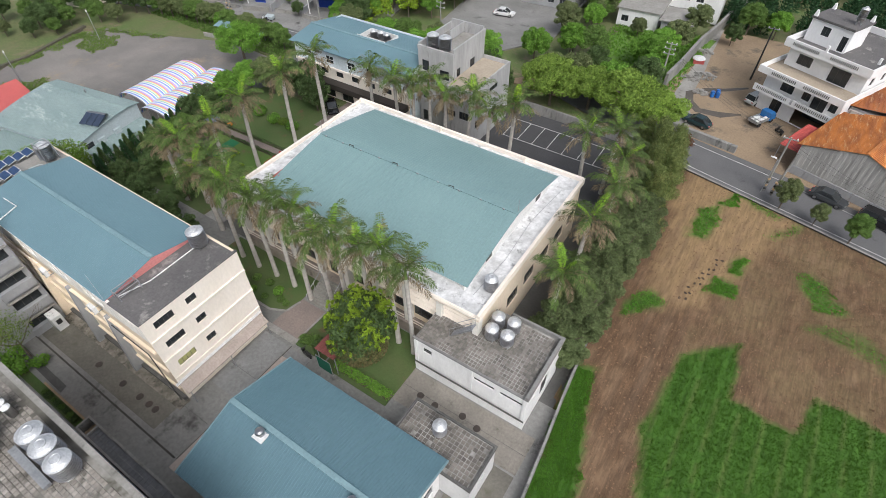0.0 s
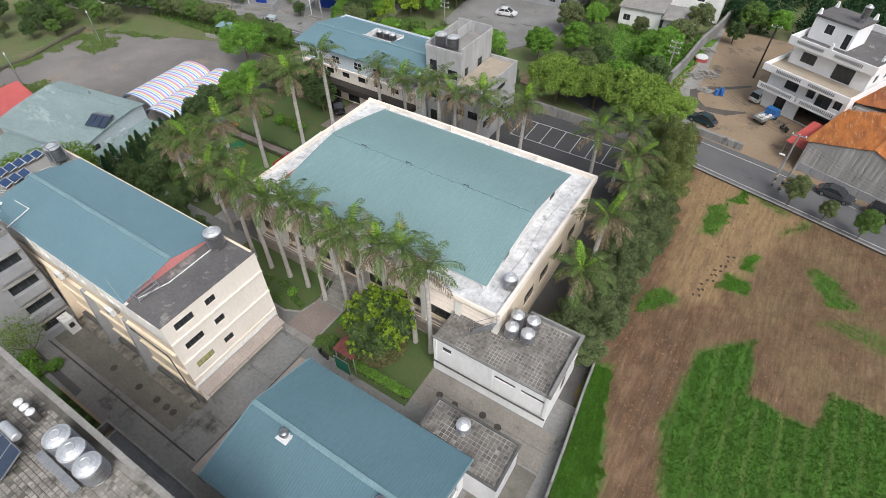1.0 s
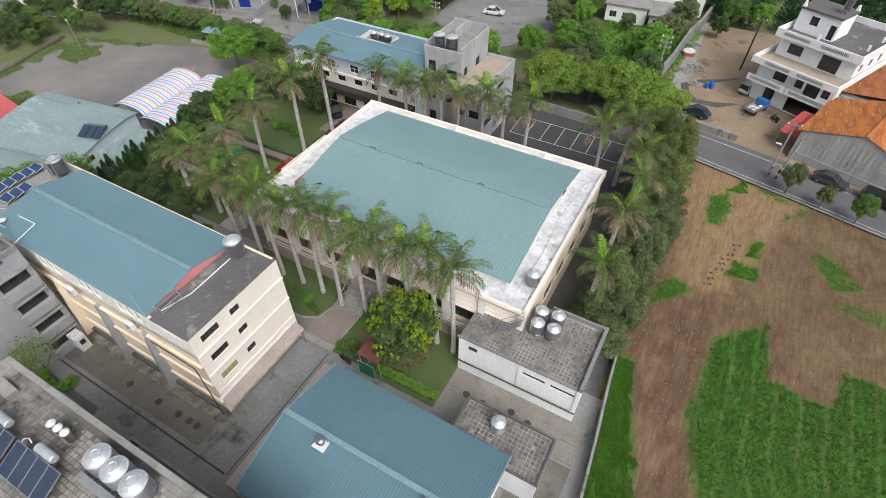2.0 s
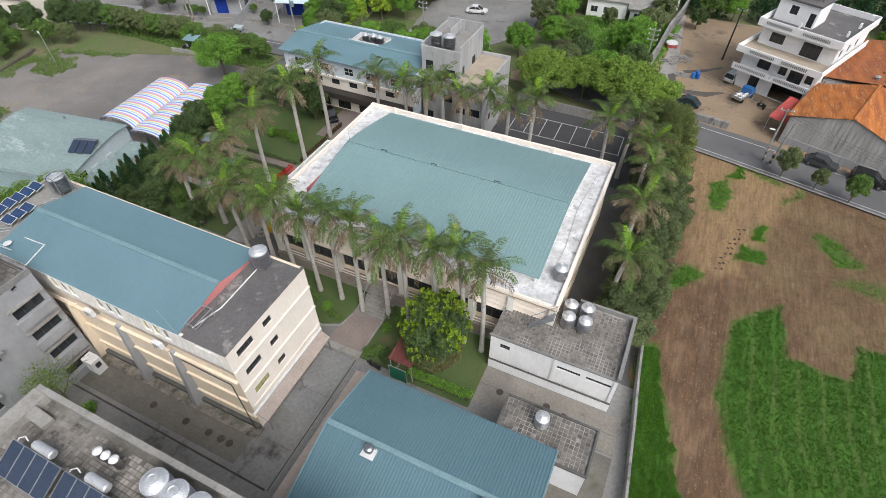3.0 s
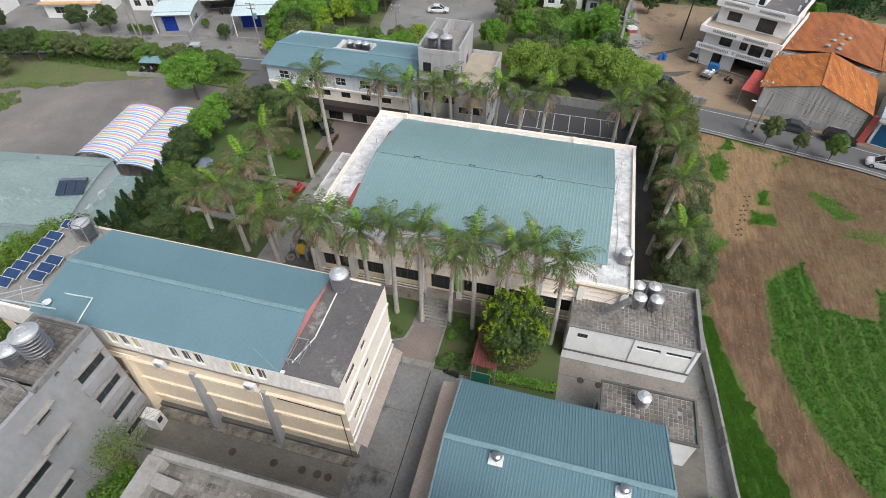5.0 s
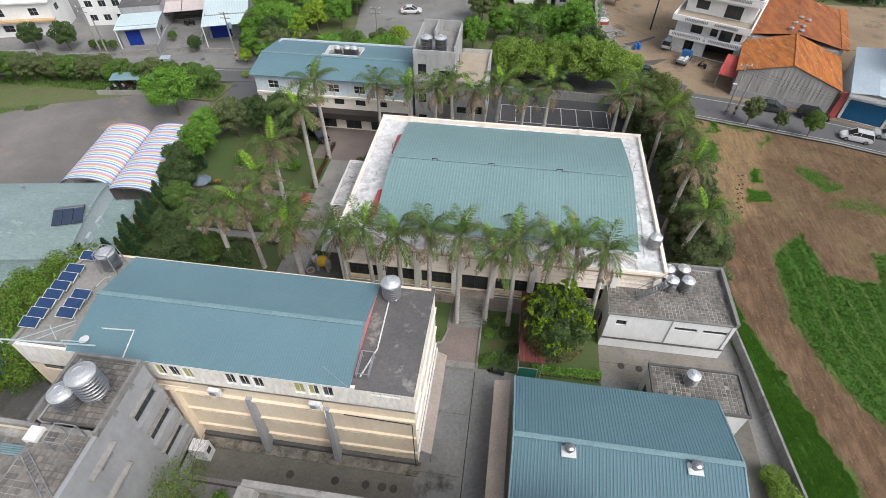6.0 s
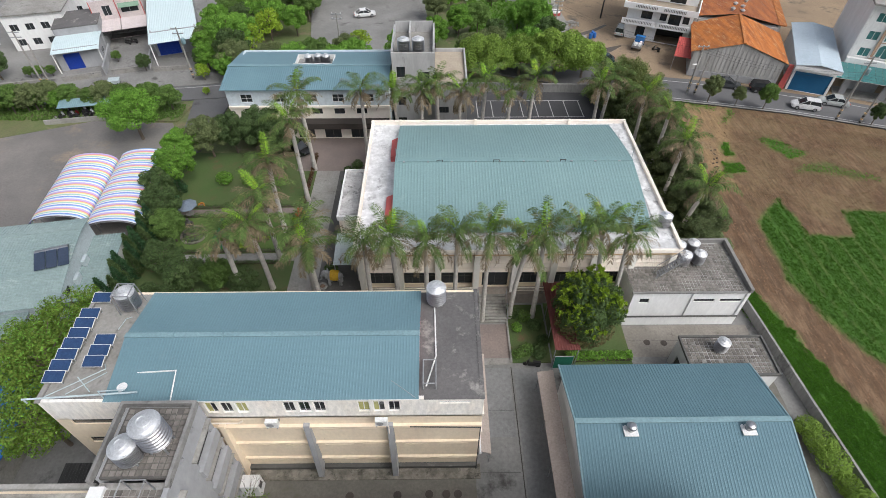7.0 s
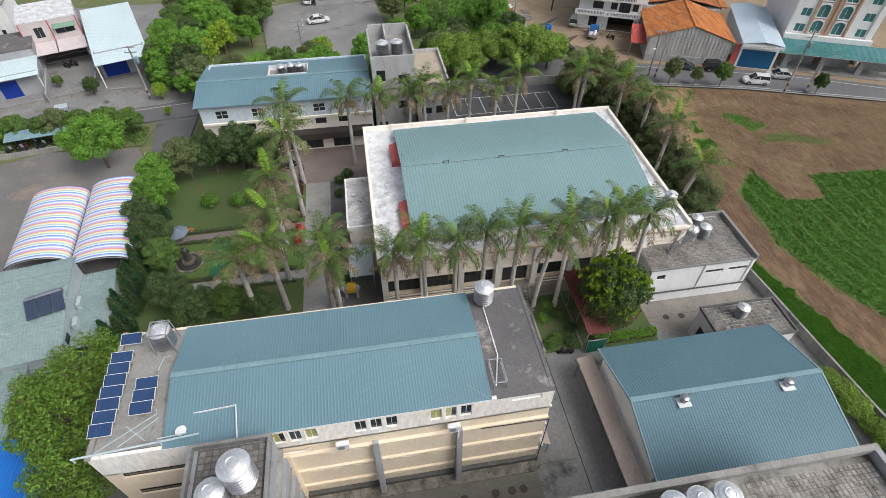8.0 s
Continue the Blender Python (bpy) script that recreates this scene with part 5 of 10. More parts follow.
part("roof_slab", one_box(GX0 + 0.26, GY0 + 0.26, 10.8, 0.28, GYM - 0.26, 11.0), JOINT_PALE, dorm)
part("roof_slab", one_box(0.29, GY0 + 0.26, 11.7, GX1 - 0.26, GYM - 0.01, 11.9), JOINT_PALE, dorm)
bm = bmesh.new()
box(bm, GX1 - 0.18, GYM - 0.6, 12.5, GX1 + 0.04, GY1 + 0.04, 13.0)
box(bm, 0.281, GY1 - 0.18, 12.5, GX1 - 0.181, GY1 + 0.04, 13.0)
box(bm, 0.06, GYM - 0.3, 12.5, 0.28, GY1 + 0.04, 13.0)
part("parapet", bm, TOWER_RIM, dorm, "grimy concrete rim")
part("parapet", one_box(GX1 - 0.28, GY0, 12.5, GX1 + 0.05, GYM - 0.61, 12.7), WALL_GREY, dorm)
part("parapet", one_box(GX0 - 0.05, GYM - 0.25, 11.4, -0.01, GYM + 0.06, 11.75), CONCRETE_PALE, dorm)
part("parapet", one_box(-0.005, GYM - 1.3, 11.0, 0.9, GYM - 0.31, 12.2), WALL_WHITE, dorm)
t = water_tank("large ribbed steel tank on a stand over the stair tower", 0.9, 2.0, (-55.75, 15.35, 12.64), legs=1.0)
water_tank("steel water tank on the dormitory roof", 0.8, 1.3, (-57.3, 14.6, 12.64), legs=0.4)
stand = thing("pipe_stand", "open steel pipe stand on the dormitory roof", "pipe stand", (-56.4, 12.4, 11.9))
bm = bmesh.new()
for x in (-0.7, 0.7):
    for y in (-0.6, 0.6):
        part("leg", tube(bmesh.new(), [(x, y, 0), (x, y, 1.5)], 0.05), STEEL_DULL, stand)
bm = bmesh.new()
tube(bm, [(-0.7, -0.6, 1.5), (0.7, -0.6, 1.5), (0.7, 0.6, 1.5), (-0.7, 0.6, 1.5), (-0.7, -0.6, 1.5)], 0.05)
part("stand_ring", bm, STEEL_DULL, stand)
lad = thing("ladder", "old ladder lying on the tiled roof", "ladder", (-57.2, 10.2, 11.95), -35)
bm = bmesh.new()
for y in (-0.22, 0.22):
    box(bm, -2.0, y - 0.03, 0, 2.0, y + 0.03, 0.08)
part("rails", bm, STEEL_DULL, lad)
for k in range(12):
    part("rung", one_box(-1.85 + 0.33 * k, -0.19, 0.02, -1.81 + 0.33 * k, 0.19, 0.06), STEEL_DULL, lad)
pipes = thing("pipe_pile", "pile of pale pipes on the tiled roof", "pipes", (-61.8, 11.4, 11.05))
for k in range(5):
    part("pipe", tube(bmesh.new(), [(-2.2, 0.14 * k, 0.07), (2.0 + 0.1 * k, 0.14 * k + 0.1, 0.07)], 0.06), ROOF_TRIM, pipes)
cab = thing("utility_box", "white utility cabinet at the foot of the dormitory", "cabinet", (-53.6, 17.2, 0))
part("casing", one_box(-0.7, -0.5, 0, 0.7, 0.5, 1.9), WALL_WHITE, cab)
part("hatch", one_box(0.701, -0.25, 0.9, 0.73, 0.25, 1.5), DARK_METAL, cab)
# dark sheds and the bright blue roof west of the dormitory
low = thing("lean_to", "dark lean-to behind the dormitory", "shed", (-65.2, 16.4, 0))
part("wall", one_box(-3.2, -2.6, 0, 5.3, 2.0, 2.2), CONCRETE_DARK, low)
part("roof", ribbed(bmesh.new(), 8.6, [(-2.7, 2.25), (2.1, 2.6)], 0.25, 0.03), DARK_METAL, low).location = (-3.25, 0, 0)
BLUE_SHEET = material("bright_blue_sheet", (0.02, 0.17, 0.55), (0.02, 0.14, 0.48), rough=0.5, fine=6, bump=0.05)
bshed = thing("blue_roof_shed", "shed with a bright blue ribbed roof", "shed", (-78.2, 14.5, 0))
part("wall", one_box(-4.2, -8, 0, 4.2, 11.4, 2.6), CONCRETE_PALE, bshed)
part("roof", ribbed(bmesh.new(), 9.2, [(-8.4, 2.75), (11.8, 3.0)], 0.25, 0.03), BLUE_SHEET, bshed).location = (-4.6, 0, 0)

# ---- near building: flat tiled roof with tanks and collectors ----
near = thing("staff_building", "tall grey building with a worn tiled roof", "building", (-30.5, 2.0, 0))
NX0, NX1, NY0, NY1 = -13.6, 13.5, -14.0, 9.5
NZ = 11.9
nf = [Face((NX0, NY0), (NX1, NY0)), Face((NX1, NY0), (NX1, NY1)), Face((NX1, NY1), (NX0, NY1)), Face((NX0, NY1), (NX0, NY0))]
for k, f in enumerate(nf):
    holes = [(1.5 + 3.4 * i, 3.4 + 3.4 * i, z, z + 1.3) for i in range(7 if k in (0, 2) else 6) for z in (1.2, 4.4, 7.6)]
    part("wall", f.wall(bmesh.new(), 0, NZ + 0.3, holes), WALL_GREY, near)
part("roof_slab", one_box(NX0 + 0.26, NY0 + 0.26, NZ - 0.3, NX1 - 0.26, NY1 - 0.26, NZ), JOINT_MIX, near)
bm = bmesh.new()
box(bm, NX0 - 0.1, NY1 - 0.32, NZ + 0.3, NX1 + 0.1, NY1 + 0.08, 12.75)
part("parapet", bm, CONCRETE_PALE, near)
bm = bmesh.new()
hexa(bm, [(NX0 - 0.25, NY0, NZ + 0.3), (NX0 + 0.9, NY0, NZ), (NX0 + 0.9, NY1 - 0.321, NZ), (NX0 - 0.25, NY1 - 0.321, NZ + 0.3), (NX0 - 0.25, NY0, 12.7), (NX0 + 0.75, NY0, 12.5), (NX0 + 0.75, NY1 - 0.321, 12.5), (NX0 - 0.25, NY1 - 0.321, 12.7)])
part("parapet", bm, CONCRETE_PALE, near)
part("parapet", one_box(NX1 - 0.32, NY0, NZ + 0.3, NX1 + 0.08, NY1 - 0.322, 12.75), WALL_GREY, near)
bm = bmesh.new()
hexa(bm, [(NX0 + 0.76, 7.6, NZ), (NX0 + 2.4, 7.5, NZ), (NX0 + 2.5, 8.3, NZ), (NX0 + 0.76, 8.4, NZ), (NX0 + 0.76, 7.6, 12.45), (NX0 + 2.4, 7.5, 12.25), (NX0 + 2.5, 8.3, 12.25), (NX0 + 0.76, 8.4, 12.45)])
part("rib_beam", bm, CONCRETE_PALE, near)
for x in (-31.55, -29.98, -28.3):
    water_tank("steel water tank with a broad domed lid on the tiled roof", 0.78, 1.35, (x, 9.95, NZ + 0.02), legs=0.3, group="tanks on the tiled roof")
bench = thing("pipe_trough", "grey steel trough beside the tanks", "trough", (-30.2, 8.7, NZ + 0.02))
part("trough", one_box(-2.3, -0.25, 0.3, 1.9, 0.25, 0.55), STEEL_DULL, bench)
for x in (-2.0, 0, 1.6):
    part("leg", one_box(x - 0.05, -0.2, 0, x + 0.05, 0.2, 0.3), STEEL_DULL, bench)


def solar_heater(x, y, n=4):
    t = thing("solar_heater", "dark solar water heater with a white storage drum", "solar heater", (x, y, NZ + 0.02), 0, "solar heaters on the tiled roof")
    for k in range(n):
        p = part("collector", one_box(-0.5, -1.0, 0, 0.5, 1.0, 0.08), SOLAR_DARK, t)
        p.matrix_basis = pose(1.08 * (k - (n - 1) / 2), -0.3, 0.72, 26, 0, 0)
        bm = bmesh.new()
        for a in ((-0.53, -1.03, -0.5, 1.03), (0.5, -1.03, 0.53, 1.03), (-0.499, -1.03, 0.499, -1.0), (-0.499, 1.0, 0.499, 1.03)):
            box(bm, a[0], a[1], -0.01, a[2], a[3], 0.095)
        q = part("rim", bm, STEEL_DULL, t)
        q.matrix_basis = p.matrix_basis.copy()
    d = part("drum", lathe([(0.05, -0.85), (0.26, -0.83), (0.3, -0.78), (0.3, 0.78), (0.26, 0.83), (0.05, 0.85)], 18), STEEL_PALE, t)
    d.matrix_basis = pose(0.2, 0.95, 1.2, 0, 90, 0)
    for dx in (-1.5, 1.5):
        part("stand", tube(bmesh.new(), [(dx, 0.65, 0), (dx, 0.65, 1.2), (dx, -1.2, 0.25), (dx, -1.2, 0)], 0.035), STEEL_DULL, t)
    part("hose", tube(bmesh.new(), [(-1.2, 0.9, 1.2), (-1.5, 1.0, 1.35), (-1.9, 0.8, 1.2), (-2.0, 0.4, 0.9)], 0.04), WHITE_PAINT, t)
    return t


solar_heater(-39.65, 7.62)
solar_heater(-35.0, 7.62)
flask = thing("boiler_flasks", "three small capped steel cylinders side by side", "boiler", (-36.55, 9.9, NZ + 0.02), 2)
for k in range(3):
    part("cylinder", lathe([(0.26, 0.02), (0.27, 1.0)], 14, (0.67 * k, 0, 0)), STEEL, flask)
    part("cap", lathe([(0.3, 1.0), (0.3, 1.08), (0.16, 1.18), (0.03, 1.2)], 14, (0.67 * k, 0, 0)), WHITE_PAINT, flask)
# low store and planted pit between the yard and the near building
OCHRE_RENDER = material("sandy_render", (0.36, 0.26, 0.16), (0.27, 0.20, 0.13), big=0.6, fine=5, third=(0.16, 0.13, 0.1), third_at=0.6)
STORE_TILE = material("grey_store_tile", (0.22, 0.22, 0.225), (0.17, 0.17, 0.172), big=0.8, fine=5, island=0.2)
store = thing("low_store", "low grey store with a tiled roof and an open end", "shed", (-31.0, 12.26, 0))
bm = bmesh.new()
for a in ((-8.5, -0.66, 8.2, -0.5), (-8.5, 0.5, 8.2, 0.68), (-8.5, -0.499, -8.32, 0.499), (8.0, -0.499, 8.2, 0.499), (-7.1, -0.499, -6.95, 0.499)):
    box(bm, a[0], a[1], 0, a[2], a[3], 2.3)
part("wall", bm, CONCRETE_PALE, store)
part("roof", one_box(-6.94, -0.498, 1.9, 7.99, 0.498, 2.02), JOINT_PALE, store)
part("floor", one_box(-8.31, -0.498, 0.02, -7.11, 0.498, 1.2), OCHRE_RENDER, store, "sandy rendered recess")
for i in range(36):
    for k in range(2):
        part("tile", one_box(-6.9 + 0.412 * i, -0.47 + 0.475 * k, 2.021, -6.53 + 0.412 * i, -0.03 + 0.475 * k, 2.05), STORE_TILE, store)
slab("pit_bed", rect(-53.8, 11.62, -41.0, 12.42), 0.03, LAWN, "narrow planted pit beside the tall building", "flower bed", 0.1)
structure("pit_wall", one_box(-47.8, 12.42, -0.02, -40.6, 12.62, 0.55), OCHRE_RENDER, "low sandy wall along the planted pit", "wall")
slab("dark_ramp", [(-54.3, 12.95), (-46.0, 12.8), (-46.2, 13.5), (-54.1, 13.65)], 0.03, CONCRETE_DARK, "dark tiled strip in the yard", "pavement", 0.1)


# ---- two-storey block with the blue roof, behind the hall ----
PALE_BLUE = material("pale_blue_plaster", (0.60, 0.66, 0.70), (0.53, 0.6, 0.64), fine=4, third=(0.4, 0.44, 0.46), third_at=0.68)
SHADE_BAND = material("dark_brown_awning", (0.06, 0.05, 0.045), (0.045, 0.04, 0.035), rough=0.6, fine=5)
office = thing("office_block", "pale two-storey office block with a blue metal roof", "building", (-56.6, 74.0, 0))
OX0, OX1, OY0, OY1 = -11.4, 11.4, -5.9, 5.8
of = [Face((OX0, OY0), (OX1, OY0)), Face((OX1, OY0), (OX1, OY1)), Face((OX1, OY1), (OX0, OY1)), Face((OX0, OY1), (OX0, OY0))]
up = [(x + 56.6 - OX0 - 0.8, x + 56.6 - OX0 + 0.8, 6.0, 7.2) for x in (-65.3, -60.6, -56.2, -52.4, -48.2)]
mid = [(2.0 + 3.2 * i, 3.5 + 3.2 * i, 4.1, 5.0) for i in range(6)]
low_o = [(1.2 + 3.9 * i, 3.6 + 3.9 * i, 0.1, 2.1) for i in range(5)]
part("wall", of[0].wall(bmesh.new(), 0, 5.5, mid + low_o), CREAM_PALE, office)
part("wall", of[0].wall(bmesh.new(), 5.5, 8.2, up), PALE_BLUE, office)
part("wall", of[3].wall(bmesh.new(), 0, 8.2, [(3, 4.4, 6, 7.1), (7.2, 8.6, 6, 7.1)]), PALE_BLUE, office)
part("wall", of[2].wall(bmesh.new(), 0, 8.2), PALE_BLUE, office)
part("wall", of[1].wall(bmesh.new(), 0, 8.2), PALE_BLUE, office)
for h in up:
    window(office, of[0], h, 2, 2, WHITE_PAINT)
for h in mid + low_o:
    window(office, of[0], h, 2, 1, DARK_METAL)
bm = bmesh.new()
of[0].box(bm, 0.2, 22.6, 0.01, 1.5, 2.5, 3.4)
part("awning", bm, SHADE_BAND, office, "dark awning band over the ground floor")
bm = bmesh.new()
of[0].box(bm, 0, 22.8, 0.01, 0.25, 5.2, 5.5)
part("ledge", bm, CREAM_PALE, office)
RIDGE_O = 9.1
oprof = [(-6.5, 8.2), (-1.4, 8.95), (-1.0, 9.05)]
r = part("roof", ribbed(bmesh.new(), 23.4, oprof, 0.3, 0.04), ROOF_BLUE, office, "blue ribbed metal roof")
r.location = (-11.9, 0, 0)
for x0, w in ((-11.9, 9.3), (2.9, 8.6)):
    r = part("roof", ribbed(bmesh.new(), w, [(-1.0, 9.05), (6.3, 7.85)], 0.3, 0.04), ROOF_BLUE, office)
    r.location = (x0, 0, 0)
for y0, y1 in ((-1.0, -0.4), (3.2, 6.3)):
    z0, z1 = 9.05 - (y0 + 1) * 0.164, 9.05 - (y1 + 1) * 0.164
    r = part("roof", ribbed(bmesh.new(), 5.5, [(y0, z0), (y1, z1)], 0.3, 0.04), ROOF_BLUE, office)
    r.location = (-2.6, 0, 0)
part("well_floor", one_box(-2.58, -0.4, 7.9, 2.88, 3.2, 8.0), CONCRETE_PALE, office)
bm = bmesh.new()
for a in ((-2.62, -0.42, 2.92, -0.34), (-2.62, 3.12, 2.92, 3.2), (-2.62, -0.339, -2.54, 3.119), (2.84, -0.339, 2.92, 3.119)):
    box(bm, a[0], a[1], 8.0, a[2], a[3], 9.1 if a[1] < 0 and a[3] < 0 else 8.75)
part("well_wall", bm, WHITE_PAINT, office, "white rim of the roof well")
part("ridge_cap", one_box(-11.9, -1.2, 9.06, 11.5, -0.8, 9.14), ROOF_TRIM, office)
for x, y in ((-57.4, 75.6), (-56.0, 75.8), (-54.8, 75.7)):
    water_tank("small steel water tank in the roof well", 0.55, 1.0, (x, y, 8.0), legs=0.2)
# tower beside it
tower = thing("stair_tower", "bare grey concrete tower with two rooftop tanks", "building", (-41.8, 73.6, 0))
tf = [Face((-2.9, -3.4), (3.0, -3.4)), Face((3.0, -3.4), (3.0, 5.2)), Face((3.0, 5.2), (-2.9, 5.2)), Face((-2.9, 5.2), (-2.9, -3.4))]
TOWER_WALL = material("streaked_bare_concrete", (0.44, 0.44, 0.435), (0.34, 0.34, 0.335), big=0.5, fine=3, third=(0.2, 0.2, 0.195), third_at=0.6, spots=0.8, stretch=(1, 1, 0.25), grain=0.5, bump=0.15)
th = [[(0.6, 1.8, 8.6, 10.2), (3.6, 5.2, 8.0, 9.4), (0.6, 1.7, 4.2, 5.6), (3.4, 5.4, 4.2, 5.4), (0.5, 1.7, 0.4, 2.2)], [(1.0, 2.0, 8.2, 9.6), (4.6, 6.0, 7.6, 9.6), (2.0, 3.4, 4.0, 5.4)], [], []]
for f, h in zip(tf, th):
    part("wall", f.wall(bmesh.new(), 0, 11.6, h), TOWER_WALL, tower)
    for q in h:
        window(tower, f, q, 2, 1, DARK_METAL)
part("roof_slab", one_box(-2.64, -3.14, 11.3, 2.74, 4.94, 11.5), CONCRETE_PALE, tower)
bm = bmesh.new()
for a in ((-2.95, -3.45, 3.05, -3.2, 12.2), (2.8, -3.199, 3.05, 5.25, 12.7), (-2.95, -3.199, -2.7, 5.25, 12.5), (-2.699, 5.0, 2.799, 5.25, 13.0), (-0.6, 1.2, -0.4, 4.999, 13.0)):
    box(bm, a[0], a[1], 11.6, a[2], a[3], a[4])
part("parapet", bm, TOWER_WALL, tower)
wing = Face((3.001, -5.9), (7.6, -5.9))
wf = [wing, Face((7.6, -5.9), (7.6, 5.0)), Face((7.6, 5.0), (3.001, 5.0))]
wh_ = [[(0.6, 2.0, 4.4, 5.4), (2.6, 4.2, 4.4, 5.6), (0.8, 3.8, 0.8, 2.2)], [(1.2, 3.6, 6.6, 7.4), (5.0, 7.4, 6.6, 7.4), (1.2, 3.6, 2.6, 3.8), (5.0, 7.4, 2.6, 3.8)], []]
for f, h in zip(wf, wh_):
    part("wing_wall", f.wall(bmesh.new(), 0, 9.0, h), TOWER_WALL, tower)
    for q in h:
        window(tower, f, q, 3, 1, DARK_METAL)
part("wing_roof", one_box(3.05, -5.6, 8.3, 7.34, 4.74, 8.5), material("sandy_roof_screed", (0.42, 0.36, 0.28), (0.34, 0.29, 0.23), big=0.4, fine=4, third=(0.22, 0.2, 0.18)), tower, "sandy roof floor of the tower wing")
for x, y in ((-43.0, 71.5), (-41.0, 71.6)):
    water_tank("ribbed steel water tank on the tower", 0.82, 1.7, (x, y, 11.5), legs=0.3)

# ---- arched-roof shed west of the classroom block ----
PALE_TEAL = material("weathered_pale_teal_roof", (0.255, 0.325, 0.318), (0.20, 0.27, 0.265), rough=0.45, big=0.2, fine=4, third=(0.40, 0.45, 0.44), third_at=0.58, spots=0.25, bump=0.05, stretch=(0.5, 1.2, 1))
shop = thing("workshop", "pale metal workshop with a curved ribbed roof", "building", (-84.43, 38.1, 0), 9)
wfaces = [Face((-9, -5.4), (7.6, -5.4)), Face((7.6, -5.4), (7.6, 5.6)), Face((7.6, 5.6), (-9, 5.6)), Face((-9, 5.6), (-9, -5.4))]
ww = [[], [(1.4, 2.6, 2.4, 3.6)], [], []]
for f, h in zip(wfaces, ww):
    part("wall", f.wall(bmesh.new(), 0, 4.0, h, 0.15), PALE_SHEET, shop)
window(shop, wfaces[1], ww[1][0], 3, 3, DARK_METAL, GLASS, 0.05)
wprof = [(-5.9, 4.05), (-4.4, 4.4), (-2.6, 4.72), (-0.8, 4.98), (1.0, 5.16), (2.6, 5.26), (3.9, 5.3), (5.9, 5.0)]
r = part("roof", ribbed(bmesh.new(), 17.4, wprof, 0.3, 0.03), PALE_TEAL, shop, "weathered pale teal curved roof")
r.location = (-9.5, 0, 0)
part("ridge_cap", one_box(-9.5, 3.75, 5.28, 7.9, 4.05, 5.36), PALE_TEAL, shop)
bm = bmesh.new()
ring_solid(bm, [[(7.45, y, 4.0), (7.6, y, 4.0), (7.6, y, z - 0.04), (7.45, y, z - 0.04)] for y, z in [(-5.4, 4.14)] + wprof[1:-1] + [(5.6, 5.02)]])
part("gable", bm, PALE_SHEET, shop)
part("lean_to_roof", ribbed(bmesh.new(), 3.4, [(-4.6, 2.9), (5.2, 2.9)], 0.3, 0.03), PALE_TEAL, shop).location = (7.62, 0, 0)
part("lean_to_wall", one_box(10.7, -4.5, 0, 10.85, 5.1, 2.86), WALL_WHITE, shop)
part("roof_stub", lathe([(0.12, 0), (0.12, 0.6), (0.16, 0.65)], 10, (-1.5, 4.6, 5.1)), STEEL_DULL, shop)
for y in (-1.0, 1.6):
    t = thing("air_conditioner", "pale outdoor air conditioner on the workshop gable", "air conditioner", (-76.3 - 0.16 * y, 38.6 + y, 2.95), 9, "air conditioners")
    part("casing", one_box(-0.18, -0.55, 0, 0.2, 0.55, 0.72), PALE_SHEET, t)
t = thing("solar_heater", "three dark collectors with a pale storage drum", "solar heater", (-78.3, 38.9, 4.95), 18, "solar heaters")
for k in range(3):
    p = part("collector", one_box(-0.5, -1.0, 0, 0.5, 1.0, 0.07), SOLAR_DARK, t)
    p.matrix_basis = pose(1.1 * k - 1.1, -0.5, 0.5, 20, 0, 0)
d = part("drum", lathe([(0.05, -1.6), (0.24, -1.58), (0.26, 1.55), (0.05, 1.6)], 16), STEEL, t)
d.matrix_basis = pose(0, 0.65, 0.75, 0, 90, 0)
for dx in (-1.4, 1.4):
    part("stand", one_box(dx - 0.03, 0.5, 0, dx + 0.03, 0.56, 0.6), STEEL_DULL, t)
rshed = thing("long_shed", "long shed with a weathered pale ribbed roof", "shed", (-84.6, 29.4, 0), 6)
part("wall", one_box(-6.2, -4.2, 0, 5.4, 4.0, 2.6), PALE_SHEET, rshed)
part("roof", ribbed(bmesh.new(), 12.4, [(-4.6, 2.7), (4.4, 3.1)], 0.3, 0.04), PALE_TEAL, rshed).location = (-6.5, 0, 0)
redshed = thing("red_roof_shed", "small shed with a red sheet roof", "shed", (-101, 36.6, 0), -8)
part("wall", one_box(-4, -2.5, 0, 4, 2.5, 2.6), CONCRETE_PALE, redshed)
part("roof", ribbed(bmesh.new(), 9, [(-3, 2.7), (3, 3.2)], 0.3, 0.03), RED_SHEET, redshed).location = (-4.5, 0, 0)

# ---- striped vaulted tents ----
STRIPES = bpy.data.materials.new("striped_tarpaulin")
STRIPES.use_nodes = True
sn, sl = STRIPES.node_tree.nodes, STRIPES.node_tree.links
sg = sn.new("ShaderNodeTexCoord")
ss = sn.new("ShaderNodeSeparateXYZ")
sw = sn.new("ShaderNodeMath")
sw.operation = "MULTIPLY"
sw.inputs[1].default_value = 1 / 1.55
sfr = sn.new("ShaderNodeMath")
sfr.operation = "FRACT"
sr = sn.new("ShaderNodeValToRGB")
sr.color_ramp.interpolation = "CONSTANT"
els = sr.color_ramp.elements
bands = [(0.0, (0.72, 0.73, 0.77)), (0.12, (0.26, 0.44, 0.74)), (0.22, (0.14, 0.22, 0.58)), (0.30, (0.72, 0.72, 0.76)), (0.42, (0.28, 0.55, 0.46)), (0.53, (0.66, 0.70, 0.68)), (0.62, (0.78, 0.68, 0.24)), (0.72, (0.70, 0.26, 0.32)), (0.84, (0.48, 0.40, 0.66))]
els[0].color = (*bands[0][1], 1)
els[1].position, els[1].color = bands[1][0], (*bands[1][1], 1)
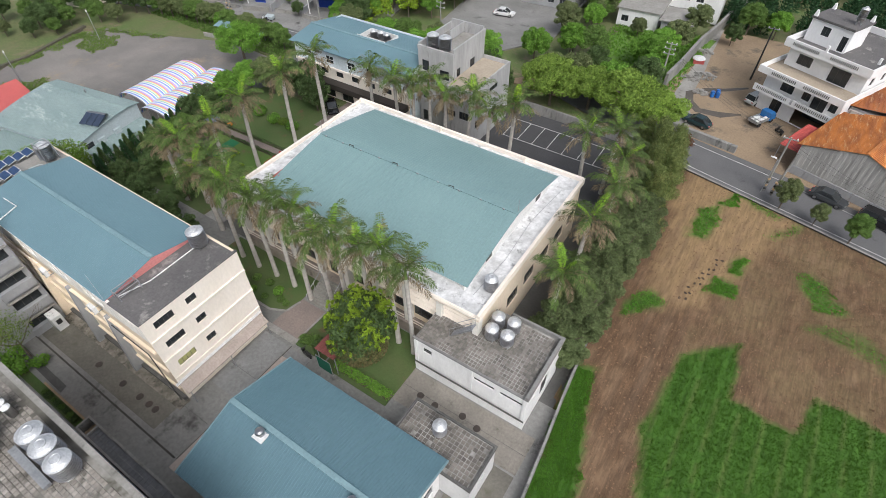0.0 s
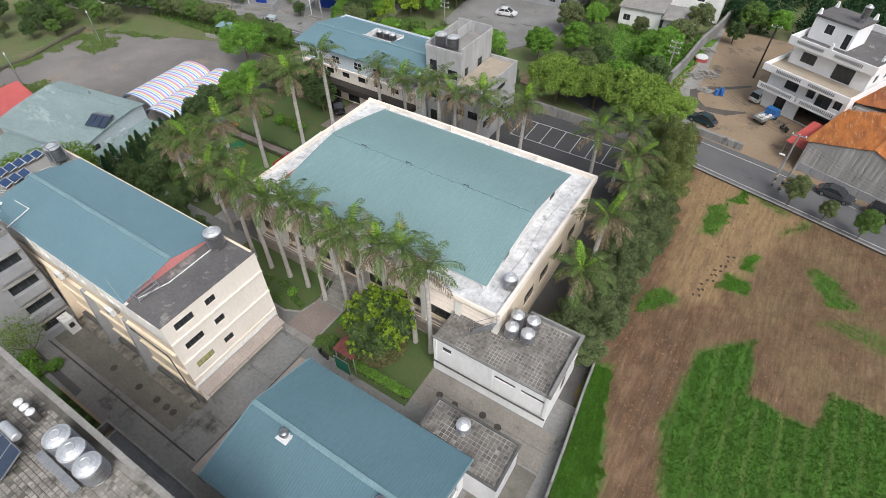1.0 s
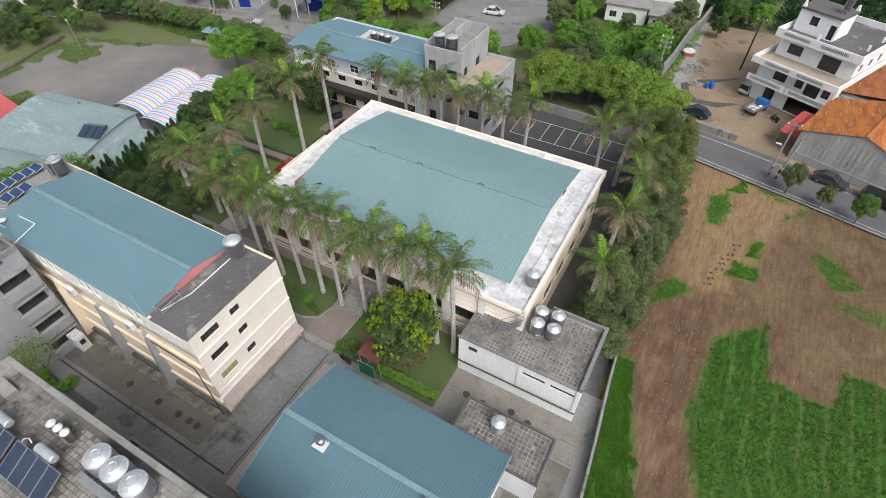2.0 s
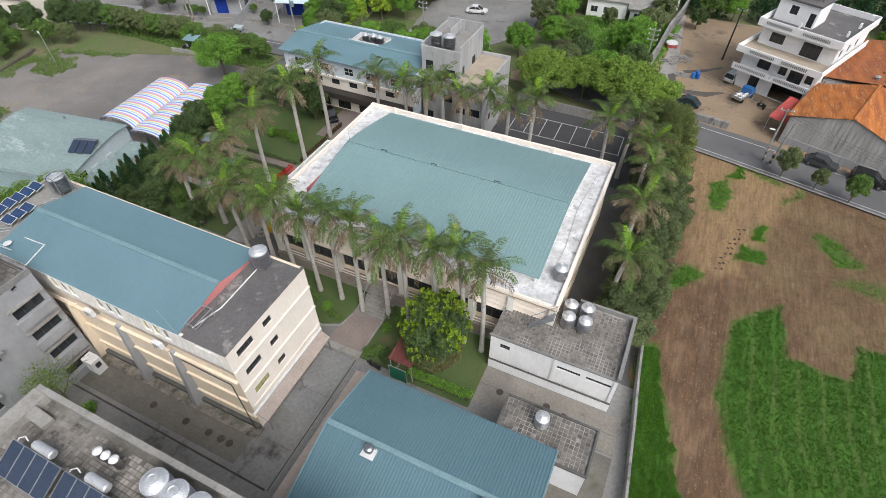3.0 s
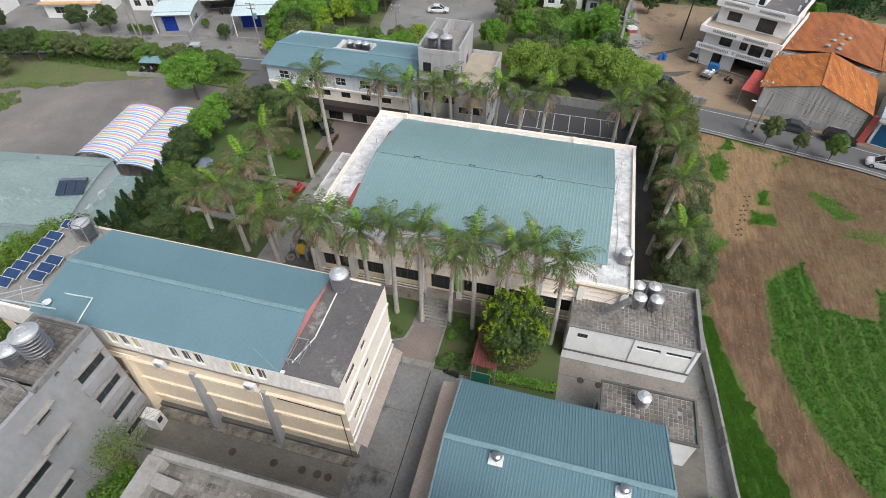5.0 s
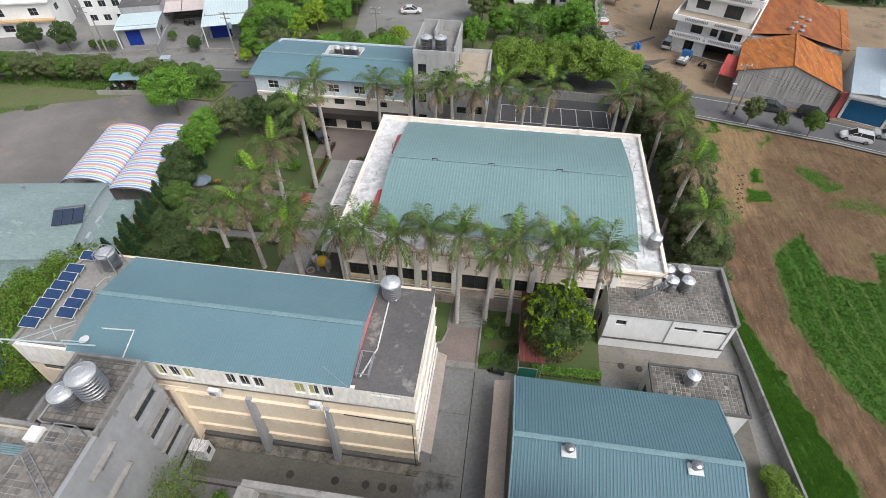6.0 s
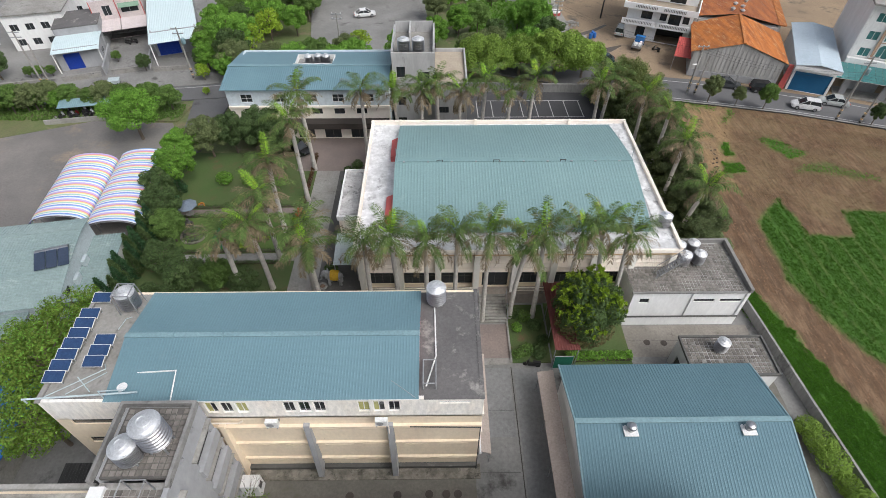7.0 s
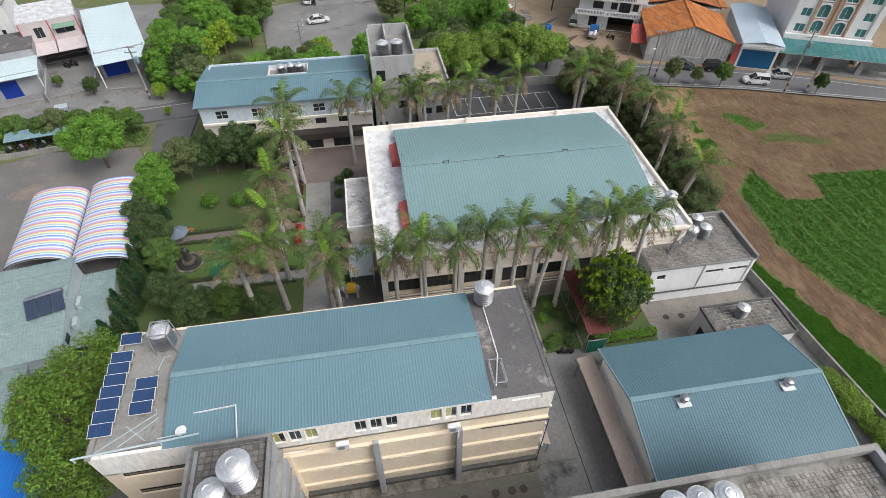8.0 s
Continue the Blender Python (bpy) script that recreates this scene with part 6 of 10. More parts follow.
for p, c in bands[2:]:
    els.new(p).color = (*c, 1)
sl.new(sg.outputs["Object"], ss.inputs[0])
sl.new(ss.outputs["Y"], sw.inputs[0])
sl.new(sw.outputs[0], sfr.inputs[0])
sl.new(sfr.outputs[0], sr.inputs[0])
sl.new(sr.outputs[0], sn["Principled BSDF"].inputs["Base Color"])
sn["Principled BSDF"].inputs["Roughness"].default_value = 0.5
for x0, y0, y1 in ((-86.4, 46.8, 59.2), (-79.6, 45.9, 60.2)):
    t = thing("striped_tent", "vaulted tent of colourful striped tarpaulin", "tent", (x0 + 3.2, y0, 0), 6, "vaulted tents")
    n = 14
    L = y1 - y0
    rings = []
    bm = bmesh.new()
    m = round(L / 0.5)
    grid = []
    for j in range(m + 1):
        y = L * j / m
        sag = -0.035 * math.sin(math.pi * ((y / 2.1) % 1))
        row = []
        for i in range(n + 1):
            a = math.pi * i / n
            row.append(bm.verts.new((-3.2 * math.cos(a), y, 2.35 + (1.55 + sag) * math.sin(a) ** 0.85)))
        grid.append(row)
    for a, c in zip(grid, grid[1:]):
        for i in range(n):
            bm.faces.new((a[i], a[i + 1], c[i + 1], c[i]))
    bmesh.ops.recalc_face_normals(bm, faces=bm.faces)
    bmesh.ops.solidify(bm, geom=bm.faces[:], thickness=0.03)
    part("cover", bm, STRIPES, t, "striped tarpaulin cover")
    for k in range(7):
        y = L * k / 6
        part("hoop", tube(bmesh.new(), [(-3.1, y, 0), *[(-3.1 * math.cos(math.pi * i / 10), y, 2.2 + 1.5 * math.sin(math.pi * i / 10) ** 0.85) for i in range(11)], (3.1, y, 0)], 0.04), STEEL_DULL, t)


# ---- houses along the lane ----
def roller(face, u0, u1, top, pitch=0.14):
    """A ribbed roller shutter in one skin."""
    rings = []
    n = int((top - 0.04) / pitch)
    for i in range(n):
        for f, d in ((0.0, -0.13), (0.15, -0.1), (0.75, -0.1), (0.9, -0.13)):
            z = 0.03 + (i + f) * pitch
            rings.append([face.at(u0, d, z), face.at(u1, d, z), face.at(u1, -0.17, z), face.at(u0, -0.17, z)])
    return ring_solid(bmesh.new(), rings)


def roller_house(name, label, at, turn, w, d, h, roof_mat, wall_mat, door_mat=None, door=(0.3, 0.7), awning=0.0, z2=None):
    t = thing(name, label, "building", at, turn)
    f = [Face((-w / 2, 0), (w / 2, 0)), Face((w / 2, 0), (w / 2, d)), Face((w / 2, d), (-w / 2, d)), Face((-w / 2, d), (-w / 2, 0))]
    a, b = door[0] * w, door[1] * w
    for k, q in enumerate(f):
        holes = [(a, b, 0.02, 2.9)] if k == 0 else [(1.5, 2.7, 1.2, 2.3), (q.length - 3, q.length - 1.8, 1.2, 2.3)]
        part("wall", q.wall(bmesh.new(), 0, h, holes), wall_mat, t)
        if k == 0:
            part("roller_door", roller(q, a + 0.01, b - 0.01, 2.88), door_mat or BLUE_SHEET, t)
        else:
            for hh in holes:
                window(t, q, hh, 2, 1, STEEL_DULL)
    z2 = z2 or h
    r = part("roof", ribbed(bmesh.new(), w + 0.6, [(-awning - 0.3, h - 0.1 - awning * 0.09), (d / 2, h + (z2 - h) * 0.5 + 0.25), (d + 0.3, z2 + 0.1)], 0.3, 0.03), roof_mat, t)
    r.location = (-w / 2 - 0.3, 0, 0)
    if awning:
        for x in (-w / 2 - 0.1, w / 2 + 0.1):
            part("post", one_box(x - 0.08, -awning - 0.1, 0, x + 0.08, -awning + 0.06, h - 0.15 - awning * 0.09), WHITE_PAINT, t)
    return t


PALE_ROOF = material("pale_aqua_roof_sheet", (0.58, 0.68, 0.70), (0.53, 0.63, 0.65), rough=0.5, big=0.3, fine=5, bump=0.05)
BLUE_DOOR = material("deep_blue_roller", (0.012, 0.045, 0.30), (0.012, 0.04, 0.26), rough=0.5, fine=5)
h1_ = roller_house("garage_house", "grey garage with a pale aqua awning and blue roller door", (-101.3, 90.5, 0), 19, 7.0, 5.5, 3.75, PALE_ROOF, WALL_GREY, BLUE_DOOR, (0.157, 0.535), 0.9)
part("upper_room", one_box(-3.8, 5.85, 0, 3.5, 13.5, 5.0), WALL_GREY, h1_)
part("upper_roof", one_box(-3.9, 5.82, 5.0, 3.6, 13.6, 5.2), ROOF_SLAB, h1_)
h3_ = roller_house("warehouse", "warehouse with a large pale aqua roof and blue roller door", (-86.2, 96.3, 0), 20.5, 7.8, 18, 4.4, PALE_ROOF, WALL_GREY, BLUE_DOOR, (0.06, 0.54), 3.7, 5.2)
PINK_WALL = material("pale_pink_plaster", (0.60, 0.53, 0.52), (0.52, 0.46, 0.45), fine=4)
pink = thing("pink_house", "pale pink two-storey house with a deep front awning", "building", (-98.6, 103.2, 0), 21)
pf = Face((-4.4, 0), (4.4, 0))
ph = [(1.9, 3.3, 4.4, 6.2), (5.0, 8.0, 4.6, 6.0), (0.6, 8.2, 0.05, 2.8)]
part("wall", pf.wall(bmesh.new(), 0, 7.2, ph), PINK_WALL, pink)
for h in ph[:2]:
    window(pink, pf, h, 2, 1, STEEL_DULL)
part("wall", one_box(-4.4, 0.26, 0, -4.2, 9, 7.2), PINK_WALL, pink)
part("wall", one_box(4.2, 0.26, 0, 4.4, 9, 7.2), PINK_WALL, pink)
part("back_wall", one_box(-4.199, 5.0, 0, 4.199, 5.2, 7.2), PINK_WALL, pink)
part("roof", one_box(-4.5, -0.1, 7.2, 4.5, 9.1, 7.4), WATERPROOF, pink)
for x in (-4.4, -0.05, 4.3):
    part("red_pier", one_box(x - 0.02, -0.12, 3.7, x + 0.12, -0.002, 7.2), RED_SHEET, pink)
for x0, x1 in ((-4.5, -0.1), (0.05, 4.5)):
    bm = bmesh.new()
    hexa(bm, [(x0, -4.1, 3.1), (x1, -4.1, 3.1), (x1, -0.14, 3.7), (x0, -0.14, 3.7), (x0, -4.1, 3.2), (x1, -4.1, 3.2), (x1, -0.14, 3.8), (x0, -0.14, 3.8)])
    part("awning", bm, PINK_WALL, pink)
bm = bmesh.new()
for k in range(12):
    xa, xb = -4.4 + 0.73 * k, -4.4 + 0.73 * (k + 1)
    tube(bm, [(xa, -4.05, 2.55 if k % 2 else 3.05), (xb, -4.05, 3.05 if k % 2 else 2.55)], 0.03, 4)
tube(bm, [(-4.4, -4.05, 2.52), (4.4, -4.05, 2.52)], 0.04, 4)
part("truss", bm, DARK_METAL, pink)
for x in (-4.4, 4.4):
    part("post", one_box(x - 0.08, -4.12, 0, x + 0.08, -3.97, 2.5), WHITE_PAINT, pink)
GREEN_AWN = material("faded_green_canvas", (0.20, 0.30, 0.22), (0.16, 0.25, 0.19), fine=6)
bm = bmesh.new()
hexa(bm, [(0.4, -0.9, 5.8), (4.0, -0.9, 5.8), (4.0, -0.02, 6.3), (0.4, -0.02, 6.3), (0.4, -0.9, 5.86), (4.0, -0.9, 5.86), (4.0, -0.02, 6.36), (0.4, -0.02, 6.36)])
part("window_awning", bm, GREEN_AWN, pink)
cott = thing("white_house", "white house with a rusty brown ledge beside the lane", "building", (-125.5, 91, 0), 16)
cf_ = [Face((-6, 0), (6, 0)), Face((6, 0), (6, 8)), Face((6, 8), (-6, 8)), Face((-6, 8), (-6, 0))]
chs = [[(1.5, 3.5, 3.8, 5.2), (8, 9.6, 3.8, 5.2), (2, 4, 0.9, 2.2)], [(2, 3.6, 3.8, 5)], [], []]
for f, h in zip(cf_, chs):
    part("wall", f.wall(bmesh.new(), 0, 6.2, h), WALL_WHITE, cott)
    for q in h:
        window(cott, f, q, 2, 2, STEEL_DULL)
part("roof", one_box(-6.4, -0.6, 6.2, 6.4, 8.4, 6.45), WALL_WHITE, cott)
part("ledge", one_box(-6.3, -1.1, 3.0, 6.3, -0.002, 3.3), BEAM_OCHRE, cott, "rusty brown ledge")
for i, (x, y, w, d, h, m, lab) in enumerate([(-112.0, 98.4, 10, 9, 6.4, WALL_WHITE, "white house with a rusty ledge by the lane"), (-28.2, 121.4, 8, 9, 3.4, WALL_WHITE, "low white pavilion with a flat pale roof"), (-20.6, 120.6, 5.5, 7, 2.9, WALL_GREY, "low grey outhouse with a flat roof"), (-20.5, 131, 11, 8, 7.5, WALL_WHITE, "white house behind the low pavilion"), (-117, 112, 14, 10, 6.5, WALL_WHITE, "white house with a flat roof among trees"), (-137, 66, 12, 9, 6.0, CREAM_PALE, "cream building at the edge of the lot"), (-147, 82, 14, 10, 6.5, WALL_WHITE, "white low building beyond the lane"), (-68, 124, 10, 8, 5, ROOF_BLUE, "low building with a blue roof behind the lot"), (-48, 122, 12, 6, 4.5, WALL_GREY, "grey house behind the far parking lot")]):
    t = thing("far_house", lab, "building", (x, y, 0), 14 if x < -100 else 4)
    f = Face((-w / 2, 0), (w / 2, 0))
    holes = [(0.8 + 2.6 * k, 2.2 + 2.6 * k, z, z + 1.2) for k in range(int((w - 1) / 2.6)) for z in (0.9, 3.6) if z + 1.6 < h]
    part("wall", f.wall(bmesh.new(), 0, h, holes), m if m is not ROOF_BLUE else WALL_WHITE, t)
    for q in holes:
        window(t, f, q, 2, 1, STEEL_DULL)
    bm = bmesh.new()
    box(bm, -w / 2, 0.26, 0, w / 2, d, h)
    part("body", bm, m if m is not ROOF_BLUE else WALL_WHITE, t)
    part("roof", one_box(-w / 2 - 0.4, -0.4, h, w / 2 + 0.4, d + 0.4, h + 0.2), ROOF_BLUE if m is ROOF_BLUE else CONCRETE_PALE, t)

# scooter shelter beside the lot
shel = thing("scooter_shelter", "open scooter shelter with a grey-green sheet roof", "shelter", (-91.5, 75.2, 0), 10)
part("roof", ribbed(bmesh.new(), 11.5, [(-0.9, 2.05), (1.3, 2.35)], 0.3, 0.03), ROOF_TRIM, shel).location = (-5.6, 0, 0)
for x in (-5, -1.7, 1.7, 5):
    part("post", one_box(x - 0.04, 0.9, 0, x + 0.04, 0.98, 2.25), STEEL_DULL, shel)
slab("shelter_floor", [(-98.4, 72.6), (-86.5, 74.6), (-86.9, 76.6), (-98.8, 74.6)], 0.06, CONCRETE_PALE, "concrete floor of the scooter shelter", "floor", 0.3)

SCOOT = [material("scooter_white", (0.7, 0.7, 0.7), (0.6, 0.6, 0.6), rough=0.3, fine=5, bump=0), material("scooter_black", (0.03, 0.03, 0.03), (0.04, 0.04, 0.04), rough=0.3, fine=5, bump=0), material("scooter_red", (0.3, 0.03, 0.03), (0.25, 0.03, 0.03), rough=0.3, fine=5, bump=0)]
RUBBER = material("tyre_rubber", (0.02, 0.02, 0.02), (0.03, 0.03, 0.03), rough=0.9, fine=8)


def scooter_at(x, y, turn, body=1, front=0, z=0.0):
    t = thing("motor_scooter", "parked motor scooter with a %s front and dark seat" % ("white", "black", "red")[front], "scooter", (x, y, z), turn, "parked scooters")
    bm = bmesh.new()
    ring_solid(bm, [[(-0.13, -0.85, 0.45), (0.13, -0.85, 0.45), (0.1, -0.85, 0.7), (-0.1, -0.85, 0.7)], [(-0.2, -0.4, 0.35), (0.2, -0.4, 0.35), (0.16, -0.4, 0.74), (-0.16, -0.4, 0.74)], [(-0.18, 0.0, 0.25), (0.18, 0.0, 0.25), (0.14, 0.0, 0.5), (-0.14, 0.0, 0.5)], [(-0.18, 0.35, 0.25), (0.18, 0.35, 0.25), (0.14, 0.35, 0.36), (-0.14, 0.35, 0.36)]])
    part("body", bm, SCOOT[body], t)
    bm = bmesh.new()
    ring_solid(bm, [[(-0.18, 0.4, 0.3), (0.18, 0.4, 0.3), (0.14, 0.56, 0.3), (-0.14, 0.56, 0.3)], [(-0.2, 0.36, 0.7), (0.2, 0.36, 0.7), (0.12, 0.5, 0.7), (-0.12, 0.5, 0.7)], [(-0.12, 0.25, 1.0), (0.12, 0.25, 1.0), (0.08, 0.38, 1.0), (-0.08, 0.38, 1.0)]])
    part("front_shield", bm, SCOOT[front], t)
    part("seat", one_box(-0.14, -0.82, 0.72, 0.14, -0.1, 0.82), RUBBER, t)
    part("handlebar", tube(bmesh.new(), [(-0.34, 0.2, 1.0), (0, 0.3, 1.02), (0.34, 0.2, 1.0)], 0.03), DARK_METAL, t)
    for y_ in (-0.6, 0.6):
        w = part("wheel", lathe([(0.12, -0.05), (0.24, -0.055), (0.25, 0), (0.24, 0.055), (0.12, 0.05)], 14), RUBBER, t)
        w.matrix_basis = pose(0, y_, 0.25, 0, 90, 0)
    for s in (-1, 1):
        part("mirror", one_box(s * 0.32 - 0.05, 0.2, 1.12, s * 0.32 + 0.05, 0.22, 1.2), DARK_METAL, t)
    return t


first = None
for k in range(13):
    scooter_at(-97.0 + 0.72 * k, 73.9 + 0.125 * k + (0.9 if k % 3 == 1 else 0), 10 + (k * 37) % 14 - 7, 1, 0 if k % 2 == 0 else (1 if k % 4 == 1 else 2), 0.06)
scooter_at(-94.3, 84.0, 105, 1, 0)
for x, y, a in ((2.6, 96.3, 40), (6.9, 95.4, 10), (7.7, 95.1, 5), (-97.5, 100.2, 60), (-96.5, 100.6, 75), (-29.4, 28.7, 80)):
    scooter_at(x, y, a, 1, 1)

# ---- buildings along the street ----
ST = -24.5
VILLA_WHITE = material("clean_white_villa_plaster", (0.84, 0.84, 0.84), (0.80, 0.80, 0.80), big=0.5, fine=4, third=(0.66, 0.66, 0.65), third_at=0.68, spots=0.7, stretch=(1, 1, 0.4), grain=0.3, bump=0.05)
wh = thing("white_villa", "white four-storey villa with stepped terraces", "building", (3.2, 100.3, 0), ST)
W, D = 11.8, 15.0
vf = [Face((-W / 2, 0), (W / 2, 0)), Face((W / 2, 0), (W / 2, D)), Face((W / 2, D), (-W / 2, D)), Face((-W / 2, D), (-W / 2, 0))]
gh = [(2.3, 3.9, 0.5, 2.5), (6.0, 10.8, 0.05, 2.7)]
part("wall", vf[0].wall(bmesh.new(), 0, 3.2, gh), VILLA_WHITE, wh)
window(wh, vf[0], gh[0], 2, 1, DARK_METAL)
part("garage_back", one_box(0, 3.5, 0.05, 5.2, 3.7, 3.1), DARK_METAL, wh)
h2f = [(2.6, 4.6, 4.0, 5.4), (6.0, 7.2, 4.1, 5.4), (7.6, 9.7, 3.3, 5.6), (10.1, 11.2, 4.1, 5.4)]
part("wall", vf[0].wall(bmesh.new(), 3.4, 6.4, h2f), VILLA_WHITE, wh)
for h in h2f:
    window(wh, vf[0], h, 2, 1, DARK_METAL)
sides = [(2.0 + 3.0 * i, 3.2 + 3.0 * i, z, z + 1.2) for i in range(4) for z in (1.2, 4.2)]
for f in vf[1:]:
    hs = [h for h in sides if h[1] < f.length - 0.5]
    part("wall", f.wall(bmesh.new(), 0, 6.4, hs), VILLA_WHITE, wh)
    for h in hs:
        window(wh, f, h, 2, 1, DARK_METAL)
part("balcony_slab", one_box(-W / 2 - 0.6, -1.5, 3.2, W / 2, -0.002, 3.4), VILLA_WHITE, wh)
for x0, x1 in ((-W / 2 - 0.6, -0.5), (-0.1, W / 2)):
    part("balcony_parapet", one_box(x0, -1.5, 3.4, x1, -1.35, 4.2), VILLA_WHITE, wh)
    bm = bmesh.new()
    for k in range(18):
        x = x0 + 0.6 + (x1 - x0 - 1.2) * k / 17
        box(bm, x - 0.05, -1.56, 3.55, x + 0.05, -1.502, 4.0)
    part("grille", bm, CONCRETE_DARK, wh)
TERR = material("tan_terrace_floor", (0.45, 0.38, 0.29), (0.38, 0.32, 0.25), fine=5)
part("terrace_floor", one_box(-W / 2 - 0.5, -1.9, 6.4, W / 2 + 0.4, D, 6.6), TERR, wh)
bm = bmesh.new()
box(bm, -W / 2 - 0.7, -2.1, 6.3, W / 2 + 0.6, -1.901, 7.3)
box(bm, -W / 2 - 0.7, -1.9, 6.3, -W / 2 - 0.501, D, 7.3)
box(bm, W / 2 + 0.401, -1.9, 6.3, W / 2 + 0.6, D, 7.3)
part("terrace_parapet", bm, VILLA_WHITE, wh)
for x0 in (-4.4, 0.6):
    bm = bmesh.new()
    for k in range(14):
        box(bm, x0 + 0.28 * k, -2.16, 6.6, x0 + 0.28 * k + 0.12, -2.102, 7.05)
    part("grille", bm, CONCRETE_DARK, wh)
t3 = Face((-W / 2 + 0.3, 2.6), (W / 2, 2.6))
h3 = [(1.6, 3.8, 7.3, 8.8), (6.6, 9.4, 6.7, 8.9)]
part("wall", t3.wall(bmesh.new(), 6.6, 9.8, h3), VILLA_WHITE, wh)
for h in h3:
    window(wh, t3, h, 3, 1, DARK_METAL)
s3 = Face((W / 2, 2.6), (W / 2, D))
hs = [(1.5 + 3 * i, 2.5 + 3 * i, 7.4, 8.6) for i in range(3)]
part("wall", s3.wall(bmesh.new(), 6.6, 9.8, hs), VILLA_WHITE, wh)
for h in hs:
    window(wh, s3, h, 2, 1, DARK_METAL)
part("wall", one_box(-W / 2 + 0.3, 2.9, 6.6, -W / 2 + 0.55, D, 9.8), VILLA_WHITE, wh)
part("roof_slab", one_box(-W / 2, 1.3, 9.8, W / 2 + 0.4, D + 0.2, 10.0), ROOF_SLAB, wh)
bm = bmesh.new()
box(bm, -W / 2 - 0.2, 1.1, 9.7, W / 2 + 0.6, 1.299, 10.9)
box(bm, -W / 2 - 0.2, 1.3, 9.7, -W / 2 - 0.001, D + 0.2, 10.9)
box(bm, W / 2 + 0.401, 1.3, 9.7, W / 2 + 0.6, D + 0.2, 10.9)
box(bm, -W / 2, D + 0.201, 9.7, W / 2 + 0.4, D + 0.4, 10.9)
part("roof_parapet", bm, VILLA_WHITE, wh)
for x0 in (-4.8, 0.8):
    bm = bmesh.new()
    for k in range(16):
        box(bm, x0 + 0.25 * k, 1.04, 10.15, x0 + 0.25 * k + 0.1, 1.098, 10.6)
    part("grille", bm, CONCRETE_DARK, wh)
p4 = Face((-W / 2 + 0.5, 4.6), (0.6, 4.6))
h4 = [(1.9, 3.1, 11.3, 12.6), (4.9, 5.8, 10.1, 12.2)]
part("penthouse_wall", p4.wall(bmesh.new(), 10.0, 13.2, h4), VILLA_WHITE, wh)
for h in h4:
    window(wh, p4, h, 2, 1, DARK_METAL)
part("penthouse_side", one_box(0.35, 4.86, 10.0, 0.6, 9.4, 13.2), VILLA_WHITE, wh)
part("penthouse_side", one_box(-W / 2 + 0.5, 4.86, 10.0, -W / 2 + 0.75, 9.4, 13.2), VILLA_WHITE, wh)
part("penthouse_roof", one_box(-W / 2 + 0.3, 4.4, 13.2, 0.8, 9.6, 13.5), ROOF_SLAB, wh)
for x, y in ((-5.2, 4.7), (-5.2, 9.2), (0.4, 9.2)):
    bm = bmesh.new()
    hexa(bm, [(x - 0.25, y - 0.25, 13.5), (x + 0.25, y - 0.25, 13.5), (x + 0.25, y + 0.25, 13.5), (x - 0.25, y + 0.25, 13.5), (x - 0.12, y - 0.12, 14.3), (x + 0.12, y - 0.12, 14.3), (x + 0.12, y + 0.12, 14.3), (x - 0.12, y + 0.12, 14.3)])
    part("finial", bm, VILLA_WHITE, wh)
for x, y in ((5.8, 3.5), (5.8, 8.0), (5.8, 12.5), (-0.2, 1.3)):
    part("rebar_stub", one_box(x - 0.15, y - 0.15, 10.9, x + 0.15, y + 0.15, 11.7), VILLA_WHITE, wh)
mt = Matrix.LocRotScale((3.2, 100.3, 0), Euler((0, 0, radians(ST))), None)
tp = mt @ Vector((-0.2, 6.6, 13.5))
water_tank("steel water tank on the villa's penthouse", 0.5, 1.5, tuple(tp), legs=0.6)

RUST = material("rusted_orange_sheet", (0.50, 0.185, 0.05), (0.32, 0.115, 0.042), rough=0.8, big=0.7, fine=4, third=(0.56, 0.35, 0.17), third_at=0.55, spots=1.6, stretch=(1.9, 0.28, 1), contrast=0.35, island=0.0)
RUST_DARK = material("rusted_brown_sheet", (0.40, 0.15, 0.055), (0.25, 0.092, 0.046), rough=0.8, big=0.6, fine=4, third=(0.42, 0.25, 0.14), third_at=0.56, spots=1.2, stretch=(1.7, 0.35, 1), contrast=0.35)
OLD_SHEET = material("weathered_grey_sheet", (0.48, 0.47, 0.45), (0.36, 0.35, 0.33), rough=0.8, big=0.6, fine=3, third=(0.20, 0.195, 0.185), third_at=0.56, spots=0.9, stretch=(1.6, 1.6, 0.15))
barn = thing("old_barn", "old barn with a rusty orange roof and weathered grey gable", "building", (12.1, 84.9, 0), -18.5)
BW = 7.1
n = 44
for k in range(n):
    x0, x1 = -BW + 2 * BW * k / n, -BW + 2 * BW * (k + 1) / n
    zt = 6.55 - 2.35 * abs((x0 + x1) / 2) / BW
    d = 0.06 if k % 2 else 0.0
    zb = 1.0 + 0.25 * ((k * 7) % 3) / 3
    bm = bmesh.new()
    hexa(bm, [(x0, -d, zb), (x1, -d, zb), (x1, 0.1, zb), (x0, 0.1, zb), (x0, -d, zt), (x1, -d, zt), (x1, 0.1, zt), (x0, 0.1, zt)])
    part("gable_sheet", bm, OLD_SHEET, barn)
for k in range(7):
    part("base_block", one_box(-BW + 2.03 * k, -0.15, 0, -BW + 2.03 * k + 1.97, 0.2, 1.15), WALL_GREY, barn)
for x in (-BW, BW - 0.2):
    part("side_wall", one_box(x, 0.2, 0, x + 0.2, 12.2, 4.1), OLD_SHEET, barn)
part("back_wall", one_box(-BW + 0.201, 12.0, 0, BW - 0.201, 12.2, 5.2), OLD_SHEET, barn)
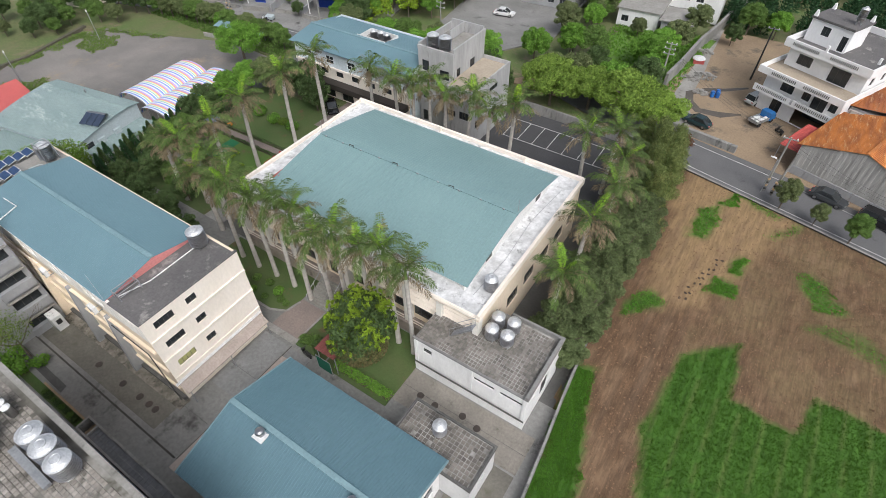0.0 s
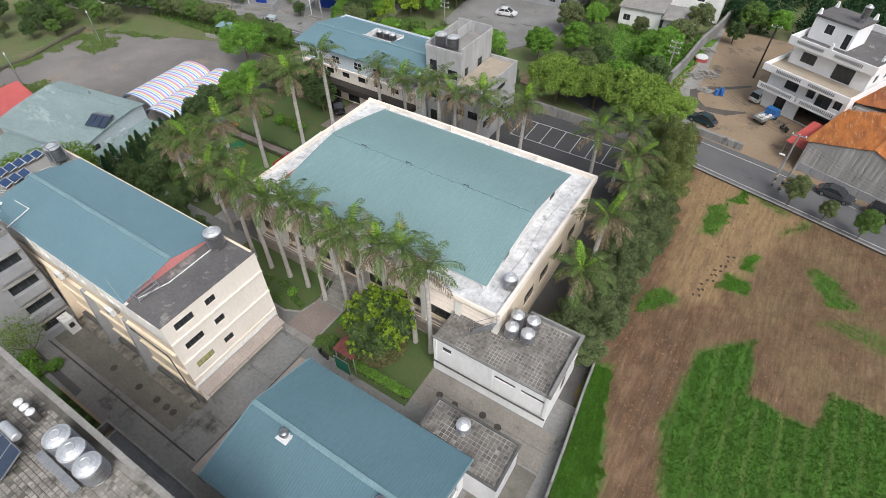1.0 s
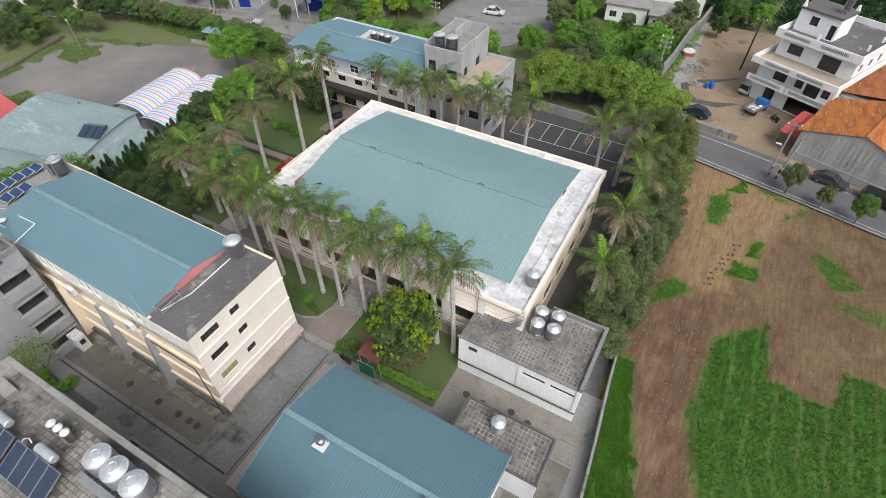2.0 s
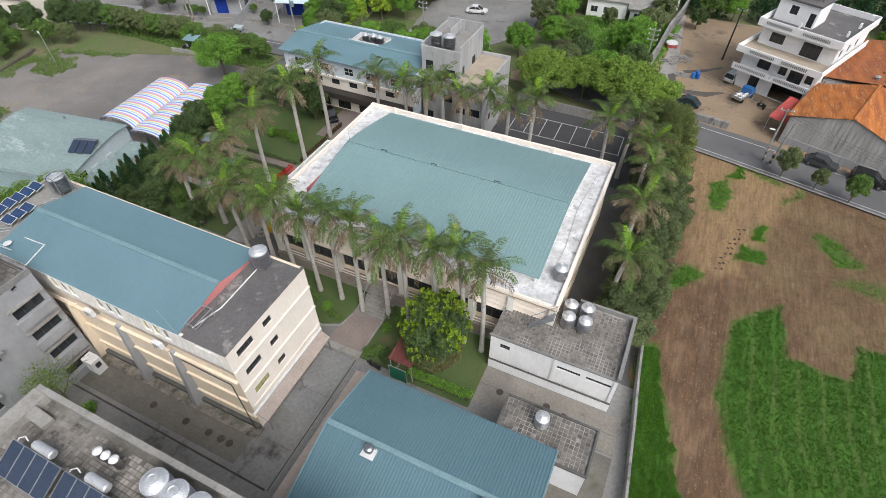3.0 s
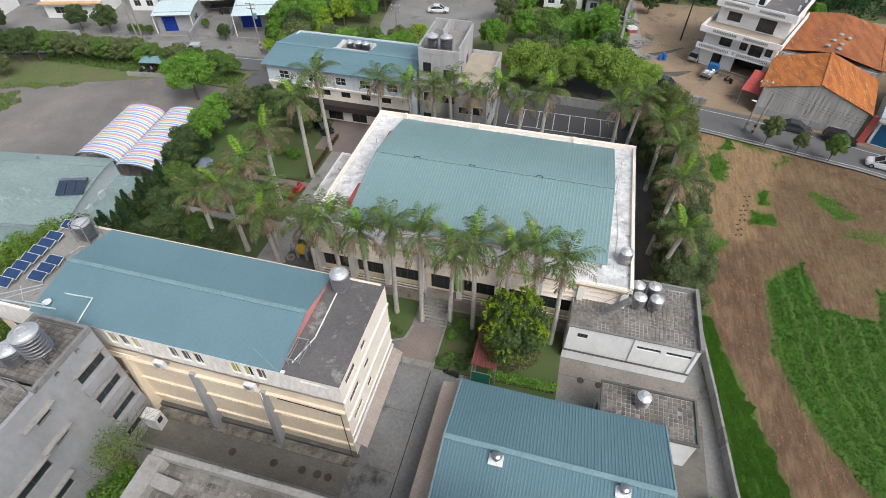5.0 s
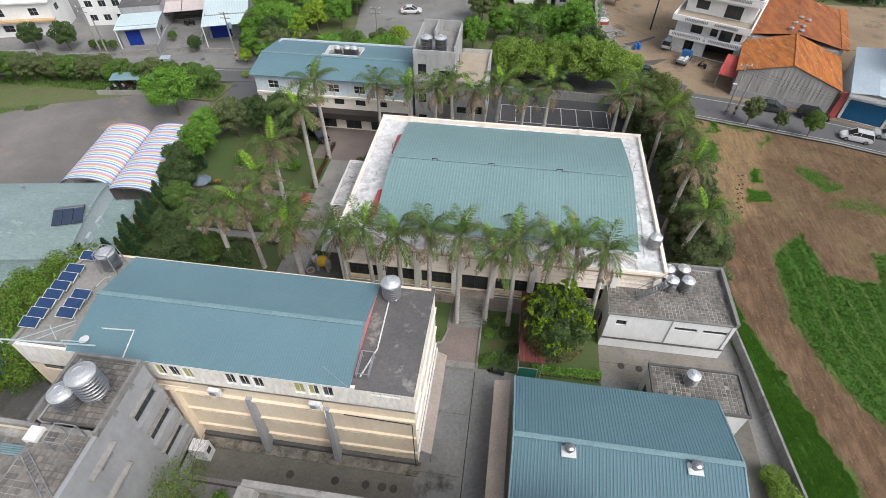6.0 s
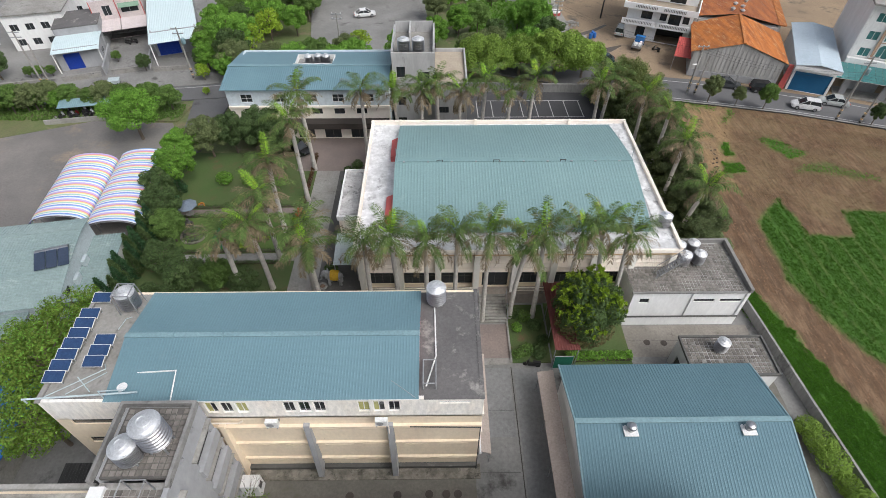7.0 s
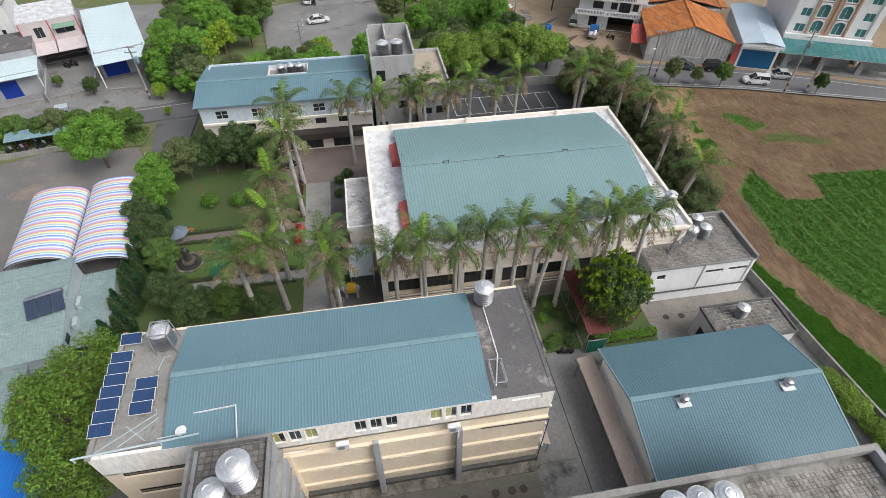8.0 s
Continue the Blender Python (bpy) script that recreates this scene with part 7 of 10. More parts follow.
for s in (-1, 1):
    bm = ribbed(bmesh.new(), 12.6, [(0, 0), (BW + 0.5, -2.45)] if s < 0 else [(0, 0), (BW + 0.5, -2.45)], 0.35, 0.06)
    r = part("roof", bm, RUST, barn, "rusty orange corrugated roof")
    r.matrix_basis = Matrix.Translation((0, -0.3, 6.75)) @ (pose(0, 0, 0, 0, 0, 90) if s < 0 else pose(0, 12.6, 0, 0, 0, -90))
part("ridge_cap", one_box(-0.2, -0.35, 6.72, 0.2, 12.3, 6.86), RUST, barn)
rear = thing("rear_barn", "rear barn with a low rusty orange-brown roof", "building", (16.6, 97.6, 0), -18.5)
part("wall", one_box(-7.4, 0, 0, 7.4, 18, 5.0), OLD_SHEET, rear)
for s in (-1, 1):
    r = part("roof", ribbed(bmesh.new(), 18.6, [(0, 0), (8.0, -1.4)], 0.35, 0.05), RUST_DARK, rear)
    r.matrix_basis = Matrix.Translation((0, -0.3, 6.5)) @ (pose(0, 0, 0, 0, 0, 90) if s < 0 else pose(0, 18.6, 0, 0, 0, -90))
for s in (-1, 1):
    part("edge_strip", one_box(s * 7.6 - 0.6, -0.4, 5.25, s * 7.6 + 0.6, 18.5, 5.4), RUST, rear)
for x, y in ((-1.2, 1.5), (0.4, 1.0), (-0.6, 4.2), (0.6, 3.2), (0.2, 7.2), (1.4, 6.4)):
    part("roof_vent", lathe([(0.3, 0), (0.3, 0.35), (0.45, 0.4), (0.1, 0.6)], 10, (x, y, 6.3)), STEEL_DULL, rear)
AWN_RED = material("red_awning", (0.50, 0.10, 0.085), (0.42, 0.08, 0.07), rough=0.6, fine=5)
ra_ = thing("red_awning", "faded red sheet awning between the villa and the barn", "awning", (5.2, 90.2, 0), -24)
part("sheet", ribbed(bmesh.new(), 3.0, [(-2.0, 2.6), (4.0, 3.6)], 0.3, 0.03), AWN_RED, ra_).location = (-1.5, 0, 0)
for x in (-1.4, 1.4):
    part("post", one_box(x - 0.04, -1.8, 0, x + 0.04, -1.72, 2.6), STEEL_DULL, ra_)
redpost = thing("red_hoarding", "leaning red hoarding between barn and shop", "hoarding", (19.6, 82.3, 0), -18)
bm = bmesh.new()
hexa(bm, [(-0.5, -0.3, 0), (0.5, -0.3, 0), (0.5, 0.0, 0), (-0.5, 0.0, 0), (-0.2, -0.3, 4.3), (0.5, -0.3, 4.3), (0.5, 0.0, 4.3), (-0.2, 0.0, 4.3)])
part("panel", bm, RED_SHEET, redpost)
BLUE_ROLL = material("blue_roller_door", (0.02, 0.13, 0.27), (0.02, 0.11, 0.23), rough=0.5, fine=5)
SHOP_ROOF = material("light_blue_roof_sheet", (0.46, 0.54, 0.60), (0.41, 0.49, 0.55), rough=0.5, big=0.3, fine=5, bump=0.05)
sp = thing("street_shop", "narrow shop with a light blue roof and blue roller door", "building", (23.3, 80.9, 0), -23)
sf = Face((-3.1, 0), (3.1, 0))
part("wall", sf.wall(bmesh.new(), 0, 4.6, [(0.35, 5.85, 0.02, 3.3)]), WALL_WHITE, sp)
part("roller_door", roller(sf, 0.36, 5.84, 3.28), BLUE_ROLL, sp)
for x in (-3.1, 2.85):
    part("side_wall", one_box(x, 0.26, 0, x + 0.25, 16, 4.6), WALL_WHITE, sp)
for s in (-1, 1):
    r = part("roof", ribbed(bmesh.new(), 18, [(0, 0), (3.4, -0.55)], 0.3, 0.03), SHOP_ROOF, sp)
    r.matrix_basis = Matrix.Translation((0, -1.2, 5.3)) @ (pose(0, 0, 0, 0, 0, 90) if s < 0 else pose(0, 18, 0, 0, 0, -90))
bm = bmesh.new()
hexa(bm, [(-3.4, -1.15, 4.1), (3.4, -1.15, 4.1), (3.4, -1.05, 4.1), (-3.4, -1.05, 4.1), (-3.4, -1.15, 4.72), (3.4, -1.15, 4.72), (3.4, -1.05, 4.72), (-3.4, -1.05, 4.72)])
part("fascia", bm, WHITE_PAINT, sp)

# building with arched windows and a green glass canopy
TAN_WALL = material("tan_tiled_wall", (0.50, 0.34, 0.24), (0.43, 0.29, 0.2), fine=6)
GREEN_GLASS = material("green_canopy_glass", (0.045, 0.165, 0.165), (0.075, 0.215, 0.215), rough=0.15, big=0.5, fine=3, bump=0, spec=0.6)
ar = thing("arcade_house", "pale house with tan arched windows above a green glass canopy", "building", (36.3, 81.8, 0), -23.5)
AW = 14.0
af = Face((-AW / 2, 0), (AW / 2, 0))
a_h = []
for z in (4.9, 7.6, 10.4):
    for u in (1.2, 11.1):
        a_h.append((u, u + 1.6, z, z + 1.4))
    for u in (3.6, 5.2 + 1.9):
        a_h.append((u, u + 1.9, z, z + 1.7))
part("wall", af.wall(bmesh.new(), 3.4, 13.0, a_h), WALL_WHITE, ar)
for u0, u1 in ((3.455, 3.59), (5.51, 6.29), (6.66, 7.09), (9.01, 9.29)):
    part("tan_panel", af.box(bmesh.new(), u0, u1, 0.003, 0.05, 4.75, 13.0), TAN_WALL, ar)
for z in (7.36, 10.14, 12.86):
    for u0, u1 in ((3.6, 5.5), (7.1, 9.0)):
        part("tan_panel", af.box(bmesh.new(), u0, u1, 0.003, 0.05, z, z + 0.13), TAN_WALL, ar)
for h in a_h:
    window(ar, af, h, 2, 1, WHITE_PAINT, GREEN_GLASS)
    if h[1] - h[0] > 1.7:
        bm = bmesh.new()
        u = (h[0] + h[1]) / 2
        r_ = 0.95
        pts = [af.at(u - r_ * math.cos(math.pi * i / 10), 0.06, h[3] - 0.1 + r_ * 0.75 * math.sin(math.pi * i / 10)) for i in range(11)]
        tube(bm, [af.at(h[0], 0.06, h[2]), *pts, af.at(h[1], 0.06, h[2]), af.at(h[0], 0.06, h[2])], 0.12, 6)
        part("arch_trim", bm, WHITE_PAINT, ar)
        bm = bmesh.new()
        for i in range(10):
            a0, a1 = math.pi * i / 10, math.pi * (i + 1) / 10
            hexa(bm, [af.at(u - r_ * math.cos(a0), 0.03, h[3]), af.at(u - r_ * math.cos(a1), 0.03, h[3]), af.at(u - r_ * math.cos(a1), 0.004, h[3]), af.at(u - r_ * math.cos(a0), 0.004, h[3]), af.at(u - r_ * math.cos(a0), 0.03, h[3] + 0.02 + r_ * 0.7 * math.sin(a0)), af.at(u - r_ * math.cos(a1), 0.03, h[3] + 0.02 + r_ * 0.7 * math.sin(a1)), af.at(u - r_ * math.cos(a1), 0.004, h[3] + 0.02 + r_ * 0.7 * math.sin(a1)), af.at(u - r_ * math.cos(a0), 0.004, h[3] + 0.02 + r_ * 0.7 * math.sin(a0))])
        part("arch_pane", bm, GREEN_GLASS, ar)
for u in (0.0, 3.1, 6.3, 9.4 - 0.1, 12.9):
    bm = bmesh.new()
    af.box(bm, u, u + 0.35, 0.003, 0.2, 3.4, 13.0)
    part("pier", bm, WHITE_PAINT if u in (0.0, 12.9) else TAN_WALL, ar)
part("side_wall", one_box(-AW / 2, 0.26, 0, -AW / 2 + 0.25, 16, 13.0), WALL_WHITE, ar)
part("side_wall", one_box(AW / 2 - 0.25, 0.26, 0, AW / 2, 16, 13.0), WALL_WHITE, ar)
part("balcony", one_box(-AW / 2 - 0.1, -0.9, 3.9, AW / 2 + 0.1, -0.21, 4.7), WALL_WHITE, ar)
part("roof", one_box(-AW / 2 - 0.3, -0.8, 13.0, AW / 2 + 0.3, 16.2, 13.3), CONCRETE_PALE, ar)
for k in range(22):
    x = -AW / 2 - 2.6 + (AW + 8) * k / 22
    bm = bmesh.new()
    hexa(bm, [(x, -5.6, 3.2), (x + 0.96, -5.6, 3.2), (x + 0.96, -0.95, 3.85), (x, -0.95, 3.85), (x, -5.6, 3.24), (x + 0.96, -5.6, 3.24), (x + 0.96, -0.95, 3.89), (x, -0.95, 3.89)])
    part("canopy_pane", bm, GREEN_GLASS, ar)
for y, z in ((-5.6, 3.12), (-3.9, 3.36), (-2.3, 3.58), (-0.98, 3.76)):
    part("canopy_beam", one_box(-AW / 2 - 2.6, y, z, AW / 2 + 5.4, y + 0.06, z + 0.07), WHITE_PAINT, ar)
for u in (-6.6, -0.8, 5.4, 11.0):
    part("column", one_box(u, -4.4, 0, u + 0.9, -3.8, 3.1), WALL_GREY, ar)
for u in (-5.6, 0.2, 6.4):
    part("shutter", one_box(u, -2.0, 0.05, u + 4.6, -1.9, 2.8), STEEL_DULL, ar)
part("plinth", one_box(-7.4, -5.3, 0, 12.2, -1.8, 0.12), CONCRETE_PALE, ar)


# ---- vehicles ----
def paint(name, c, rough=0.25):
    m = material(name, c, tuple(v * 0.9 for v in c), rough=rough, big=0.8, fine=5, bump=0.0, spec=0.6)
    return m


TYRE, RIM = RUBBER, STEEL


def car(label, x, y, turn, colour, length=4.4, width=1.78, height=1.5, kind="sedan", z=0.02):
    t = thing("car", label, "car", (x, y, z), turn, "parked cars")
    L, Wd, H_ = length / 2, width / 2, height
    belt = 0.9 if kind == "sedan" else 1.02
    rings = []
    for px, zb, zt, wf in ((-L, 0.45, 0.72, 0.82), (-L + 0.15, 0.3, belt - 0.1, 0.93), (-L * 0.55, 0.25, belt, 1.0), (0, 0.25, belt, 1.0), (L * 0.45, 0.25, belt - 0.02, 1.0), (L - 0.25, 0.28, 0.76, 0.92), (L, 0.42, 0.62, 0.78)):
        w = Wd * wf
        rings.append([(px, -w * 0.94, zb), (px, -w, (zb + zt) / 2), (px, -w * 0.93, zt), (px, w * 0.93, zt), (px, w, (zb + zt) / 2), (px, w * 0.94, zb)])
    part("body", ring_solid(bmesh.new(), rings), colour, t)
    if kind == "sedan":
        cabin = [(-L * 0.78, belt - 0.05, 0.9), (-L * 0.42, H_ - 0.03, 0.74), (L * 0.08, H_, 0.74), (L * 0.52, belt - 0.05, 0.9)]
    else:
        cabin = [(-L * 0.93, belt - 0.05, 0.92), (-L * 0.82, H_ - 0.05, 0.78), (L * 0.1, H_, 0.78), (L * 0.5, belt - 0.05, 0.92)]
    rings = [[(px, -Wd * wf, belt - 0.1), (px, -Wd * wf, zt - 0.001), (px, Wd * wf, zt - 0.001), (px, Wd * wf, belt - 0.1)] for px, zt, wf in cabin]
    part("glasshouse", ring_solid(bmesh.new(), rings), GLASS, t, "dark window glass")
    c1, c2 = cabin[1], cabin[2]
    part("roof", ring_solid(bmesh.new(), [[(c1[0] - 0.05, -Wd * 0.77, c1[1] - 0.06), (c1[0] - 0.05, -Wd * 0.72, c1[1] + 0.03), (c1[0] - 0.05, Wd * 0.72, c1[1] + 0.03), (c1[0] - 0.05, Wd * 0.77, c1[1] - 0.06)], [(c2[0] + 0.05, -Wd * 0.77, c2[1] - 0.06), (c2[0] + 0.05, -Wd * 0.72, c2[1] + 0.03), (c2[0] + 0.05, Wd * 0.72, c2[1] + 0.03), (c2[0] + 0.05, Wd * 0.77, c2[1] - 0.06)]]), colour, t)
    for s in (-1, 1):
        for (xa, za), (xb, zb) in (((cabin[0][0], belt), (c1[0], c1[1])), ((c2[0], c2[1]), (cabin[3][0], belt)), ((-L * 0.12, belt), (-L * 0.12, H_ - 0.02))):
            part("pillar", tube(bmesh.new(), [(xa, s * Wd * 0.91, za), (xb, s * Wd * 0.76, zb)], 0.04), colour, t)
        for px in (-L * 0.6, L * 0.6):
            w = part("wheel", lathe([(0.2, -0.1), (0.31, -0.1), (0.33, 0), (0.31, 0.1), (0.2, 0.1)], 18), TYRE, t)
            w.matrix_basis = pose(px, s * (Wd - 0.09), 0.33, 90, 0, 0)
            q = part("rim", lathe([(0.02, -0.105), (0.2, -0.105), (0.2, 0.105), (0.02, 0.105)], 14), RIM, w)
        part("headlight", one_box(L - 0.22, s * Wd * 0.62 - 0.16, 0.6, L - 0.02, s * Wd * 0.62 + 0.16, 0.72), STEEL, t)
        part("tail_light", one_box(-L + 0.0, s * Wd * 0.66 - 0.14, 0.62, -L + 0.14, s * Wd * 0.66 + 0.14, 0.8), RED_SHEET, t)
        part("mirror", one_box(L * 0.35, s * (Wd + 0.1) - 0.09, belt, L * 0.35 + 0.12, s * (Wd + 0.1) + 0.09, belt + 0.14), colour, t)
    part("windscreen_sill", one_box(L * 0.5, -Wd * 0.8, belt - 0.06, L * 0.56, Wd * 0.8, belt - 0.01), DARK_METAL, t)
    return t


BLACK, DARKGREEN, WHITE_CAR, SILVER, SLATE = paint("black_car_paint", (0.012, 0.012, 0.014)), paint("dark_teal_car_paint", (0.02, 0.045, 0.05)), paint("white_car_paint", (0.72, 0.72, 0.72)), paint("silver_car_paint", (0.45, 0.47, 0.46)), paint("slate_car_paint", (0.05, 0.055, 0.06))
car("black saloon car parked on the drive behind the hall", -58.6, 65.0, -40, BLACK, 4.6)
car("dark teal estate car parked by the planter wall", -8.4, 92.2, 168, DARKGREEN, 4.4, 1.75, 1.5)
car("dark slate sedan parked beside the barn", 10.7, 82.9, -15, SLATE, 4.5)
car("black van-like SUV parked beside the barn", 16.4, 81.3, -15, BLACK, 4.6, 1.85, 1.7, "suv")
car("white compact SUV driving lane side of the street", 20.7, 75.9, 162, WHITE_CAR, 4.3, 1.8, 1.62, "suv")
car("silver saloon parked before the blue roller door", 25.8, 77.0, 160, SILVER, 4.5)
car("white saloon in the far parking lot", -53.4, 112.8, 12, WHITE_CAR, 4.5)
car("white saloon at the edge of the far lot", -55.5, 124.0, 80, WHITE_CAR, 4.5)
car("white SUV under the arcade canopy", 47.5, 74.6, 70, WHITE_CAR, 4.5, 1.85, 1.65, "suv")
car("grey SUV parked in the earth yard", -2.0, 104.2, 62, SILVER, 4.5, 1.85, 1.75, "suv")
truck = thing("pickup_truck", "small blue-cab truck loaded with pale sacks", "truck", (-0.3, 98.0, 0), 62)
CAB = paint("blue_truck_paint", (0.03, 0.16, 0.42))
bm = ring_solid(bmesh.new(), [[(0.6, -0.85, 0.45), (0.6, -0.85, 1.75), (0.6, 0.85, 1.75), (0.6, 0.85, 0.45)], [(1.6, -0.85, 0.45), (1.6, -0.8, 1.75), (1.6, 0.8, 1.75), (1.6, 0.85, 0.45)], [(2.1, -0.83, 0.5), (2.1, -0.8, 1.05), (2.1, 0.8, 1.05), (2.1, 0.83, 0.5)]])
part("cab", bm, CAB, truck)
part("windscreen", ring_solid(bmesh.new(), [[(1.66, -0.7, 1.68), (1.66, 0.7, 1.68), (2.06, 0.7, 1.12), (2.06, -0.7, 1.12)], [(1.7, -0.7, 1.7), (1.7, 0.7, 1.7), (2.1, 0.7, 1.14), (2.1, -0.7, 1.14)]]), GLASS, truck)
bm = bmesh.new()
box(bm, -2.1, -0.85, 0.65, 0.55, 0.85, 0.75)
for a in ((-2.1, -0.85, 0.55, -0.8), (-2.1, 0.8, 0.55, 0.85), (-2.1, -0.799, -2.05, 0.799)):
    box(bm, a[0], a[1], 0.751, a[2], a[3], 1.1)
part("bed", bm, STEEL_DULL, truck)
for i in range(7):
    q = part("sack", lathe([(0.05, 0), (0.3, 0.05), (0.33, 0.14), (0.25, 0.24), (0.05, 0.27)], 10), WHITE_PAINT, truck)
    q.matrix_basis = Matrix.LocRotScale((-1.7 + 0.62 * (i % 4), -0.4 + 0.75 * (i // 4), 0.76 + 0.12 * (i % 2)), Euler((0, 0, i)), (1.1, 0.8, 1))
for px in (-1.3, 1.4):
    for s in (-1, 1):
        w = part("wheel", lathe([(0.15, -0.1), (0.3, -0.1), (0.32, 0), (0.3, 0.1), (0.15, 0.1)], 16), TYRE, truck)
        w.matrix_basis = pose(px, s * 0.76, 0.32, 90, 0, 0)

# ---- walls, poles and lamps ----
BLOCKWALL = material("stained_block_wall", (0.30, 0.295, 0.28), (0.21, 0.205, 0.2), big=0.4, fine=4, third=(0.11, 0.11, 0.105), third_at=0.56, spots=0.7, stretch=(1, 1, 0.3))


def low_wall(name, pts, h, thick, mat, label, category="wall"):
    for i, (p, q) in enumerate(zip(pts, pts[1:])):
        f = Face(p, q)
        bm = bmesh.new()
        f.box(bm, 0.003, f.length - 0.003, -thick / 2, thick / 2, -0.3, h)
        structure("%s_%d" % (name, i + 1), bm, mat, label, category)


low_wall("boundary_wall", [(-7.0, 50), (-6.5, 44), (-6.0, 38), (-5.4, 32.5), (-4.6, 24), (-3.6, 15), (-2.4, 4), (-1.5, -8)], 1.3, 0.22, BLOCKWALL, "stained concrete boundary wall beside the field")
low_wall("car_park_wall", [(-33.5, 82.0), (-12.8, 81.2)], 1.5, 0.25, BLOCKWALL, "grey concrete wall behind the car park")
low_wall("planter_wall", [(-11.5, 89.3), (-9.3, 88.9), (-1.7, 87.7)], 1.0, 0.6, BLOCKWALL, "rough stone planter wall along the street")
low_wall("lane_wall", [(-140, 76.5), (-118, 83.3)], 1.4, 0.25, WALL_GREY, "grey wall beside the lane")
low_wall("garden_wall", [(-16.2, 101.4), (-15.6, 108), (-15.1, 118.2), (-13.9, 127.1), (-13.1, 137.6), (-12.3, 150)], 2.2, 0.5, BLOCKWALL, "long weathered wall beside the earth yard")
BANK = material("earth_and_stone_bank", (0.13, 0.115, 0.09), (0.085, 0.08, 0.06), big=0.8, fine=4, bump=1.0, third=(0.10, 0.12, 0.05), third_at=0.55)
low_wall("lot_bank", [(-113.5, 32), (-119.7, 43.1), (-119.5, 48.5), (-121.2, 53.8), (-123.4, 61.6)], 0.35, 0.7, BANK, "low earth and stone bank along the lot")
low_wall("lot_wall", [(-99, 72.2), (-86.6, 74.2)], 0.7, 0.25, CONCRETE_PALE, "low pale wall of the lot")
low_wall("lane_post_wall", [(-78.6, 61), (-77.2, 65), (-77.6, 70)], 0.8, 0.25, CONCRETE_PALE, "low pale wall beside the side lane")


def utility_pole(x, y, h, label, lean=(0, 0), arms=2, banded=True):
    t = thing("utility_pole", label, "utility pole", (x, y, 0), 0, "utility poles")
    part("pole", tube(bmesh.new(), [(0, 0, -0.2), (lean[0], lean[1], h)], [0.17, 0.1], 10), CONCRETE_PALE if banded else DARK_METAL, t)
    if banded:
        for k in range(4):
            part("warning_band", lathe([(0.19, 0.3 + 0.5 * k), (0.19, 0.52 + 0.5 * k)], 10), (DARK_METAL, BEAM_OCHRE)[k % 2], t)
    for k in range(arms):
        z = h - 0.3 - 0.8 * k
        part("crossarm", one_box(-0.9 + lean[0], -0.06 + lean[1], z, 0.9 + lean[0], 0.06 + lean[1], z + 0.12), STEEL_DULL, t)
        for dx in (-0.75, 0, 0.75):
            part("insulator", lathe([(0.06, 0), (0.09, 0.1), (0.05, 0.22)], 8, (dx + lean[0], lean[1], z + 0.12)), WHITE_PAINT, t)
    return t


utility_pole(3.4, 80.9, 8.2, "concrete street pole with a pale lamp head", arms=1)
utility_pole(4.4, 80.4, 6.5, "leaning concrete pole with warning bands", (0.5, 0.3), arms=0)
utility_pole(23.8, 72.2, 10.5, "tall concrete power pole with a transformer", arms=2)
utility_pole(26.9, 71.2, 5.5, "short concrete pole with warning bands", (0.3, 0), arms=0)
utility_pole(-4.4, 111.6, 9.0, "dark wooden power pole in the earth yard", (0.2, 0), 1, False)
utility_pole(-104.3, 82.9, 10.0, "concrete lane pole with warning bands", arms=2)
utility_pole(-103.2, 82.9, 8.0, "concrete lane pole beside another", (0.2, 0), arms=0)
utility_pole(-80.6, 86.4, 9.0, "lane pole with a transformer and cables", arms=2)
utility_pole(-55.5, 92.0, 9.0, "power pole among the trees", arms=2)
utility_pole(-16.5, 98.6, 8.5, "power pole beside the long wall", arms=3)
for x, y, z in ((24.3, 72.4, 7.6), (-80.2, 86.5, 6.2)):
    t = thing("transformer", "grey-blue pole transformer drum", "transformer", (x, y, z))
    part("drum", lathe([(0.3, 0), (0.34, 0.1), (0.34, 0.85), (0.25, 0.95)], 14), ROOF_TRIM, t)
    part("bracket", one_box(-0.5, -0.05, 0.3, -0.2, 0.05, 0.45), STEEL_DULL, t)
cables = thing("power_cables", "thin dark overhead cables along the street", "cables", (0, 0, 0))
for z in (7.2, 7.6, 8.0):
    for a, b in (((3.4, 80.9), (23.8, 72.2)), ((3.4, 80.9), (-16.5, 98.6)), ((23.8, 72.2), (60, 56))):
        pts = [(a[0] + (b[0] - a[0]) * i / 10, a[1] + (b[1] - a[1]) * i / 10, z - 1.2 * math.sin(math.pi * i / 10)) for i in range(11)]
        part("cable", tube(bmesh.new(), pts, 0.012, 4), DARK_METAL, cables)


def lot_lamp(x, y, turn):
    t = thing("street_lamp", "slim grey lamp post with a white lamp head", "street lamp", (x, y, 0), turn, "lamp posts")
    part("pole", tube(bmesh.new(), [(0, 0, -0.2), (0, 0, 5.0), (0.3, 0, 5.3)], 0.06, 8), STEEL_DULL, t)
    part("lamp_head", ring_solid(bmesh.new(), [[(0.2, -0.12, 5.25), (0.2, 0.12, 5.25), (0.2, 0.1, 5.4), (0.2, -0.1, 5.4)], [(0.9, -0.1, 5.35), (0.9, 0.1, 5.35), (0.9, 0.08, 5.45), (0.9, -0.08, 5.45)]]), WHITE_PAINT, t)


lot_lamp(-115.3, 59.8, 160)
lot_lamp(-110.5, 42.2, 160)
lot_lamp(3.2, 80.4, 190)


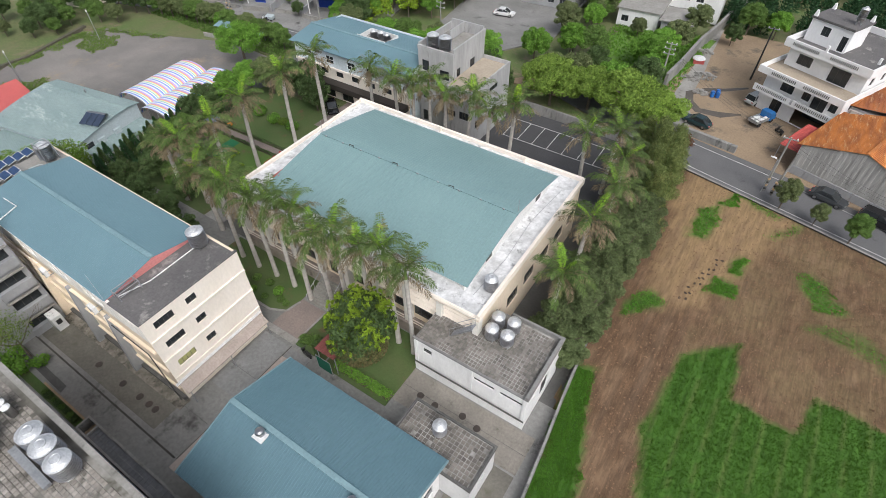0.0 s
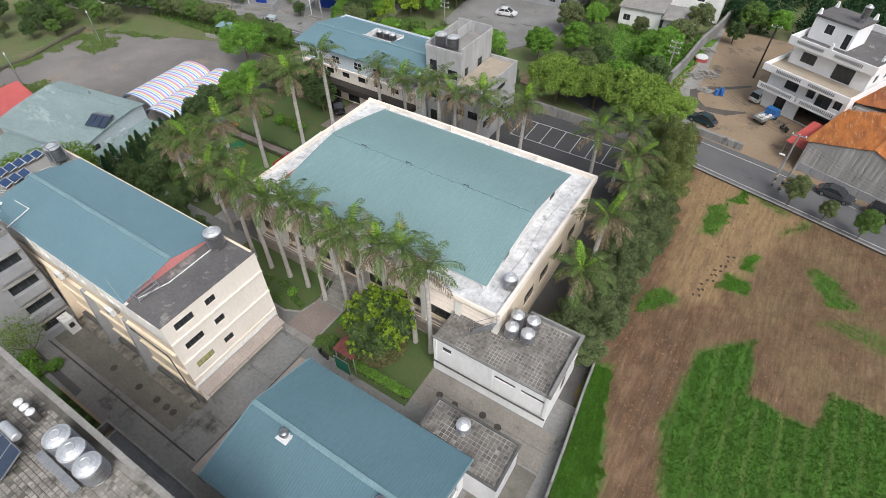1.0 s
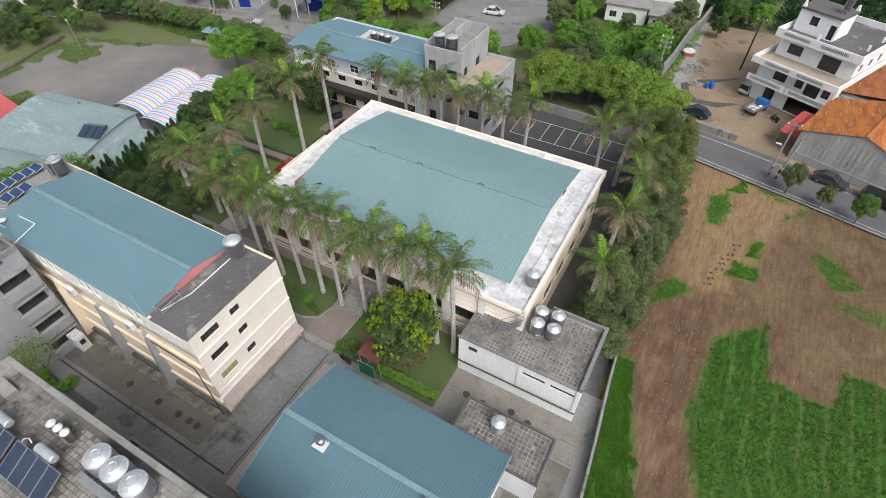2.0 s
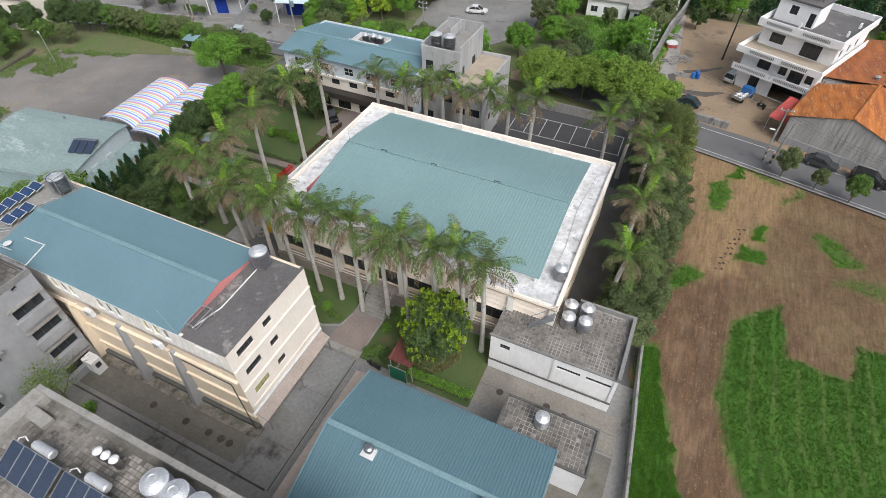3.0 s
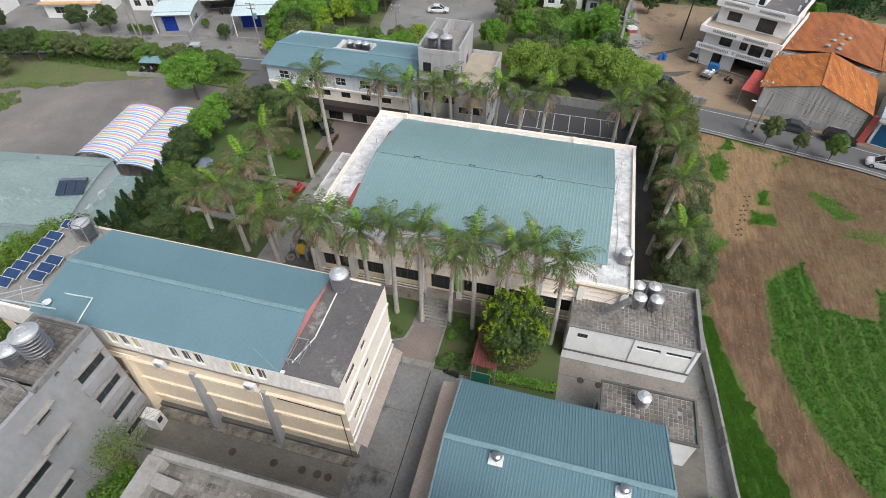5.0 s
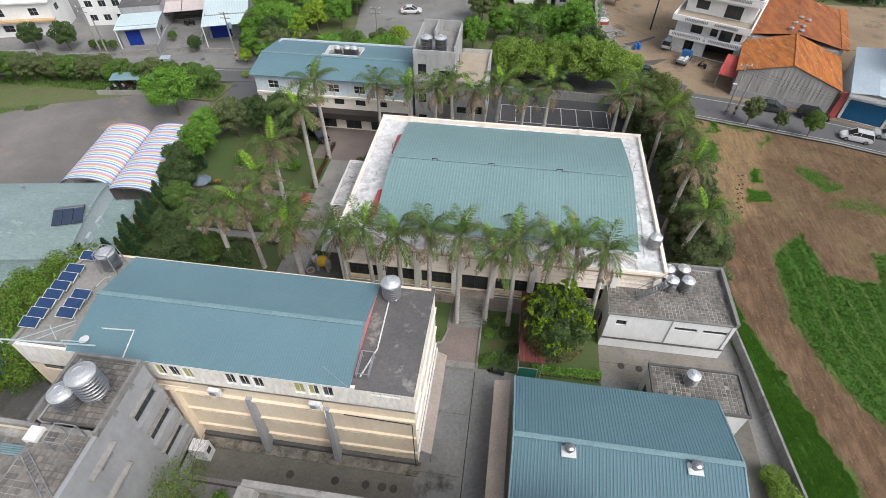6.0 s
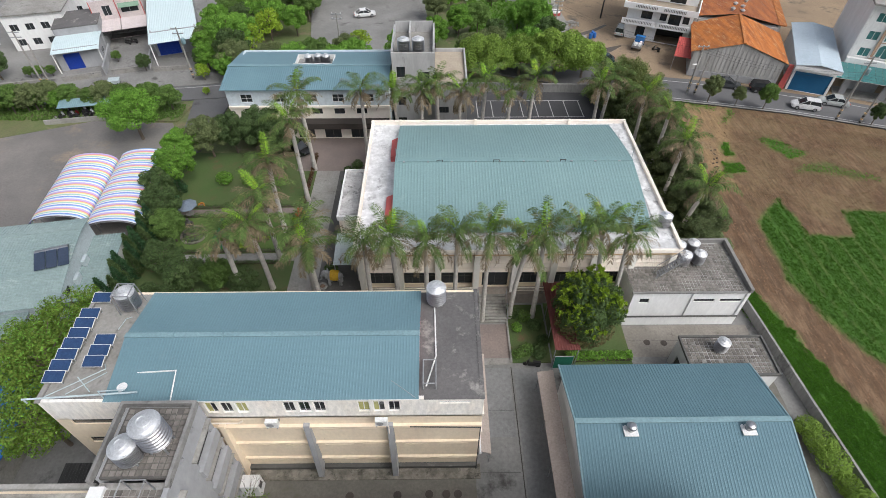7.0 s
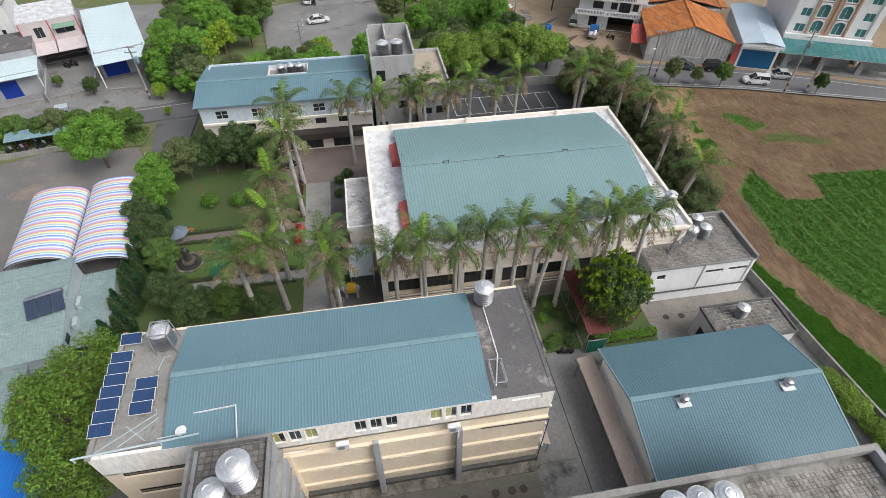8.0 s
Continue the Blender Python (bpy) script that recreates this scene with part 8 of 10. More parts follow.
# ---- low front walls of the lane yards ----
def yard_wall(x0, y0, x1, y1, h, mat, label, posts=True):
    t = thing("yard_wall", label, "wall", (x0, y0, 0), math.degrees(math.atan2(y1 - y0, x1 - x0)), "lane yard walls")
    L = math.hypot(x1 - x0, y1 - y0)
    part("base", one_box(0, -0.1, -0.05, L, 0.1, h * 0.6), mat, t)
    n = max(2, round(L / 0.45))
    for k in range(n + 1):
        x = L * k / n
        if posts:
            part("baluster", one_box(x - 0.07, -0.07, h * 0.6, x + 0.07, 0.07, h * 0.9), mat, t)
    part("coping", one_box(-0.05, -0.13, h * 0.9 if posts else h * 0.6, L + 0.05, 0.13, h), mat, t)


yard_wall(-102.6, 85.5, -97.0, 87.6, 0.9, CONCRETE_PALE, "low balustraded wall before the garage")
yard_wall(-95.4, 88.2, -90.4, 89.9, 0.8, CONCRETE_PALE, "low balustraded wall of the middle yard")
yard_wall(-88.6, 89.2, -82.6, 89.9, 0.8, CONCRETE_PALE, "low balustraded wall before the warehouse")
yard_wall(-96.4, 87.9, -99.4, 97.0, 1.5, WALL_GREY, "plain grey wall between two yards", False)
yard_wall(-89.6, 90.2, -91.0, 95.0, 1.3, WALL_GREY, "plain grey wall between two yards", False)
yard_wall(-112.0, 83.6, -104.6, 85.2, 0.8, CONCRETE_PALE, "low wall along the lane", False)


# ---- small things in the garden and by the street ----
def rounded(bm, c, r, n=10, m=7):
    """An ellipsoid at c with radii r, added to bm."""
    rings = []
    for j in range(m + 1):
        a = -math.pi / 2 + math.pi * (j * 0.96 + 0.02 * m) / m
        rings.append([(c[0] + r[0] * math.cos(a) * math.cos(2 * math.pi * i / n), c[1] + r[1] * math.cos(a) * math.sin(2 * math.pi * i / n), c[2] + r[2] * math.sin(a)) for i in range(n)])
    return ring_solid(bm, rings)


# elephant statue with a painted yellow blanket
bm = bmesh.new()
rounded(bm, (0, 0, 1.25), (0.95, 0.55, 0.62), 16, 10)
rounded(bm, (-1.05, 0, 1.5), (0.42, 0.36, 0.42), 12, 8)
for sy in (-1, 1):
    rounded(bm, (-0.85, 0.42 * sy, 1.5), (0.12, 0.2, 0.34), 10, 6)
    for x in (-0.6, 0.6):
        tube(bm, [(x, 0.3 * sy, 0), (x, 0.3 * sy, 0.5), (x * 0.95, 0.28 * sy, 1.1)], [0.19, 0.17, 0.24], 10)
tube(bm, [(-1.3, 0, 1.45), (-1.5, 0, 1.0), (-1.55, 0, 0.55), (-1.75, 0, 0.4)], [0.17, 0.13, 0.09, 0.06], 8)
tube(bm, [(0.9, 0, 1.4), (1.02, 0, 1.0)], [0.04, 0.03], 6)
body_faces = len(bm.faces)
rings = []
for x in (-0.42, -0.2, 0.05, 0.32, 0.52):
    k = math.sqrt(1 - (x / 0.95) ** 2)
    outer = [(x, 0.61 * k * math.cos(a), 1.25 + 0.69 * k * math.sin(a)) for a in [math.pi * (i / 10 * 1.3 - 0.15) for i in range(11)]]
    inner = [(x, 0.53 * k * math.cos(a), 1.25 + 0.60 * k * math.sin(a)) for a in [math.pi * (i / 10 * 1.3 - 0.15) for i in range(10, -1, -1)]]
    rings.append(outer + inner)
ring_solid(bm, rings)
bm.faces.ensure_lookup_table()
for f in bm.faces[body_faces:]:
    f.material_index = 1
me = mesh_of("elephant_statue", bm, material("grey_painted_statue", (0.36, 0.36, 0.37), (0.28, 0.28, 0.29), fine=7))
me.materials.append(material("painted_yellow_blanket", (0.62, 0.40, 0.03), (0.5, 0.3, 0.03), fine=14, big=3))
o = tagged(new("elephant_statue", me), "grey elephant statue with a painted yellow blanket", "statue")
o.matrix_world = pose(-49.9, 39.6, 0, 0, 0, -4)

# dark statue on a round stepped base
f = thing("round_pedestal", "round dark stepped stone base with a pale rim", "pedestal", (-68.2, 47.4, 0))
part("rim", lathe([(1.3, -0.02), (1.62, -0.02), (1.62, 0.16), (1.56, 0.2), (1.36, 0.2), (1.3, 0.1)], 28), APRON, f, "pale mossy rim")
part("lower_step", lathe([(1.29, -0.01), (1.29, 0.28), (1.2, 0.34), (0.05, 0.35)], 28), DARK_METAL, f)
part("upper_step", lathe([(0.8, 0.352), (0.8, 0.6), (0.72, 0.68), (0.05, 0.7)], 24), BARK, f)
bm = lathe([(0.42, 0.0), (0.4, 0.3), (0.3, 0.8), (0.33, 1.25), (0.3, 1.5), (0.12, 1.62), (0.1, 1.7), (0.19, 1.82), (0.17, 2.0), (0.04, 2.08)], 14)
box(bm, -0.46, -0.1, 0.95, -0.27, 0.14, 1.5)
box(bm, 0.27, -0.1, 0.95, 0.46, 0.14, 1.5)
o = tagged(new("statue", mesh_of("statue", bm, material("dark_bronze", (0.07, 0.068, 0.062), (0.11, 0.11, 0.10), rough=0.5, metal=0.4, fine=6))), "dark bronze standing statue on a round base", "statue")
o.location = (-68.2, 47.4, 0.7)
# grey parasol
u = thing("parasol", "grey-blue parasol over a garden table", "parasol", (-69.5, 50.6, 0))
part("canopy", lathe([(1.25, 2.02), (1.25, 2.06), (0.7, 2.36), (0.06, 2.62), (0.03, 2.7)], 8), material("grey_blue_canvas", (0.17, 0.21, 0.26), (0.14, 0.17, 0.21), fine=7), u)
part("pole", lathe([(0.035, 0), (0.035, 2.62)], 8), STEEL_DULL, u)
part("tabletop", lathe([(0.5, 0.7), (0.5, 0.74), (0.05, 0.745)], 16), CONCRETE_PALE, u)
# orange tyre planter and a white hoop planter
for x, y, r, m, lab in ((-69.0, 52.9, 0.42, material("orange_painted_rubber", (0.5, 0.2, 0.03), (0.4, 0.16, 0.03), fine=8), "orange painted tyre planter on the lawn"), (-51.3, 39.0, 0.5, CONCRETE_PALE, "pale ring planter beside the statue")):
    t = thing("ring_planter", lab, "planter", (x, y, 0))
    part("ring", lathe([(r * 0.6, 0.0), (r, 0.0), (r * 1.05, 0.1), (r, 0.22), (r * 0.7, 0.24), (r * 0.6, 0.2), (r * 0.6, 0.1)], 18), m, t)
    part("soil", lathe([(r * 0.58, 0.01), (r * 0.58, 0.12), (0.04, 0.14)], 18), SOIL, t)
# red bench by the drive
b = thing("red_bench", "small red painted bench beside the drive", "bench", (-55.5, 50.6, 0), 82)
part("seat", one_box(-0.7, -0.22, 0.42, 0.7, 0.22, 0.5), RED_SHEET, b)
part("backrest", one_box(-0.7, 0.18, 0.55, 0.7, 0.24, 0.95), RED_SHEET, b)
for x in (-0.6, 0.6):
    part("leg", one_box(x - 0.04, -0.2, 0, x + 0.04, 0.24, 0.42), RED_SHEET, b)
    part("post", one_box(x - 0.03, 0.19, 0.5, x + 0.03, 0.23, 0.56), RED_SHEET, b)
# pale grey cart beside the lane
c = thing("hand_cart", "pale blue-grey covered cart beside the lane", "cart", (-93.4, 84.6, 0), 12)
part("tray", one_box(-0.8, -0.5, 0.35, 0.8, 0.5, 0.8), PALE_SHEET, c)
bm = bmesh.new()
hexa(bm, [(-0.9, -0.6, 0.81), (0.9, -0.6, 0.81), (0.9, 0.6, 0.95), (-0.9, 0.6, 0.95), (-0.9, -0.6, 0.87), (0.9, -0.6, 0.87), (0.9, 0.6, 1.02), (-0.9, 0.6, 1.02)])
part("cover", bm, PALE_SHEET, c)
for x in (-0.55, 0.55):
    for y in (-0.54, 0.54):
        part("wheel", lathe([(0.2, -0.05), (0.2, 0.05), (0.04, 0.06)], 12), DARK_METAL, c).matrix_basis = pose(x, y, 0.2, 90, 0, 0)
# blue barrels and heaps of building rubble in the earth yard
BLUE_PLASTIC = material("blue_plastic", (0.03, 0.16, 0.5), (0.03, 0.13, 0.42), rough=0.4, fine=8, bump=0.03)
for x, y, s in ((-8.5, 102.0, 1.0), (-7.7, 102.2, 0.95), (-7.9, 103.0, 0.9)):
    t = thing("blue_barrel", "blue plastic barrel in the earth yard", "barrel", (x, y, 0), 0, "blue barrels")
    part("drum", lathe([(0.3 * s, 0), (0.34 * s, 0.2), (0.34 * s, 0.75), (0.3 * s, 0.92)], 16), BLUE_PLASTIC, t)
    part("lid", lathe([(0.31 * s, 0.92), (0.31 * s, 0.96), (0.05, 0.97)], 16), BLUE_PLASTIC, t)
hg = np.random.default_rng(77)
for i, (x, y, s) in enumerate(((-10.4, 102.4, 0.8), (-11.4, 108.4, 1.4), (-13.4, 106.4, 1.0), (-13.6, 118.0, 1.0))):
    bm = bmesh.new()
    for k in range(46):
        r = s * hg.random() ** 0.6
        a = hg.random() * 6.283
        w = 0.1 + 0.16 * hg.random()
        z = max(0.0, (s - r) * 0.55) * hg.random()
        px_, py_ = r * math.cos(a) * 1.5, r * math.sin(a)
        hexa(bm, [(px_ + sx * w * (0.8 + 0.4 * hg.random()), py_ + sy * w * (0.8 + 0.4 * hg.random()), z + sz * w * 1.3) for sx, sy, sz in ((-1, -1, -0.4), (1, -1, -0.4), (1, 1, -0.4), (-1, 1, -0.4), (-1, -1, 0.6), (1, -1, 0.6), (1, 1, 0.6), (-1, 1, 0.6))])
    o = tagged(new("rubble_heap", mesh_of("rubble_heap", bm, CONCRETE_PALE)), "heap of grey building rubble in the earth yard", "rubble", kind="stuff")
    o.location = (x, y, 0)

# white tarpaulin over a heap of red crates by the long wall
TARP = material("white_tarpaulin", (0.70, 0.70, 0.70), (0.58, 0.58, 0.58), rough=0.5, fine=5)
c = thing("crate_stack", "stack of red crates under a white tarpaulin", "crates", (-13.7, 113.2, 0), 20)
for k in range(4):
    part("crate", one_box(-0.9 + 0.92 * (k % 2), -0.8 + 0.82 * (k // 2), 0, -0.02 + 0.92 * (k % 2), -0.02 + 0.82 * (k // 2), 0.7), RED_SHEET, c)
part("tarpaulin", lathe([(1.15, 0.71), (1.0, 0.9), (0.6, 1.05), (0.1, 1.1)], 9), TARP, c)

# two rows of shallow holes dug in the tan corner of the field
HOLE = material("damp_dug_soil", (0.07, 0.05, 0.036), (0.05, 0.037, 0.028), fine=8)
hole_mesh = mesh_of("dug_hole", lathe([(0.15, -0.04), (0.13, 0.025), (0.06, 0.01), (0.02, 0.006)], 7), HOLE)
for k in range(9):
    for s in (0, 1):
        if (k, s) in ((2, 1), (7, 0)):
            continue
        x, y = -0.5 + 0.25 * k + 0.5 * s + 0.12 * math.sin(k * 2.3 + s), 56.4 + 1.0 * k + 0.2 * s
        o = tagged(new("dug_hole", hole_mesh), "shallow dark hole dug in the tan soil", "hole", "dug holes in the field")
        o.matrix_world = Matrix.LocRotScale((x, y, field_height(x, y) + 0.01), Euler((0, 0, k)), (1.0, 1.5, 1.0))


# ---- plants ----
def quads_mesh(name, centre, ax, ay, mat):
    """Many pointed leaves: centre, long half-axis and wide half-axis for each."""
    n = len(centre)
    v = np.empty((n, 4, 3))
    v[:, 0], v[:, 1], v[:, 2], v[:, 3] = centre - ax, centre + ay - ax * 0.1, centre + ax, centre - ay - ax * 0.1
    me = bpy.data.meshes.new(name)
    me.vertices.add(n * 4)
    me.vertices.foreach_set("co", v.reshape(-1))
    me.loops.add(n * 4)
    me.loops.foreach_set("vertex_index", np.arange(n * 4))
    me.polygons.add(n)
    me.polygons.foreach_set("loop_start", np.arange(n) * 4)
    me.update()
    me.validate()
    me.materials.append(mat)
    return me


def unit(a):
    return a / np.maximum(np.linalg.norm(a, axis=1, keepdims=True), 1e-9)


def leaf_cloud(rng, blobs, n, size, shell=0.55, up=0.35, ratio=0.45, clump=0.0):
    """Leaves scattered through overlapping blobs (x, y, z, rx, ry, rz), thicker near the outside."""
    blobs = np.array(blobs, float)
    vol = (blobs[:, 3] * blobs[:, 4] * blobs[:, 5]) ** 0.72
    pick = rng.choice(len(blobs), n, p=vol / vol.sum())
    b = blobs[pick]
    d = unit(rng.normal(size=(n, 3)))
    r = shell + (1 - shell) * rng.random((n, 1)) ** 0.6
    c = b[:, :3] + d * r * b[:, 3:]
    if clump:
        c += rng.normal(size=(n, 3)) * clump
    nrm = unit(d * 0.9 + rng.normal(size=(n, 3)) * 0.55 + np.array([0, 0, up]))
    a = unit(np.cross(nrm, rng.normal(size=(n, 3))))
    w = np.cross(nrm, a)
    s = size * (0.65 + 0.7 * rng.random((n, 1)))
    return c, a * s, w * s * ratio


def limbs(rng, h, spread, n=7, r=0.18, base=0.35, bm=None):
    """A trunk and limbs that reach into the crown."""
    bm = bm or bmesh.new()
    top = (rng.normal() * 0.2, rng.normal() * 0.2, h * 0.75)
    tube(bm, [(0, 0, -0.3), (top[0] * 0.3, top[1] * 0.3, h * base), top], [r, r * 0.75, r * 0.3], 8)
    for k in range(n):
        a = 2 * math.pi * k / n + rng.random()
        z0 = h * (base + 0.25 * rng.random())
        e = (spread * math.cos(a) * (0.6 + 0.4 * rng.random()), spread * math.sin(a) * (0.6 + 0.4 * rng.random()), h * (0.6 + 0.3 * rng.random()))
        m = (e[0] * 0.45, e[1] * 0.45, z0 + (e[2] - z0) * 0.6)
        tube(bm, [(0, 0, z0), m, e], [r * 0.5, r * 0.33, r * 0.12], 5)
    return bm


def round_blobs(rng, h, spread, low=0.35, n=30):
    """A crown of many leaf clumps of uneven size round an inner mass."""
    mid, half = h * (low + 0.94) / 2, h * (0.94 - low) / 2
    out = [(0, 0, mid, spread * 0.6, spread * 0.6, half * 0.72)]
    for k in range(n):
        e = 1 - 1.75 * (k + 0.5) / n
        a = k * 2.39996 + rng.random() * 0.7
        q = math.sqrt(1 - e * e) * spread * (0.62 + 0.26 * rng.random())
        s = spread * (0.17 + 0.17 * rng.random())
        out.append((q * math.cos(a), q * math.sin(a), mid + e * half * (0.72 + 0.22 * rng.random()), s, s, s * 0.72))
    return out


def broad_tree(seed, h, spread, leaf, n=3200, size=0.24, low=0.4, trunk=0.18, extra=None):
    """Meshes of a broad-leaved tree: bark, crown and, where given, a second foliage."""
    rng = np.random.default_rng(seed)
    bark = mesh_of("trunk", limbs(rng, h, spread * 0.75, 8, trunk), BARK)
    blobs = round_blobs(rng, h, spread, low)
    crown = quads_mesh("crown", *leaf_cloud(rng, blobs, n, size), leaf)
    out = [("trunk", bark), ("crown", crown)]
    if extra:
        mat, m, sz = extra
        tops = [(x, y, z + rz * 0.35, rx * 0.95, ry * 0.95, rz * 0.75) for x, y, z, rx, ry, rz in blobs]
        out.append(("young_leaves", quads_mesh("young_leaves", *leaf_cloud(rng, tops, m, sz, 0.9, 0.9), mat)))
    return out


def conifer(seed, h, spread, leaf, n=2200, size=0.22, ragged=0.25):
    rng = np.random.default_rng(seed)
    bm = bmesh.new()
    tube(bm, [(0, 0, -0.3), (0, 0, h * 0.95)], [0.12, 0.02], 7)
    for k in range(14):
        z = h * (0.15 + 0.75 * k / 14)
        a = k * 2.4
        r = spread * (1 - z / h) * 0.85 + 0.1
        tube(bm, [(0, 0, z), (r * math.cos(a), r * math.sin(a), z + 0.15 * r)], [0.04, 0.01], 4)
    z = h * (0.06 + 0.94 * rng.random(n) ** 1.25)
    a = rng.random(n) * 2 * math.pi
    lobes = 1 + ragged * np.sin(a * 5 + z * 2.6) + ragged * 0.6 * rng.normal(size=n)
    r = spread * (1 - z / h) ** 0.8 * lobes * (0.55 + 0.45 * rng.random(n) ** 0.5) + 0.05
    c = np.stack([r * np.cos(a), r * np.sin(a), z], 1)
    out = unit(np.stack([np.cos(a), np.sin(a), 0.5 + 0.4 * rng.normal(size=n)], 1) + rng.normal(size=(n, 3)) * 0.4)
    side = unit(np.cross(out, rng.normal(size=(n, 3))))
    s = size * (0.6 + 0.8 * rng.random((n, 1)))
    return [("trunk", mesh_of("trunk", bm, BARK)), ("crown", quads_mesh("crown", c, out * s, side * s * 0.3, leaf))]


BELT_GREEN = leaf_material("belt_green_leaf", (0.107, 0.144, 0.061), (0.146, 0.181, 0.078))
BAMBOO = leaf_material("bamboo_leaf", (0.190, 0.235, 0.078), (0.150, 0.185, 0.066), tip=(0.265, 0.265, 0.10), passing=0.35)


def needle_tree(seed, h, spread, n=3600):
    """A feathery grey-green tree with hanging sprays."""
    rng = np.random.default_rng(seed)
    blobs = []
    for k in range(16):
        z = h * (0.12 + 0.84 * (k + 0.5) / 16)
        a = k * 2.39
        q = spread * 0.5 * (1.1 - z / h)
        s = spread * (0.62 - 0.34 * z / h)
        blobs.append((q * math.cos(a), q * math.sin(a), z, s, s, h * 0.085))
    c, ax, ay = leaf_cloud(rng, blobs, n, 0.24, 0.3, 0.1, 0.2)
    ax[:, 2] += 0.12 * (rng.random(n) - 0.35)
    out = [("crown", quads_mesh("crown", c, ax, ay, BAMBOO))]
    for k in range(7):
        a, q = k * 0.9 + rng.random() * 0.4, spread * (0.35 + 0.4 * rng.random())
        top = h * (0.72 + 0.26 * rng.random())
        culm = tube(bmesh.new(), [(0.35 * math.cos(a), 0.35 * math.sin(a), -0.2), (0.4 * q * math.cos(a), 0.4 * q * math.sin(a), top * 0.6), (q * math.cos(a), q * math.sin(a), top)], [0.06, 0.05, 0.015], 6)
        out.append(("culm", mesh_of("culm", culm, PALM_SHAFT)))
    return out


def frond(rng, azimuth, rise, length, droop, leaf_len, pairs, tatter=0.0):
    """One feather leaf: the midrib's points and its leaflets."""
    d = np.array([math.cos(azimuth), math.sin(azimuth), 0.0])
    side = np.array([-d[1], d[0], 0.0])
    ts = np.linspace(0, 1, 12)
    pts, ang, p = [], rise, np.zeros(3)
    for i, s in enumerate(ts):
        pts.append(p.copy())
        step = length / 11
        p = p + (d * math.cos(ang) + np.array([0, 0, math.sin(ang)])) * step
        ang -= droop / 11 * (0.4 + 1.2 * s)
    pts = np.array(pts)
    c, ax, ay = [], [], []
    for k in range(pairs):
        s = 0.12 + 0.88 * (k + rng.random() * 0.5) / pairs
        if rng.random() < tatter:
            continue
        f = s * 11
        i = min(int(f), 10)
        q = pts[i] + (pts[i + 1] - pts[i]) * (f - i)
        t = pts[i + 1] - pts[i]
        t = t / np.linalg.norm(t)
        nrm = np.cross(side, t)
        L = leaf_len * (0.5 + 0.75 * math.sin(math.pi * (0.1 + 0.82 * s))) * (0.8 + 0.4 * rng.random())
        for sg in (-1, 1):
            g = side * sg * (0.8 + 0.2 * rng.random()) + t * (0.55 + 0.3 * rng.random()) + nrm * (0.25 * rng.random() - 0.1) + np.array([0, 0, -0.35 - 0.5 * rng.random()])
            g = g / np.linalg.norm(g)
            w = np.cross(g, nrm)
            w = w / max(np.linalg.norm(w), 1e-6)
            c.append(q + g * L / 2)
            ax.append(g * L / 2)
            ay.append(w * 0.019)
    return pts, np.array(c), np.array(ax), np.array(ay)


def palm_meshes(seed, h, dry=4, green=13, new=2, size=1.0):
    rng = np.random.default_rng(seed)
    bend = rng.normal(size=2) * 0.25
    bm = bmesh.new()
    zs = np.linspace(0, h, 14)
    tube(bm, [(bend[0] * (z / h) ** 2, bend[1] * (z / h) ** 2, z - (0.2 if i == 0 else 0)) for i, z in enumerate(zs)], [0.24 - 0.04 * (z / h) + 0.07 * math.exp(-z * 1.2) + 0.012 * (i % 2) for i, z in enumerate(zs)], 10)
    trunk = mesh_of("trunk", bm, PALM_BARK)
    top = np.array([bend[0], bend[1], h])
    bm = bmesh.new()
    tube(bm, [tuple(top), tuple(top + [0, 0, 0.5]), tuple(top + [0, 0, 1.1])], [0.2, 0.17, 0.08], 10)
    shaft = mesh_of("crown_shaft", bm, PALM_SHAFT)
    out = [("trunk", trunk), ("crown_shaft", shaft)]
    for name, mat, count, rise0, rise1, L, droop, tat in (("fronds", PALM_LEAF, green, 1.35, 0.3, 3.5, 1.95, 0.04), ("dry_fronds", PALM_DRY, dry, 0.9, -0.75, 2.9, 1.5, 0.35), ("new_fronds", PALM_NEW, new, 1.5, 1.1, 2.4, 0.7, 0.0)):
        C, X, Y = [], [], []
        for k in range(count):
            s = (k + 0.5) / max(count, 1)
            rise = rise0 + (rise1 - rise0) * s + rng.normal() * 0.12
            pts, c, ax, ay = frond(rng, k * 2.39996 + rng.normal() * 0.2, rise, L * size * (0.85 + 0.3 * rng.random()), droop * (0.8 + 0.4 * rng.random()), 0.62 * size if name != "new_fronds" else 0.42, 60, tat)
            o = top + [0, 0, 1.0 if name != "dry_fronds" else 0.55]
            C.append(c + o)
            X.append(ax)
            Y.append(ay * (1.3 if name != "new_fronds" else 1.0))
            mid = (pts[1:] + pts[:-1]) / 2
            dv = (pts[1:] - pts[:-1]) / 2
            C.append(mid + o)
            X.append(dv * 1.1)
            Y.append(np.cross(dv, np.array([0, 0, 1.0])) / np.maximum(np.linalg.norm(dv, axis=1, keepdims=True), 1e-6) * 0.06)
        if C:
            out.append((name, quads_mesh(name, np.concatenate(C), np.concatenate(X), np.concatenate(Y), mat)))
    return out


def plant(name, label, category, meshes, x, y, turn=0.0, scale=1.0, z=0.0, group="", tall=None):
    t = new(name)
    t.empty_display_size = 0.2
    t.matrix_world = Matrix.LocRotScale((x, y, z), Euler((0, 0, radians(turn))), (scale, scale, tall or scale))
    tagged(t, label, category, group)
    for part_name, me in meshes:
        o = new(part_name, me)
        o.parent = t
    return t


